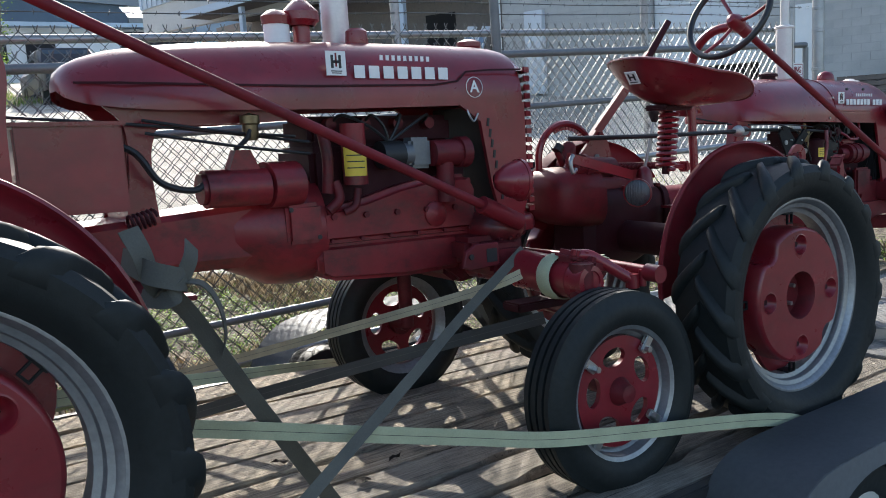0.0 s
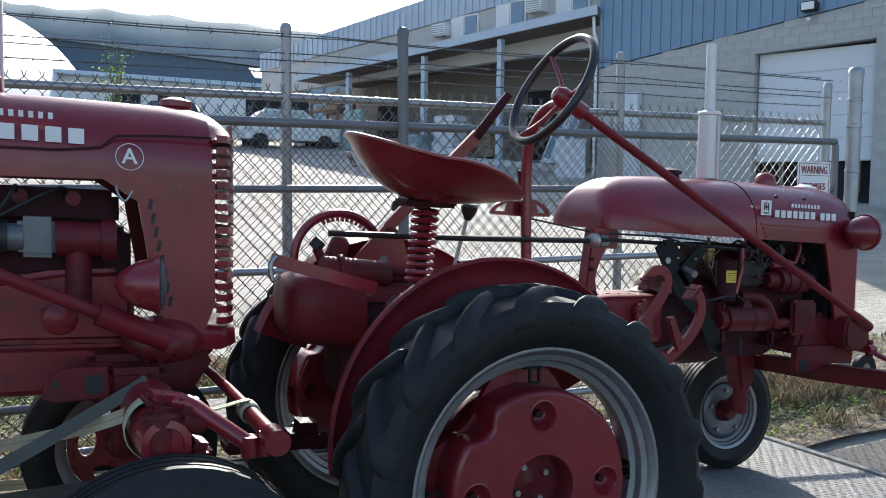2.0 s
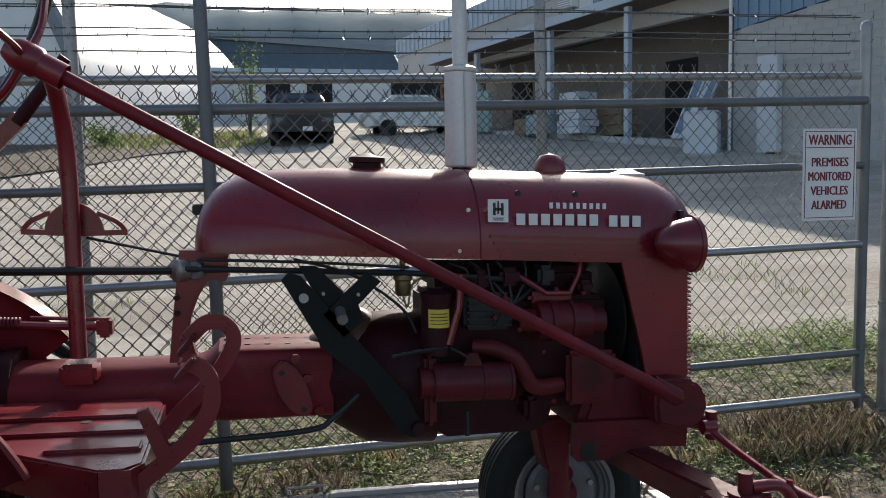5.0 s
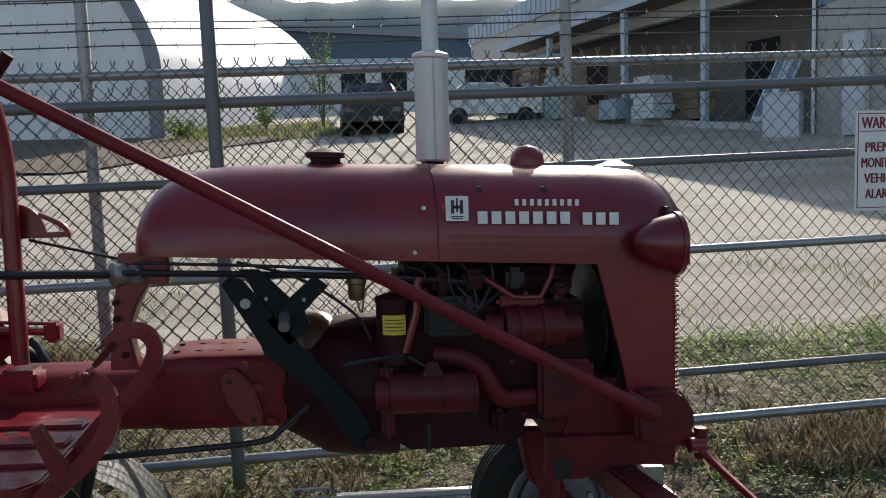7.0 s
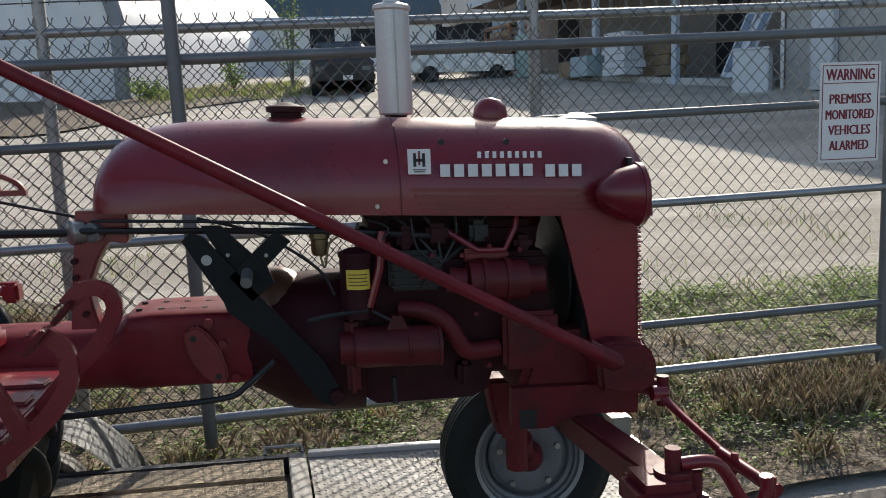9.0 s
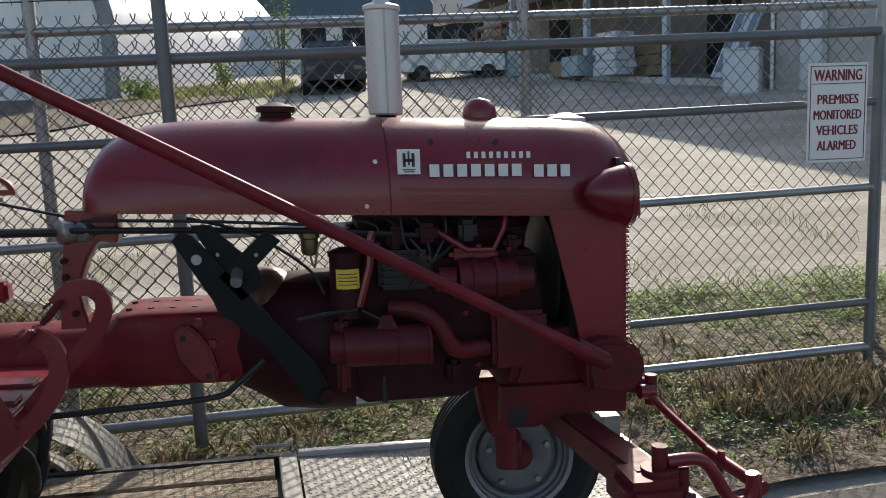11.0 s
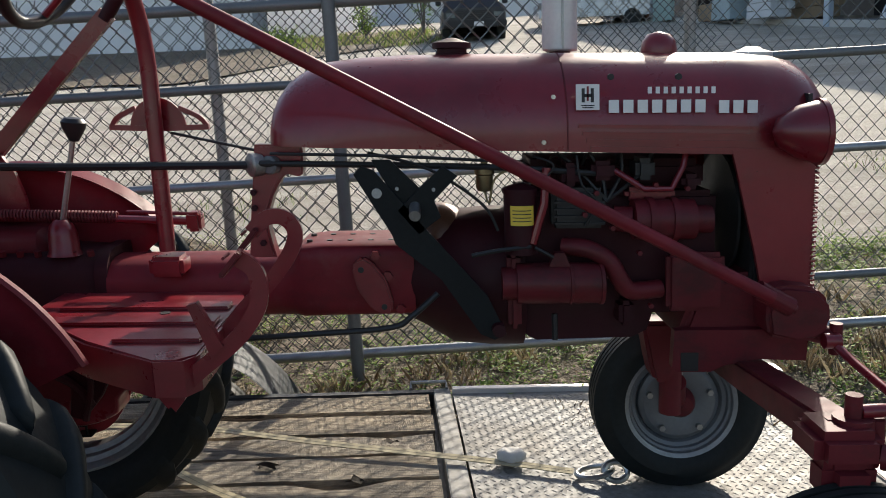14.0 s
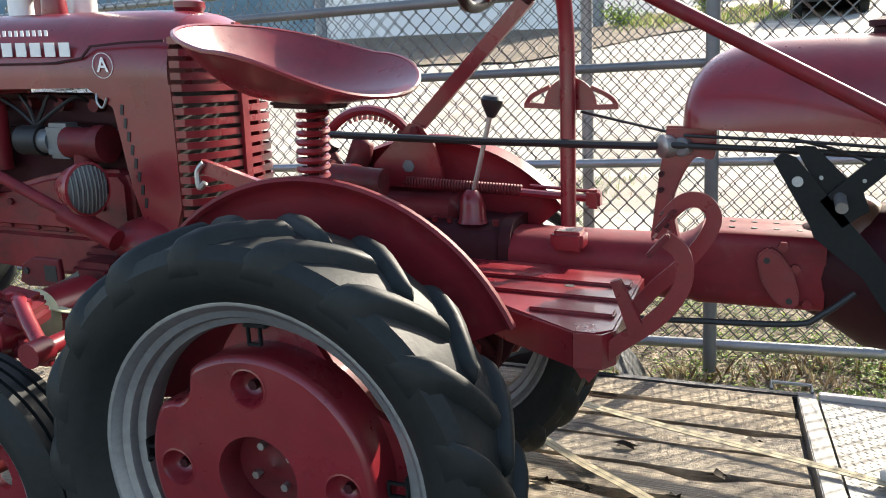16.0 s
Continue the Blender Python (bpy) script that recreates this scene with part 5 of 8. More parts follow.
def circle(cx, cz, r, n=24, a0=0.0, wob=None):
    return [(cx + r * (1 + (wob(a) if wob else 0)) * math.cos(a), cz + r * (1 + (wob(a) if wob else 0)) * math.sin(a)) for a in [a0 + 2 * math.pi * k / n for k in range(n)]]


def rear_disc(tr, tyre, c, rim, yface, turn=0.0):
    """The dished red wheel centre of the front tractor with four round holes."""
    cx, cy, cz = c
    hs = [circle(cx + 0.198 * math.cos(turn + k * math.pi / 2), cz + 0.198 * math.sin(turn + k * math.pi / 2), 0.039, 20) for k in range(4)]

    def edge(a):
        d = (a - turn - math.pi / 4 + math.pi / 2) % math.pi - math.pi / 2
        return -0.14 * math.exp(-(d / 0.17) ** 4)
    bm = B()
    ring_fill(bm, [circle(cx, cz, 0.252, 96, 0, edge), circle(cx, cz, 0.094, 28)] + hs, yface, yface + 0.004)
    d = part("wheel_disc", bm, RED, tyre, "dished red wheel centre", 30)
    bm = B()  # rounded edge and side wall of the dish
    rows = []
    for rr, yy in ((0.2515, 0.0002), (0.259, 0.003), (0.264, 0.010), (0.266, 0.02), (0.266, 0.115)):
        rows.append([bm.verts.new((x, yface + yy, z)) for x, z in circle(cx, cz, rr, 96, 0, edge)])
    for a, b in zip(rows, rows[1:]):
        for k in range(96):
            bm.faces.new((a[k], b[k], b[(k + 1) % 96], a[(k + 1) % 96]))
    bmesh.ops.recalc_face_normals(bm, faces=bm.faces)
    part("disc_edge", bm, RED, tyre, "", 60)
    bm = B()
    lathe(bm, (cx, yface, cz), (0, 1, 0), [(0.0945, 0.0), (0.090, 0.006), (0.088, 0.07), (0.03, 0.075), (0.0, 0.06)], 28)
    part("wheel_centre", bm, RED_CAST, tyre)
    for k in range(4):
        a = turn + k * math.pi / 2
        bm = B()
        lathe(bm, (cx + 0.198 * math.cos(a), yface, cz + 0.198 * math.sin(a)), (0, 1, 0), [(0.043, -0.001), (0.039, -0.002), (0.035, 0.005), (0.030, 0.026), (0.018, 0.036), (0.0, 0.037)], 20)
        part("wheel_recess", bm, RED, tyre)
    for k in range(4):
        a = turn + k * math.pi / 2
        bolt(tyre, (cx + 0.198 * math.cos(a), yface + 0.03, cz + 0.198 * math.sin(a)), (0, -1, 0), 0.011, 0.012, RED_DARK)
        a += 0.5
        bolt(tyre, (cx + 0.05 * math.cos(a), yface + 0.07, cz + 0.05 * math.sin(a)), (0, -1, 0), 0.009, 0.014, STEEL)
    bm = B()  # back ring with lobes to the rim
    ring_fill(bm, [circle(cx, cz, rim * 0.78, 72, 0, lambda a: 0.16 * math.cos(4 * (a - turn)) + 0.0), circle(cx, cz, 0.15, 40)], yface + 0.105, yface + 0.125)
    part("wheel_spider", bm, RED, tyre)
    for k in range(4):
        a = turn + k * math.pi / 2
        rr = rim - 0.05
        px, pz = cx + rr * math.cos(a), cz + rr * math.sin(a)
        rot = pose(0, 0, 0, 0, -math.degrees(a) + 90, 0)
        bm = B()
        box(bm, (px, yface + 0.07, pz), (0.055, 0.05, 0.008), rot, 0.002)
        for sx in (-0.014, 0.014):
            q = Vector((px, yface + 0.045, pz)) + rot.to_3x3() @ Vector((sx, 0, -0.02))
            box(bm, q, (0.006, 0.010, 0.036), rot, 0.0015)
        q = Vector((px, yface + 0.045, pz)) + rot.to_3x3() @ Vector((0, 0, -0.038))
        box(bm, q, (0.034, 0.010, 0.006), rot, 0.0015)
        part("rim_clamp", bm, GREYFRAME, tyre, "dark steel rim clamp", 20)


def front_wheel(tr, c, R, W, rim, out, style, name="front_wheel", lean=0.0):
    cx, cy, cz = c
    h = W / 2
    bm = B()
    prof = [(rim - 0.004, -h * 0.7), (rim + 0.015, -h * 0.9), (rim + 0.05, -h), (R - 0.03, -h * 0.86), (R - 0.014, -h * 0.66)]
    tread = []
    for k in range(4):
        y = -h * 0.62 + k * h * 0.41
        tread += [(R, y), (R, y + h * 0.27), (R - 0.012, y + h * 0.28), (R - 0.012, y + h * 0.40)]
    prof += tread[:-2] + [(r, -y) for r, y in prof[::-1]]
    lathe(bm, c, (0, 1, 0), prof, 52, True)
    bmesh.ops.recalc_face_normals(bm, faces=bm.faces)
    tyre = part(name, bm, RUBBER, tr, "black ribbed front tyre on a pale rim", 35)
    bm = B()
    prof = [(rim + 0.008, h * 0.76), (rim + 0.012, h * 0.70), (rim - 0.004, h * 0.55), (rim - 0.016, h * 0.45), (rim - 0.022, h * 0.1), (rim - 0.035, 0.0), (rim - 0.035, -h * 0.3), (rim - 0.012, -h * 0.6), (rim + 0.01, -h * 0.76), (rim - 0.02, -h * 0.6), (rim - 0.042, -h * 0.3), (rim - 0.042, h * 0.05), (rim - 0.026, h * 0.2), (rim - 0.018, h * 0.6)]
    lathe(bm, c, (0, out, 0), prof, 52, True)
    bmesh.ops.recalc_face_normals(bm, faces=bm.faces)
    part("rim", bm, SILVER, tyre, "silver painted front rim", 35)
    if style == "spider":
        hs = []
        for k in range(5):  # long slots round the hub
            a, rr = k * 2 * math.pi / 5 + 0.5, rim * 0.52
            ca, sa = math.cos(a), math.sin(a)
            hs.append([(cx + rr * ca - 0.052 * math.sin(q) * sa + 0.032 * math.cos(q) * ca, cz + rr * sa + 0.052 * math.sin(q) * ca + 0.032 * math.cos(q) * sa) for q in [2 * math.pi * j / 18 for j in range(18)]])
        bm = B()
        ring_fill(bm, [circle(cx, cz, rim - 0.045, 40)] + hs + [circle(cx, cz, 0.045, 16)], cy + out * h * 0.25, cy + out * (h * 0.25 - 0.018))
        part("wheel_spider", bm, RED, tyre, "red cast wheel spider", 30)
        bm = B()
        lathe(bm, (cx, cy, cz), (0, out, 0), [(0.0, h * 0.85), (0.03, h * 0.8), (0.038, h * 0.5), (0.05, h * 0.25), (0.05, -h * 0.4), (0.0, -h * 0.4)], 20)
        part("hub", bm, RED_CAST, tyre)
        for k in range(4):
            a = k * math.pi / 2 + 0.9
            rr = rim - 0.045
            bm = B()
            rot = pose(0, 0, 0, 0, -math.degrees(a), 0)
            box(bm, (cx + rr * math.cos(a), cy + out * h * 0.4, cz + rr * math.sin(a)), (0.07, 0.02, 0.032), rot, 0.004)
            cyl(bm, (cx + (rr - 0.02) * math.cos(a), cy + out * h * 0.2, cz + (rr - 0.02) * math.sin(a)), (cx + (rr - 0.02) * math.cos(a), cy + out * (h * 0.4 + 0.03), cz + (rr - 0.02) * math.sin(a)), 0.011, 6)
            part("rim_clamp", bm, CHROMEBOLT, tyre, "bright steel rim clamp", 20)
    else:
        bm = B()
        lathe(bm, c, (0, out, 0), [(0.045, h * 0.05), (0.095, h * 0.30), (0.122, h * 0.28), (0.137, h * 0.12), (0.140, -h * 0.25)], 40)
        part("wheel_disc", bm, GREYDISC, tyre, "dull grey steel disc", 30)
        bm = B()
        lathe(bm, c, (0, out, 0), [(rim - 0.02, h * 0.42), (rim - 0.03, h * 0.36), (rim - 0.034, h * 0.2), (rim - 0.046, h * 0.12), (0.140, -h * 0.1), (0.140, -h * 0.25)], 48)
        part("rim_well", bm, GREYDISC, tyre, "", 30)
        for k in range(5):
            a = k * 2 * math.pi / 5 + 0.35
            bolt(tyre, (cx + 0.108 * math.cos(a), cy + out * h * 0.29, cz + 0.108 * math.sin(a)), (0, out, 0), 0.011, 0.016, STEEL)
        bm = B()
        lathe(bm, c, (0, out, 0), [(0.0, h * 0.95), (0.035, h * 0.9), (0.05, h * 0.5), (0.055, h * 0.1), (0.055, -h), (0, -h)], 20)
        part("hub", bm, RED_CAST, tyre)
    return tyre


def hood_section(x, yc, hw, zb, zt, rr, n=7):
    """An arched section: straight sides, rounded shoulders, slightly crowned top."""
    rr = min(rr, zt - zb - 0.002, hw)
    pts = [(x, yc - hw, zb), (x, yc - hw, (zb + zt - rr) / 2)]
    for k in range(n + 1):
        a = math.pi - (math.pi / 2) * k / n
        pts.append((x, yc - hw + rr + rr * math.cos(a), zt - rr + rr * math.sin(a)))
    pts[-1] = (x, pts[-1][1], zt)
    return pts + [(x, 2 * yc - p[1], p[2]) for p in pts[::-1]]


def decal(tr, x0, x1, z0, z1, y, mat, name="decal", label=""):
    bm = B()
    boxx(bm, (x0, y - 0.0012, z0), (x1, y + 0.0012, z1))
    return part(name, bm, mat, tr, label, 0)


def emblem(tr, x0, z0, s, y):
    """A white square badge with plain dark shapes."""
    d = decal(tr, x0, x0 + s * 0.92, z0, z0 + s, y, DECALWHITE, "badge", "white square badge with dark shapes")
    for a, b, c, e, m in ((0.22, 0.34, 0.30, 0.84, DECALBLACK), (0.58, 0.70, 0.30, 0.84, DECALBLACK), (0.30, 0.62, 0.50, 0.62, DECALBLACK), (0.42, 0.50, 0.36, 0.92, DARKRED), (0.2, 0.72, 0.16, 0.20, DECALBLACK), (0.24, 0.68, 0.08, 0.12, DECALBLACK)):
        bm = B()
        boxx(bm, (x0 + a * s, y - 0.0022, z0 + c * s), (x0 + b * s, y - 0.0011, z0 + e * s))
        part("mark", bm, m, d, "", 0)


def word_bars(tr, x0, x1, z0, z1, y, n, gap=0.28):
    """A brand name as plain white bars, one for each letter."""
    w = (x1 - x0) / n
    for k in range(n):
        decal(tr, x0 + k * w, x0 + k * w + w * (1 - gap), z0, z1, y, DECALWHITE, "bar")


def lamp(tr, p, d, r, label, glass=True, name="headlight"):
    p, d = Vector(p), Vector(d).normalized()
    bm = B()
    lathe(bm, p, d, [(0.0, -r * 1.35), (r * 0.45, -r * 1.15), (r * 0.8, -r * 0.6), (r * 0.97, 0.0), (r * 1.03, 0.0), (r * 1.03, r * 0.16), (r * 0.93, r * 0.18)], 28)
    h = part(name, bm, RED, tr, label)
    bm = B()
    lathe(bm, p, d, [(r * 0.95, r * 0.12), (r * 0.7, r * 0.26), (r * 0.35, r * 0.33), (0.0, r * 0.35)], 28)
    ln = part("lens", bm, GLASSY, h, "ribbed clear lens")
    u, v = frame_of(d)
    for k in range(9):
        f = -0.8 + 0.2 * k
        w = math.sqrt(1 - f * f) * 0.9
        bm = B()
        tube(bm, [p + u * f * r * 0.92 + v * q * w * r + d * r * (0.36 - 0.2 * (f * f + q * q * w * w)) for q in (-1, -0.6, 0, 0.6, 1)], r * 0.05, 5)
        part("lens_rib", bm, GLASSY, ln)
    return h


def fender(tr, c, r, y0, y1, a0, a1, mat, skirt_in):
    """A mudguard about the wheel's axle: a narrow crown with a rolled lip and a side sheet behind the tyre."""
    bm = B()
    n = 40
    th = 0.003
    cc = Vector((c[0], 0, c[2]))
    ym = (y0 + y1) / 2
    top = [(r - 0.012, y0 + 0.004), (r - 0.004, y0 - 0.003), (r + 0.004, y0), (r + 0.006, y0 + 0.010), (r + 0.002, ym), (r - 0.006, y1 - 0.02), (r - 0.022, y1 - 0.004), (r - 0.05, y1), (r - skirt_in, y1 + 0.01)]
    low = [(r - skirt_in, y1 + 0.01 - th), (r - 0.05, y1 - th), (r - 0.024, y1 - 0.004 - th), (r - 0.010, y1 - 0.022), (r - 0.002 - th, ym), (r + 0.001, y0 + 0.010), (r - 0.001, y0 + 0.005)]
    rows = []
    for k in range(n + 1):
        a = radians(a0 + (a1 - a0) * k / n)
        u = Vector((math.cos(a), 0, math.sin(a)))
        rows.append([bm.verts.new(cc + u * rr + Vector((0, y, 0))) for rr, y in top + low])
    m = len(top) + len(low)
    for a, b in zip(rows, rows[1:]):
        for i in range(m):
            bm.faces.new((a[i], a[(i + 1) % m], b[(i + 1) % m], b[i]))
    bm.faces.new(rows[0])
    bm.faces.new(rows[-1][::-1])
    bmesh.ops.recalc_face_normals(bm, faces=bm.faces)
    return part("fender", bm, mat, tr, "curved red sheet steel fender", 40)


def steering_wheel(tr, hub, axis, R, mat_rim):
    ax = Vector(axis).normalized()
    u, v = frame_of(ax)
    hub = Vector(hub)
    bm = B()
    tube(bm, [hub + ax * 0.055 + (u * math.cos(a) + v * math.sin(a)) * R for a in [2 * math.pi * k / 48 for k in range(48)]], 0.0145, 10, closed=True)
    s = part("steering_wheel", bm, mat_rim, tr, "black rimmed steering wheel with red spokes")
    for k in range(3):
        a = 2 * math.pi * k / 3 + 1.2
        d = u * math.cos(a) + v * math.sin(a)
        bm = B()
        tube(bm, bezier([hub + d * 0.02, hub + d * R * 0.5 + ax * 0.015, hub + d * R * 0.97 + ax * 0.055], 5), 0.0085, 8)
        part("spoke", bm, RED, s)
    bm = B()
    lathe(bm, hub, ax, [(0.0, 0.045), (0.022, 0.04), (0.036, 0.015), (0.036, -0.03), (0.02, -0.05), (0.0, -0.05)], 20)
    part("hub", bm, RED, s)
    return s


def spring(tr, a, b, r, wire, turns, mat, name="seat_spring"):
    a, b = Vector(a), Vector(b)
    u, v = frame_of(b - a)
    n = int(turns * 12)
    bm = B()
    tube(bm, [a.lerp(b, k / n) + (u * math.cos(2 * math.pi * k / 12) + v * math.sin(2 * math.pi * k / 12)) * r for k in range(n + 1)], wire, 6)
    return part(name, bm, mat, tr, "heavy coil spring")


def seat_pan(tr, c, sx, sy, tilt):
    """A pressed steel pan seat with a raised rolled rim."""
    bm = B()
    nr, na = 9, 48
    rings = []
    m = Matrix.Translation(c) @ tilt
    for i in range(nr + 1):
        f = i / nr
        ring = []
        for k in range(na):
            a = 2 * math.pi * k / na
            ca, sa = math.cos(a), math.sin(a)
            e = 2.4
            rx = sx * abs(ca) ** (2 / e) * (1 if ca > 0 else -1)
            ry = sy * abs(sa) ** (2 / e) * (1 if sa > 0 else -1)
            z = 0.12 * f ** 2.6 + 0.055 * max(0, -ca) * f ** 3 - 0.085 * max(0, ca) ** 2 * f ** 3 * 1.0
            ring.append(bm.verts.new(m @ Vector((rx * f, ry * f, z))))
        rings.append(ring)
    for p, q in zip(rings, rings[1:]):
        for k in range(na):
            bm.faces.new((p[k], p[(k + 1) % na], q[(k + 1) % na], q[k]))
    bmesh.ops.remove_doubles(bm, verts=bm.verts, dist=1e-5)
    bmesh.ops.solidify(bm, geom=bm.faces[:], thickness=0.004)
    s = part("seat", bm, RED, tr, "pressed red steel pan seat", 50)
    bm = B()
    tube(bm, [m @ Vector((sx * abs(math.cos(a)) ** (2 / 2.4) * (1 if math.cos(a) > 0 else -1), sy * abs(math.sin(a)) ** (2 / 2.4) * (1 if math.sin(a) > 0 else -1), 0.12 + 0.055 * max(0, -math.cos(a)) - 0.085 * max(0, math.cos(a)) ** 2)) for a in [2 * math.pi * k / 60 for k in range(60)]], 0.006, 6, closed=True)
    part("rim", bm, RED, s)
    return s

# ---------------------------------------------------------------- small tractor at the front
YC = 2.90


def round_section(x, yc, hy, z0, z1, p, n=32):
    """A rounded box outline across x; the larger p, the squarer."""
    out = []
    for k in range(n + 1):
        a = 2 * math.pi * k / n
        u, v = math.cos(a), math.sin(a)
        out.append((x, yc + hy * math.copysign(abs(u) ** (2 / p), u), (z0 + z1) / 2 + (z1 - z0) / 2 * math.copysign(abs(v) ** (2 / p), v)))
    return out


def front_tractor():
    t = thing("front_tractor", (3.8, YC, -0.13), "small red vintage tractor with worn paint, chained on the trailer", "tractor", "vintage tractors", tilt=True)
    # wheels
    hub = (2.89, 1.985, 0.396)
    for x, y, out in ((2.89, 1.985, -1), (2.855, 3.175, 1)):
        w = rear_wheel(t, (x, y, hub[2]), 0.535, 0.25, 0.365, out)
        rear_disc(t, w, (x, y, hub[2]), 0.365, y + (-0.078 if out < 0 else 0.02), 1.60)
    fr = (4.865, 0, 0.16)
    for y, out in ((2.06, -1), (3.30, -1)):
        front_wheel(t, (fr[0], y, fr[2]), 0.296, 0.13, 0.196, out, "disc" if y > 3 else "spider")
    # hood
    bm = B()
    secs = []
    for x, hw, zt in ((3.652, 0.14, 1.10), (3.655, 0.165, 1.13), (3.662, 0.185, 1.163), (3.675, 0.202, 1.197), (3.70, 0.217, 1.232), (3.725, 0.224, 1.253), (3.76, 0.229, 1.272), (3.80, 0.232, 1.285), (3.88, 0.235, 1.295), (4.0, 0.235, 1.302), (4.4, 0.235, 1.306), (4.85, 0.235, 1.305), (4.95, 0.235, 1.298), (5.005, 0.233, 1.284), (5.04, 0.228, 1.258), (5.058, 0.22, 1.222), (5.064, 0.21, 1.18)):
        secs.append(hood_section(x, YC, hw, 1.078 - (x - 3.66) * 0.022, zt, 0.20, 9))
    loft(bm, secs)
    hood = part("hood", bm, RED, t, "rounded red hood with faded paint", 60)
    for k in range(4):  # pressed ribs
        bm = B()
        z = 1.125 - k * 0.018
        strip(bm, [(4.42 + 0.01 * k, YC - 0.2365, z), (4.88 + 0.012 * k, YC - 0.2365, z - 0.008)], 0.008, 0.006, (0, 0, 1))
        part("rib", bm, RED, hood, "", 0)
    bm = B()
    strip(bm, [p for p in hood_section(4.395, YC, 0.2357, 1.062, 1.3068, 0.20, 9)], 0.003, 0.003, (1, 0, 0))
    part("seam", bm, RED_CAST, hood, "", 0)
    for x in (4.50, 4.665):
        bm = B()
        cyl(bm, (x, YC - 0.2385, 1.242), (x, YC - 0.23, 1.242), 0.008, 10)
        part("hole", bm, BLACK, hood)
    for x, z in ((4.36, 1.195), (4.335, 1.085)):
        bolt(hood, (x, YC - 0.235, z), (0, -1, 0), 0.006, 0.006)
    y = YC - 0.2365
    emblem(t, 4.415, 1.163, 0.062, y)
    word_bars(t, 4.495, 4.742, 1.156, 1.187, y, 7, 0.3)
    word_bars(t, 4.765, 4.87, 1.154, 1.185, y, 3, 0.3)
    word_bars(t, 4.59, 4.765, 1.202, 1.218, y, 9, 0.5)
    # caps and muffler on the hood
    bm = B()
    lathe(bm, (4.125, YC, 1.30), (0, 0, 1), [(0.045, -0.01), (0.046, 0.006), (0.04, 0.008), (0.04, 0.018), (0.052, 0.02), (0.052, 0.034), (0.03, 0.04), (0.012, 0.046), (0, 0.047)], 26)
    part("fuel_cap", bm, RED_DARK, hood, "dark red fuel cap", 30)
    bm = B()
    lathe(bm, (4.68, YC, 1.30), (0, 0, 1), [(0.046, -0.01), (0.048, 0.012), (0.044, 0.036), (0.03, 0.054), (0.0, 0.062)], 24)
    part("breather_cap", bm, RED, hood, "domed red breather cap")
    bm = B()
    lathe(bm, (4.93, YC, 1.298), (0, 0, 1), [(0.055, -0.006), (0.055, 0.008), (0.03, 0.016), (0.02, 0.022), (0.0, 0.023)], 24)
    part("radiator_cap", bm, MUFFLER, hood, "flat silver radiator cap", 30)
    bm = B()
    my = 3.0
    lathe(bm, (4.43, my, 1.30), (0, 0, 1), [(0.022, -0.02), (0.022, 0.012), (0.046, 0.015), (0.049, 0.02), (0.048, 0.30), (0.053, 0.304), (0.053, 0.314), (0.046, 0.318), (0.024, 0.325), (0.0225, 0.62), (0.019, 0.62), (0.019, 0.5)], 28)
    mu = part("muffler", bm, MUFFLER, t, "upright silver painted muffler with a thin pipe", 30)
    bm = B()
    strip(bm, [(4.431, my - 0.0495, 1.32), (4.431, my - 0.0495, 1.60)], 0.006, 0.003, (1, 0, 0))
    part("seam", bm, STEEL, mu, "", 0)
    bm = B()
    cyl(bm, (4.43, my, 1.25), (4.43, my, 1.315), 0.03, 16)
    part("collar", bm, RED_DARK, mu)
    # grille shell
    for y0, y1 in ((YC - 0.238, YC - 0.224), (YC + 0.224, YC + 0.238)):
        bm = B()
        plate(bm, [(4.80, 1.065), (5.005, 1.06), (5.003, 0.66), (4.93, 0.66), (4.885, 0.70), (4.865, 0.80)], y0, y1)
        part("side_panel", bm, RED, t, "", 20)
    bm = B()
    boxx(bm, (4.99, YC - 0.224, 0.66), (5.0, YC + 0.224, 1.20))
    part("radiator", bm, BLACK, t, "", 0)
    for k in range(30):
        bm = B()
        z = 0.68 + k * 0.0125
        strip(bm, [(5.003, YC - 0.234, z), (5.022, YC - 0.228, z), (5.036, YC - 0.19, z), (5.044, YC, z), (5.036, YC + 0.19, z), (5.022, YC + 0.228, z), (5.003, YC + 0.234, z)], 0.0045, 0.003, (0, 0, 1))
        part("grille_wire", bm, RED, t, "", 0)
    for k in range(14):
        bm = B()
        yy = YC - 0.21 + k * 0.0323
        boxx(bm, (5.030 - 0.4 * (yy - YC) ** 2, yy - 0.0018, 0.67), (5.038 - 0.4 * (yy - YC) ** 2, yy + 0.0018, 1.06))
        part("grille_wire", bm, RED, t, "", 0)
    lamp(t, (4.985, 2.615, 1.11), (1, -0.05, 0.0), 0.078, "red bullet headlight")
    lamp(t, (4.985, 3.19, 1.11), (1, 0.05, 0.0), 0.078, "red bullet headlight")
    # front bolster, axle
    bm = B()
    plate(bm, [(4.68, 0.56), (4.74, 0.73), (4.90, 0.745), (5.03, 0.725), (5.075, 0.66), (5.07, 0.57), (4.98, 0.54)], YC - 0.20, YC + 0.20)
    bmesh.ops.bevel(bm, geom=bm.edges[:], offset=0.02, segments=3, affect='EDGES')
    part("bolster", bm, RED_CAST, t, "heavy cast front bolster", 40)
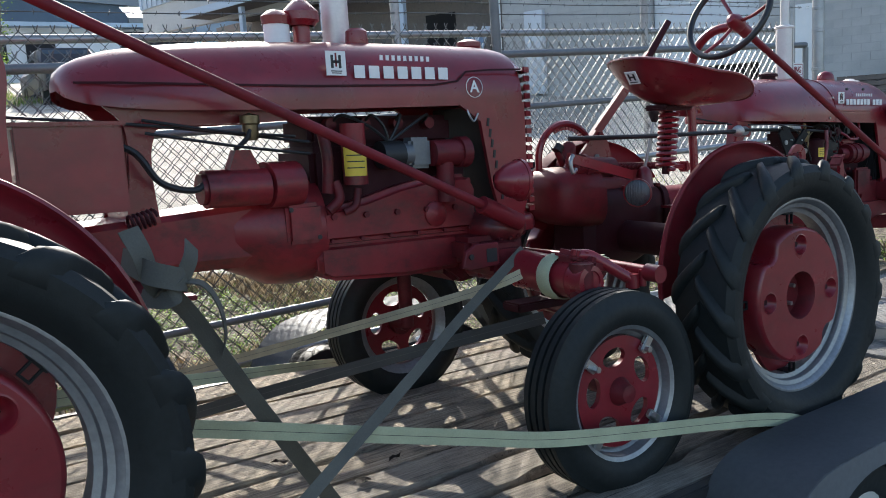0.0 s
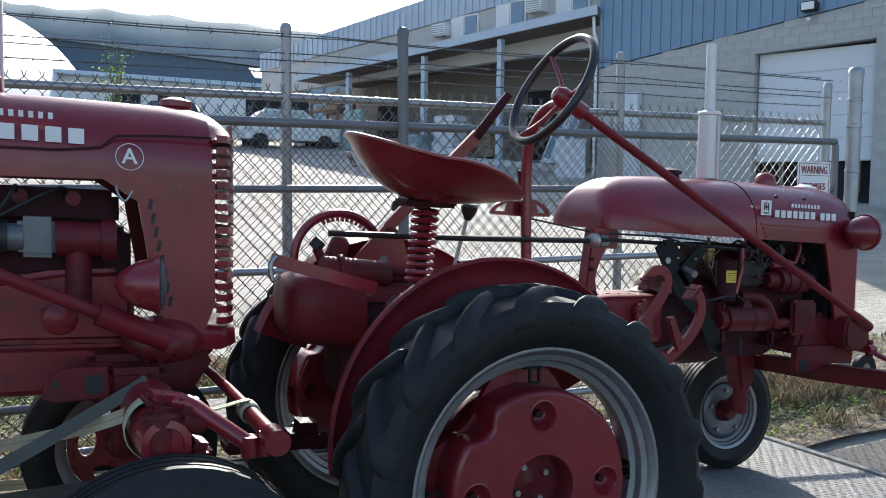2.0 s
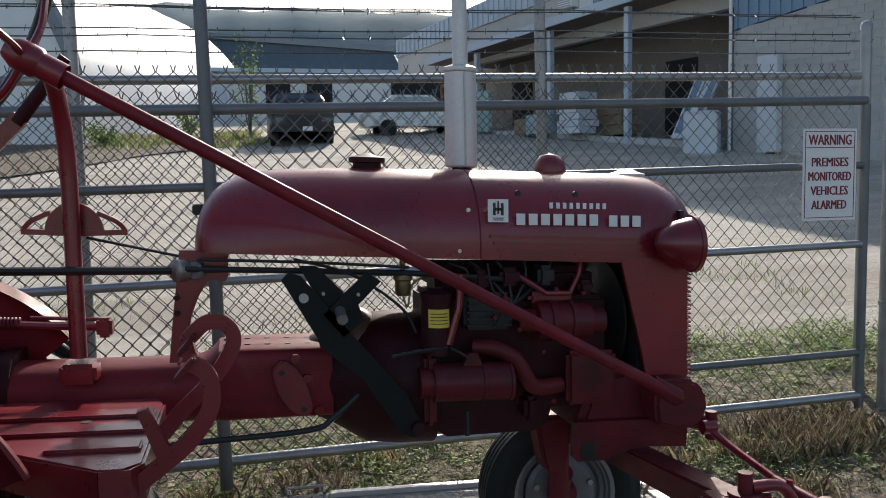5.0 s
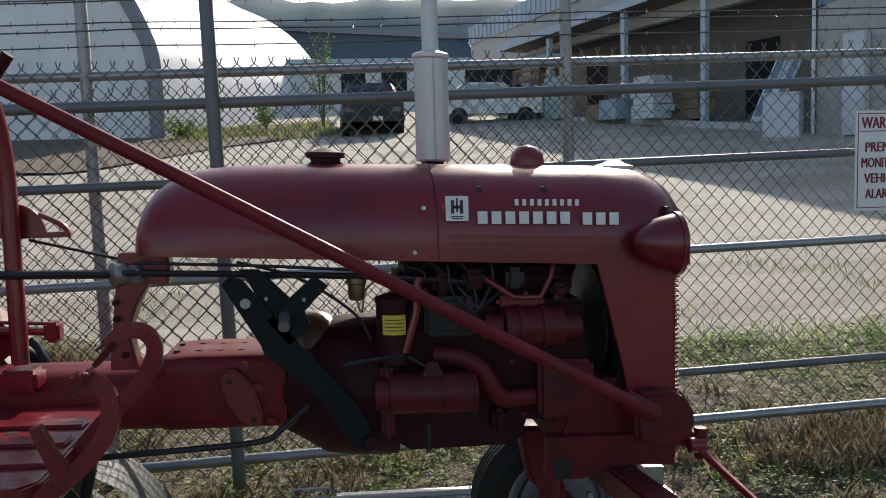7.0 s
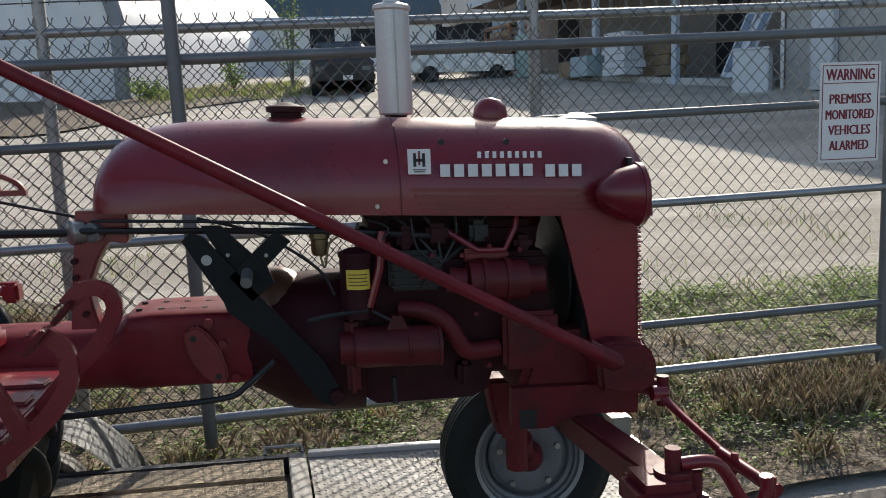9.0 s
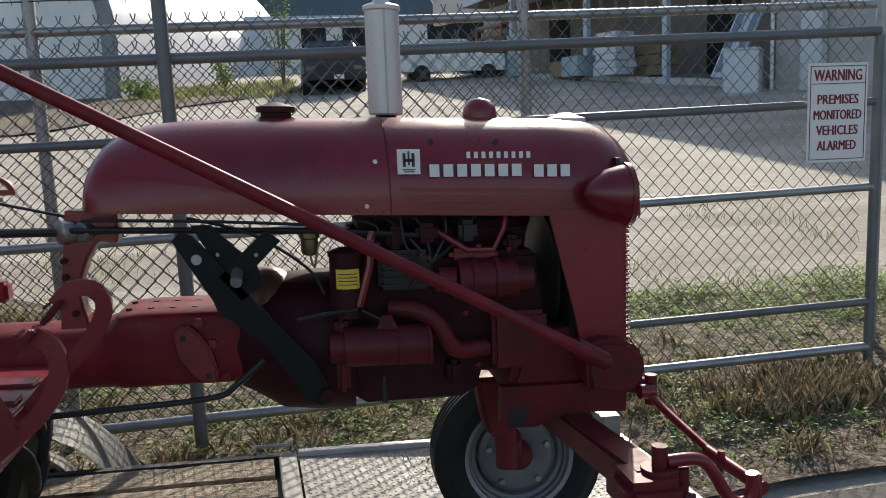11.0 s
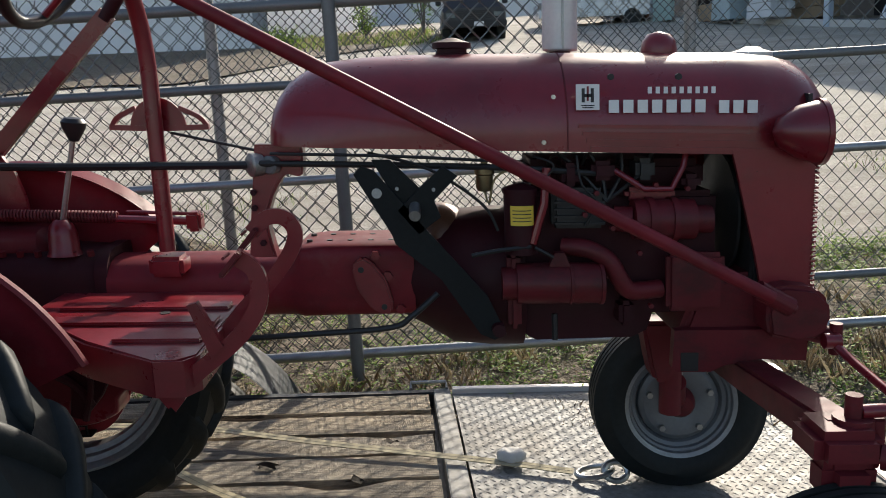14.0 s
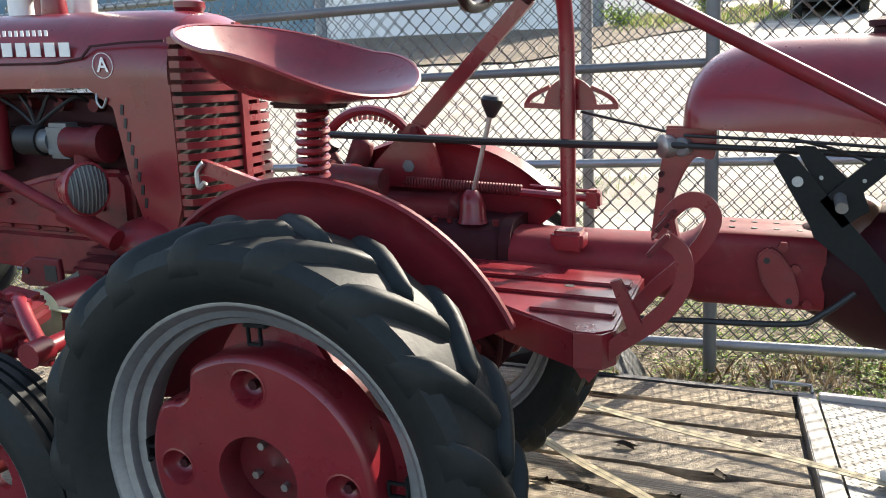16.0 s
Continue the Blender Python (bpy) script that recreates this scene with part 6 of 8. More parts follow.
    for x0, x1, z0, z1 in ((4.66, 5.02, 0.51, 0.575), ):
        bm = B()
        plate(bm, [(4.665, 0.60), (4.66, 0.50), (4.672, 0.487), (4.76, 0.487), (4.80, 0.505), (4.89, 0.52), (5.01, 0.515), (5.015, 0.60)], YC - 0.23, YC - 0.20)
        fr_ = part("frame_rail", bm, RED_CAST, t)
        bm = B()
        boxx(bm, (4.682, YC - 0.2315, 0.49), (4.728, YC - 0.2300, 0.54))
        part("hole", bm, BLACK, fr_, "", 0)
    bm = B()
    plate(bm, [(4.67, 0.52), (4.80, 0.52), (4.785, 0.36), (4.75, 0.32), (4.71, 0.33), (4.695, 0.38)], 3.02, 3.12)
    bmesh.ops.bevel(bm, geom=bm.edges[:], offset=0.012, segments=2, affect='EDGES')
    part("spindle_bracket", bm, RED_CAST, t)
    bm = B()
    cyl(bm, (4.86, 3.30, 0.145), (4.80, 3.10, 0.30), 0.03)
    cyl(bm, (4.78, 3.1, 0.2), (4.78, 3.1, 0.5), 0.035)
    part("far_spindle", bm, RED_CAST, t)
    bm = B()
    strip(bm, [(4.84, 3.15, 0.46), (4.865, 2.7, 0.475), (4.87, 2.18, 0.52)], 0.085, 0.075, (1, 0, 0))
    bmesh.ops.bevel(bm, geom=[e for e in bm.edges if e.calc_length() > 0.3], offset=0.008, segments=2, affect='EDGES')
    ax = part("axle", bm, RED_CAST, t, "red square front axle beam")
    bm = B()
    cyl(bm, (4.885, 2.18, 0.33), (4.885, 2.18, 0.565), 0.04, 16)
    cyl(bm, (4.885, 2.18, 0.565), (4.885, 2.18, 0.612), 0.017, 12)
    boxx(bm, (4.785, 2.11, 0.475), (4.925, 2.25, 0.555), 0.02)
    boxx(bm, (4.80, 2.10, 0.40), (4.91, 2.20, 0.50), 0.025)
    cyl(bm, (4.92, 2.13, 0.50), (4.935, 2.12, 0.50), 0.026, 16)
    cyl(bm, (4.93, 2.18, 0.50), (4.93, 2.18, 0.56), 0.02, 10)
    cyl(bm, (4.86, 2.2, 0.145), (4.86, 2.09, 0.145), 0.035)
    cyl(bm, (4.88, 2.2, 0.35), (4.86, 2.2, 0.15), 0.03)
    part("knuckle", bm, RED_CAST, ax, "near steering knuckle")
    for k in range(3):
        bolt(ax, (4.85 + 0.03 * k, 2.15, 0.48), (0, -1, 0.3), 0.012, 0.014, RED_CAST)
    bm = B()
    tube(bm, bezier([(4.90, 2.18, 0.575), (4.97, 2.18, 0.575), (5.005, 2.18, 0.545), (5.035, 2.18, 0.495), (5.06, 2.18, 0.47), (5.09, 2.18, 0.475), (5.10, 2.18, 0.51), (5.098, 2.18, 0.535)], 5), 0.0145, 10)
    part("steering_arm", bm, RED, ax, "curved red steering arm")
    bm = B()
    tube(bm, bezier([(5.035, 2.60, 0.60), (5.05, 2.59, 0.578), (5.07, 2.52, 0.55), (5.095, 2.33, 0.512)], 4), 0.0115, 10)
    tube(bm, [(5.088, 2.36, 0.515), (5.125, 2.18, 0.497)], 0.0165, 12)
    cyl(bm, (5.092, 2.31, 0.485), (5.096, 2.31, 0.535), 0.009, 8)
    cyl(bm, (5.115, 2.185, 0.47), (5.115, 2.185, 0.53), 0.009, 8)
    cyl(bm, (5.02, 2.60, 0.59), (5.06, 2.60, 0.59), 0.02, 12)
    part("drag_link", bm, RED, t, "thin red drag link")
    bm = B()
    cyl(bm, (5.0, 2.66, 0.60), (5.07, 2.62, 0.59), 0.025)
    cyl(bm, (5.06, 2.62, 0.55), (5.06, 2.62, 0.63), 0.016)
    part("pitman_arm", bm, RED_CAST, t)
    bm = B()
    cyl(bm, (4.80, 2.50, 0.755), (4.90, 2.50, 0.70), 0.024, 14)
    plate(bm, [(4.885, 0.60), (4.875, 0.66), (4.885, 0.72), (4.92, 0.735), (5.0, 0.725), (5.035, 0.69), (5.04, 0.63), (5.01, 0.59), (4.95, 0.585)], 2.60, 2.72)
    bmesh.ops.bevel(bm, geom=bm.edges[:], offset=0.012, segments=3, affect='EDGES')
    part("steering_box", bm, RED_CAST, t)
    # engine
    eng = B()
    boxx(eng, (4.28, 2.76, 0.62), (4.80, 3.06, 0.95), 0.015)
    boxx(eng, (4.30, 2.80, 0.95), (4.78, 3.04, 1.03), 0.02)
    engine = part("engine_block", eng, RED_DARK, t, "oily red engine block with shade put into its colour", 30)
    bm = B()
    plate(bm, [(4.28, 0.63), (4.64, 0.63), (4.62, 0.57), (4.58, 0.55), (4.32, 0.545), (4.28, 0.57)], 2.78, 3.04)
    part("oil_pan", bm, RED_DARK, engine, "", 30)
    bm = B()
    cyl(bm, (4.262, 2.70, 0.722), (4.485, 2.70, 0.722), 0.053, 24)
    lathe(bm, (4.40, 2.70, 0.722), (1, 0, 0), [(0.053, -0.004), (0.0555, -0.003), (0.0555, 0.003), (0.053, 0.004)], 24)
    lathe(bm, (4.478, 2.70, 0.722), (1, 0, 0), [(0.053, -0.004), (0.056, -0.003), (0.056, 0.006), (0.03, 0.008)], 24)
    cyl(bm, (4.225, 2.70, 0.722), (4.262, 2.70, 0.722), 0.042, 20)
    plate(bm, [(4.345, 0.77), (4.40, 0.77), (4.385, 0.805), (4.36, 0.805)], 2.675, 2.70)
    part("starter_motor", bm, RED_CAST, engine, "red cylindrical starter")
    bm = B()
    cyl(bm, (4.278, 2.71, 0.80), (4.278, 2.71, 0.955), 0.042, 18)
    lathe(bm, (4.278, 2.71, 0.955), (0, 0, 1), [(0.045, 0), (0.045, 0.012), (0.02, 0.022), (0, 0.024)], 18)
    of = part("oil_filter", bm, RED_DARK, engine)
    bm = B()
    lathe(bm, (4.278, 2.71, 0.902), (0, 0, 1), [(0.0428, -0.025), (0.0428, 0.025)], 20, a0=4.0, a1=5.5)
    part("yellow_label", bm, YELLOW, of, "yellow instruction label", 60)
    for k in range(4):
        bm = B()
        lathe(bm, (4.278, 2.71, 0.888 + k * 0.009), (0, 0, 1), [(0.0434, -0.0012), (0.0434, 0.0012)], 12, a0=4.15, a1=5.3)
        part("mark", bm, DECALBLACK, of, "", 0)
    bm = B()
    tube(bm, bezier([(4.39, 2.73, 0.812), (4.45, 2.70, 0.81), (4.50, 2.695, 0.78), (4.53, 2.695, 0.73), (4.56, 2.70, 0.70), (4.64, 2.72, 0.70)], 5), 0.024, 12)
    part("water_pipe", bm, RED_CAST, engine, "curved red cast pipe")
    bm = B()
    cyl(bm, (4.565, 2.71, 0.885), (4.72, 2.71, 0.885), 0.052, 20)
    cyl(bm, (4.60, 2.71, 0.885), (4.615, 2.71, 0.885), 0.058, 20)
    cyl(bm, (4.66, 2.71, 0.885), (4.675, 2.71, 0.885), 0.058, 20)
    cyl(bm, (4.72, 2.71, 0.885), (4.765, 2.71, 0.885), 0.036, 18)
    cyl(bm, (4.52, 2.72, 0.885), (4.565, 2.71, 0.885), 0.034, 14)
    part("generator", bm, RED_CAST, engine, "red generator")
    bm = B()
    boxx(bm, (4.55, 2.72, 0.93), (4.68, 2.76, 0.965), 0.012)
    tube(bm, [(4.52, 2.72, 1.01), (4.56, 2.70, 0.985), (4.59, 2.695, 0.965), (4.66, 2.695, 0.965), (4.69, 2.70, 1.02), (4.70, 2.71, 1.06)], 0.008, 8)
    part("governor_linkage", bm, RED, engine)
    bm = B()
    boxx(bm, (4.65, 2.685, 0.645), (4.80, 2.72, 0.80), 0.012)
    part("timing_cover", bm, RED_CAST, engine)
    bm = B()
    tube(bm, [(4.345, 2.69, 1.02), (4.335, 2.68, 0.93), (4.305, 2.68, 0.83)], 0.0105, 8)
    part("breather_tube", bm, RED, engine)
    for k in range(4):
        bm = B()
        tube(bm, bezier([(4.36 + k * 0.09, 2.78, 1.02), (4.38 + k * 0.08, 2.74, 1.05), (4.44 + k * 0.05, 2.73, 1.0), (4.5, 2.72, 0.93)], 4), 0.005, 6)
        part("spark_lead", bm, BLACK, engine)
    for x0, x1, y0, z0, z1, m in ((4.36, 4.50, 2.715, 0.86, 0.965, BLACK), (4.385, 4.43, 2.70, 0.97, 1.03, RED_DARK), (4.46, 4.52, 2.70, 0.985, 1.035, RED_DARK), (4.575, 4.625, 2.71, 0.985, 1.04, BLACK), (4.69, 4.74, 2.70, 0.96, 1.0, RED_DARK), (4.24, 4.275, 2.69, 0.60, 0.80, RED_CAST), (4.53, 4.57, 2.70, 0.60, 0.67, RED_DARK)):
        bm = B()
        boxx(bm, (x0, y0, z0), (x1, 2.80, z1), 0.012)
        part("casting", bm, m, engine, "", 30)
    for x, z in ((4.36, 0.985), (4.44, 0.90), (4.47, 0.955), (4.51, 0.865), (4.62, 0.975), (4.70, 0.965), (4.58, 0.80), (4.61, 0.66), (4.31, 0.835), (4.50, 0.74)):
        bolt(engine, (x, 2.70, z), (0, -1, 0), 0.007, 0.012, RED_CAST)
    for pts, r in (([(4.31, 2.69, 1.05), (4.36, 2.68, 1.03), (4.345, 2.68, 1.0)], 0.003), ([(4.15, 2.68, 0.80), (4.22, 2.67, 0.815), (4.30, 2.675, 0.822)], 0.006), ([(4.31, 2.675, 0.82), (4.33, 2.67, 0.81), (4.355, 2.675, 0.795)], 0.005), ([(4.42, 2.69, 1.05), (4.43, 2.68, 0.98), (4.47, 2.69, 0.93), (4.44, 2.70, 0.87)], 0.003), ([(4.36, 2.70, 0.64), (4.36, 2.70, 0.57)], 0.008)):
        bm = B()
        tube(bm, bezier(pts, 4), r, 6)
        part("line", bm, BLACK, engine)
    for k in range(5):
        bm = B()
        boxx(bm, (4.365, 2.708, 0.872 + k * 0.018), (4.495, 2.716, 0.878 + k * 0.018))
        part("fin", bm, BLACK, engine, "", 0)
    bm = B()
    lathe(bm, (4.84, YC, 0.87), (1, 0, 0), [(0.0, 0.0), (0.04, 0.0), (0.04, 0.02), (0.17, 0.012), (0.17, 0.004), (0.0, -0.01)], 24)
    part("fan", bm, BLACK, engine)
    bm = B()
    boxx(bm, (4.87, YC - 0.2, 0.7), (4.98, YC + 0.2, 1.06), 0.01)
    part("radiator_core", bm, BLACK, t, "", 30)
    # carburettor bowl and lines under the tank
    bm = B()
    lathe(bm, (4.19, 2.72, 1.0), (0, 0, 1), [(0.0, -0.04), (0.018, -0.04), (0.022, -0.03), (0.022, 0.0), (0.026, 0.004), (0.026, 0.025), (0.008, 0.03), (0.008, 0.06), (0, 0.06)], 16)
    part("sediment_bowl", bm, BRASS, t, "brass fuel sediment bowl")
    for pts, r, m in (([(3.62, 2.70, 1.035), (3.9, 2.70, 1.03), (4.25, 2.70, 1.02), (4.5, 2.72, 1.0)], 0.008, BLACK), ([(3.66, 2.69, 1.06), (3.95, 2.66, 1.055), (4.2, 2.68, 1.04)], 0.004, BLACK), ([(3.9, 2.7, 1.06), (4.05, 2.68, 1.02), (4.18, 2.7, 0.93), (4.22, 2.7, 0.86)], 0.004, BLACK), ([(4.19, 2.72, 0.96), (4.2, 2.71, 0.93), (4.215, 2.71, 0.99), (4.26, 2.71, 1.02)], 0.003, BRASS)):
        bm = B()
        tube(bm, bezier(pts, 5), r, 8)
        part("cable", bm, m, t)
    bm = B()  # control rod along the side
    tube(bm, [(2.6, 2.86, 1.02), (3.1, 2.80, 1.02), (3.64, 2.72, 1.03), (3.66, 2.72, 1.03)], 0.011, 8)
    part("control_rod", bm, BLACK, t, "long black control rod")
    bm = B()
    tube(bm, [(3.38, 2.83, 1.105), (3.66, 2.74, 1.055)], 0.004, 6)
    part("throttle_rod", bm, BLACK, t)
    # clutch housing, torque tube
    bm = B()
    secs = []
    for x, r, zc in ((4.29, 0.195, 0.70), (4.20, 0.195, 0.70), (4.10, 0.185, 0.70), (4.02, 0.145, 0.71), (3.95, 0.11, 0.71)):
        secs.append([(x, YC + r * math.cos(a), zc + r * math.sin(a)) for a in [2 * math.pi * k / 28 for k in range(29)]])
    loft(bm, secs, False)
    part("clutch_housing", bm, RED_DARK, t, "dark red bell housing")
    bm = B()
    bmesh.ops.create_uvsphere(bm, u_segments=24, v_segments=14, radius=1, matrix=Matrix.Translation((4.075, 2.90, 0.805)) @ Matrix.Diagonal((0.092, 0.12, 0.10, 1)))
    part("starter_drum", bm, plain("brown_oily_cover", (0.16, 0.08, 0.05), 0.35, 0.2, 0.3, 20, 0.05), t, "oily brown domed cover")
    bm = B()
    secs = []
    for x, hy, z0, z1, p in ((4.0, 0.13, 0.615, 0.815, 7), (3.76, 0.13, 0.612, 0.813, 7), (3.70, 0.127, 0.608, 0.808, 6), (3.675, 0.118, 0.604, 0.785, 3.2), (3.64, 0.112, 0.60, 0.772, 2.7), (3.5, 0.11, 0.60, 0.77, 2.6), (3.18, 0.115, 0.585, 0.768, 2.6)):
        secs.append(round_section(x, YC, hy, z0, z1, p))
    loft(bm, secs, False)
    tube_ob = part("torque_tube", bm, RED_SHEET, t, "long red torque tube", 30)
    for k in range(5):
        for yy in (-0.06, 0.03):
            bm = B()
            cyl(bm, (3.72 + k * 0.055, YC + yy, 0.80), (3.72 + k * 0.055, YC + yy, 0.8152), 0.008, 12)
            part("hole", bm, BLACK, tube_ob)
    for x, z in ((3.90, 0.785), (3.96, 0.64), (3.93, 0.73)):
        bolt(tube_ob, (x, YC - 0.13, z), (0, -1, 0), 0.013, 0.014, RED)
    bm = B()
    plate(bm, [(3.868, 0.785), (3.848, 0.775), (3.838, 0.755), (3.85, 0.696), (3.885, 0.645), (3.92, 0.628), (3.938, 0.636), (3.942, 0.665), (3.925, 0.727), (3.892, 0.772)], YC - 0.16, YC - 0.128)
    bmesh.ops.bevel(bm, geom=bm.edges[:], offset=0.006, segments=2, affect='EDGES')
    for hx, hz in ((3.862, 0.752), (3.918, 0.652)):
        hb = B()
        cyl(hb, (hx, YC - 0.162, hz), (hx, YC - 0.15, hz), 0.008, 12)
        part("hole", hb, BLACK, tube_ob)
    part("side_lug", bm, RED, tube_ob, "", 30)
    # leg from the tank down to the tube
    bm = B()
    outer = bezier([(3.615, 0, 1.08), (3.605, 0, 1.0), (3.592, 0, 0.9), (3.58, 0, 0.79)], 5)
    inner = bezier([(3.65, 0, 0.79), (3.634, 0, 0.88), (3.65, 0, 0.941), (3.67, 0, 0.981), (3.69, 0, 1.004), (3.73, 0, 1.004), (3.735, 0, 1.08)], 5)
    plate(bm, [(p.x, p.z) for p in outer + inner], 2.725, 2.785)
    bmesh.ops.bevel(bm, geom=[e for e in bm.edges if abs(e.verts[0].co.y - e.verts[1].co.y) < 1e-4], offset=0.006, segments=2, affect='EDGES')
    part("tank_support", bm, RED, t, "arched red support under the tank", 30)
    bm = B()
    lathe(bm, (3.612, 2.715, 1.03), (-0.8, -0.6, 0), [(0.028, -0.02), (0.03, 0.008), (0.025, 0.012), (0.0, 0.012)], 18)
    part("gauge", bm, STEEL, t, "round steel gauge")
    bm = B()
    lathe(bm, (3.655, 2.712, 1.03), (-0.5, -0.85, 0), [(0.022, -0.015), (0.024, 0.006), (0.02, 0.01), (0.0, 0.01)], 18)
    part("gauge", bm, GREYDISC, t, "round dark gauge")
    for lx, lz in ((3.605, 0.96), (3.605, 0.92), (3.62, 0.83)):
        bolt(t, (lx, 2.723, lz), (0, -1, 0), 0.008, 0.012, RED_DARK)
    # hand clutch straps of dull steel
    for pts in ([(3.865, 1.01), (3.885, 1.03), (3.915, 1.02), (4.035, 0.875), (4.185, 0.70), (4.23, 0.60), (4.20, 0.585), (4.165, 0.60), (4.07, 0.745), (3.96, 0.835), (3.952, 0.86)], [(4.085, 1.03), (4.12, 1.005), (4.06, 0.945), (4.075, 0.905), (4.02, 0.86), (3.97, 0.92), (4.035, 0.985)]):
        bm = B()
        plate(bm, pts, 2.655, 2.667)
        part("steel_strap", bm, GREYFRAME, t, "dull grey steel strap", 0)
    bm = B()
    plate(bm, [(3.91, 1.045), (3.955, 1.045), (4.045, 0.955), (4.075, 0.90), (4.02, 0.86), (3.985, 0.91)], 2.668, 2.678)
    part("steel_strap", bm, GREYFRAME, t, "dull grey steel strap", 0)
    # pale solid discs stand in for bright ground seen through strap holes
    for x, z, r, m in ((3.92, 0.964, 0.0125, GALV), (3.97, 0.975, 0.0045, GALV), (4.06, 0.972, 0.0045, GALV)):
        bm = B()
        cyl(bm, (x, 2.650, z), (x, 2.66, z), r, 14)
        part("hole", bm, m, t)
    bm = B()
    cyl(bm, (4.012, 2.60, 0.915), (4.012, 2.68, 0.935), 0.014, 14)
    part("pin", bm, STEEL, t, "bright steel pin")
    bm = B()
    cyl(bm, (4.21, 2.63, 0.615), (4.21, 2.68, 0.615), 0.017, 12)
    part("pin", bm, RED_DARK, t)
    # steering
    hubp, end = Vector((3.325, 2.514, 1.520)), Vector((4.84, 2.485, 0.733))
    d = (hubp - end).normalized()
    bm = B()
    tube(bm, [end, hubp - d * 0.02], 0.0165, 12)
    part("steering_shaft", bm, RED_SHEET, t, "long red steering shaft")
    steering_wheel(t, hubp, d, 0.205, BLACKGRIP)
    bm = B()
    tube(bm, bezier([(3.355, 2.78, 0.80), (3.352, 2.79, 1.1), (3.350, 2.79, 1.30), (3.346, 2.755, 1.42), (3.348, 2.67, 1.492), (3.358, 2.58, 1.508), (3.37, 2.53, 1.50)], 6), 0.021, 12)
    up = part("steering_post", bm, RED, t, "curved red steering post")
    bm = B()
    boxx(bm, (3.31, 2.745, 0.735), (3.40, 2.83, 0.788), 0.01)
    part("foot", bm, RED, up)
    bm = B()
    lathe(bm, hubp - d * 0.05, d, [(0.03, -0.04), (0.03, 0.03), (0.02, 0.04)], 16)
    part("collar", bm, RED, up)
    # throttle quadrant
    bm = B()
    plate(bm, [(3.352 + 0.072 * math.cos(a), 1.118 + 0.078 * math.sin(a)) for a in [math.pi * k / 16 for k in range(17)]], 2.822, 2.830)
    tq = part("throttle_quadrant", bm, RED, t, "half round throttle quadrant", 30)
    bm = B()
    strip(bm, [(3.224, 2.835, 1.120), (3.352, 2.828, 1.116), (3.480, 2.835, 1.120)], 0.02, 0.014, (0, 1, 0))
    part("throttle_bar", bm, RED, tq, "", 30)
    for q in (-1, 1):
        bm = B()
        strip(bm, bezier([(3.352 + q * 0.122, 2.835, 1.124), (3.352 + q * 0.105, 2.832, 1.146), (3.352 + q * 0.055, 2.828, 1.170)], 4), 0.016, 0.012, (0, 1, 0))
        part("throttle_stay", bm, RED, tq, "", 30)
    bm = B()
    tube(bm, [(3.348, 2.815, 1.14), (3.33, 2.81, 1.28)], 0.008, 8)
    part("throttle_lever", bm, RED_CAST, tq)
    # seat, spring, lever
    seat_pan(t, (2.775, 2.39, 1.14), 0.272, 0.275, pose(0, 0, 0, 0, 3, -18))
    bm = B()
    cyl(bm, (2.76, 2.45, 0.86), (2.78, 2.44, 1.15), 0.016)
    boxx(bm, (2.69, 2.38, 1.125), (2.86, 2.50, 1.148), 0.008)
    part("seat_post", bm, RED_DARK, t)
    spring(t, (2.76, 2.45, 0.88), (2.78, 2.44, 1.13), 0.036, 0.0085, 11, RED)
    decal_m = B()
    box(decal_m, (2.527, 2.405, 1.252), (0.055, 0.004, 0.055), pose(0, 0, 0, 34, 0, -88))
    sb = part("badge", decal_m, DECALWHITE, t, "small white badge on the seat", 0)
    turn = Matrix.Translation((2.527, 2.405, 1.252)) @ pose(0, 0, 0, 34, 0, -88)
    for x, z, w, h in ((-0.012, 0.004, 0.008, 0.03), (0.012, 0.004, 0.008, 0.03), (0.0, 0.004, 0.02, 0.008), (0.0, -0.019, 0.036, 0.004)):
        bm = B()
        box(bm, turn @ Vector((x, -0.0026, z)), (w, 0.001, h), turn.to_3x3().to_4x4())
        part("mark", bm, DECALBLACK, sb, "", 0)
    bm = B()
    strip(bm, [(2.80, 2.955, 0.985), (2.855, 2.95, 1.045), (3.215, 2.93, 1.415)], 0.022, 0.042, (0, 1, 0))
    lv = part("lift_lever", bm, RED, t, "flat red lift lever with a dark grip")
    bm = B()
    tube(bm, [(3.205, 2.93, 1.40), (3.335, 2.91, 1.575)], [0.019, 0.016], 10)
    part("grip", bm, RED_DARK, lv)
    bm = B()  # toothed quadrant
    for k in range(19):
        a = radians(38 + k * 7)
        ca, sa = math.cos(a), math.sin(a)
        if k < 12:
            strip(bm, [(2.68 + 0.155 * ca, 2.97, 0.92 + 0.155 * sa), (2.68 + 0.14 * ca, 2.97, 0.92 + 0.14 * sa)], 0.012, 0.010, (0, 1, 0))
    tube(bm, [(2.68 + 0.17 * math.cos(radians(a)), 2.97, 0.92 + 0.17 * math.sin(radians(a))) for a in range(35, 181, 8)] + [(2.51, 2.97, 0.8)], 0.016, 8)
    part("toothed_quadrant", bm, RED, t, "toothed lift quadrant")
    bm = B()
    plate(bm, [(2.70, 0.86), (2.715, 0.93), (2.77, 0.985), (2.835, 1.055), (2.875, 1.05), (2.912, 0.995), (2.934, 0.92), (2.938, 0.86)], 2.925, 2.94)
    bk = part("lever_bracket", bm, RED, t, "", 30)
    bolt(bk, (2.855, 2.925, 1.035), (0, -1, 0), 0.014, 0.014, RED_CAST)
    bolt(bk, (2.83, 2.923, 0.925), (0, -1, 0), 0.02, 0.004, GREYDISC, "round_plate")
    bm = B()
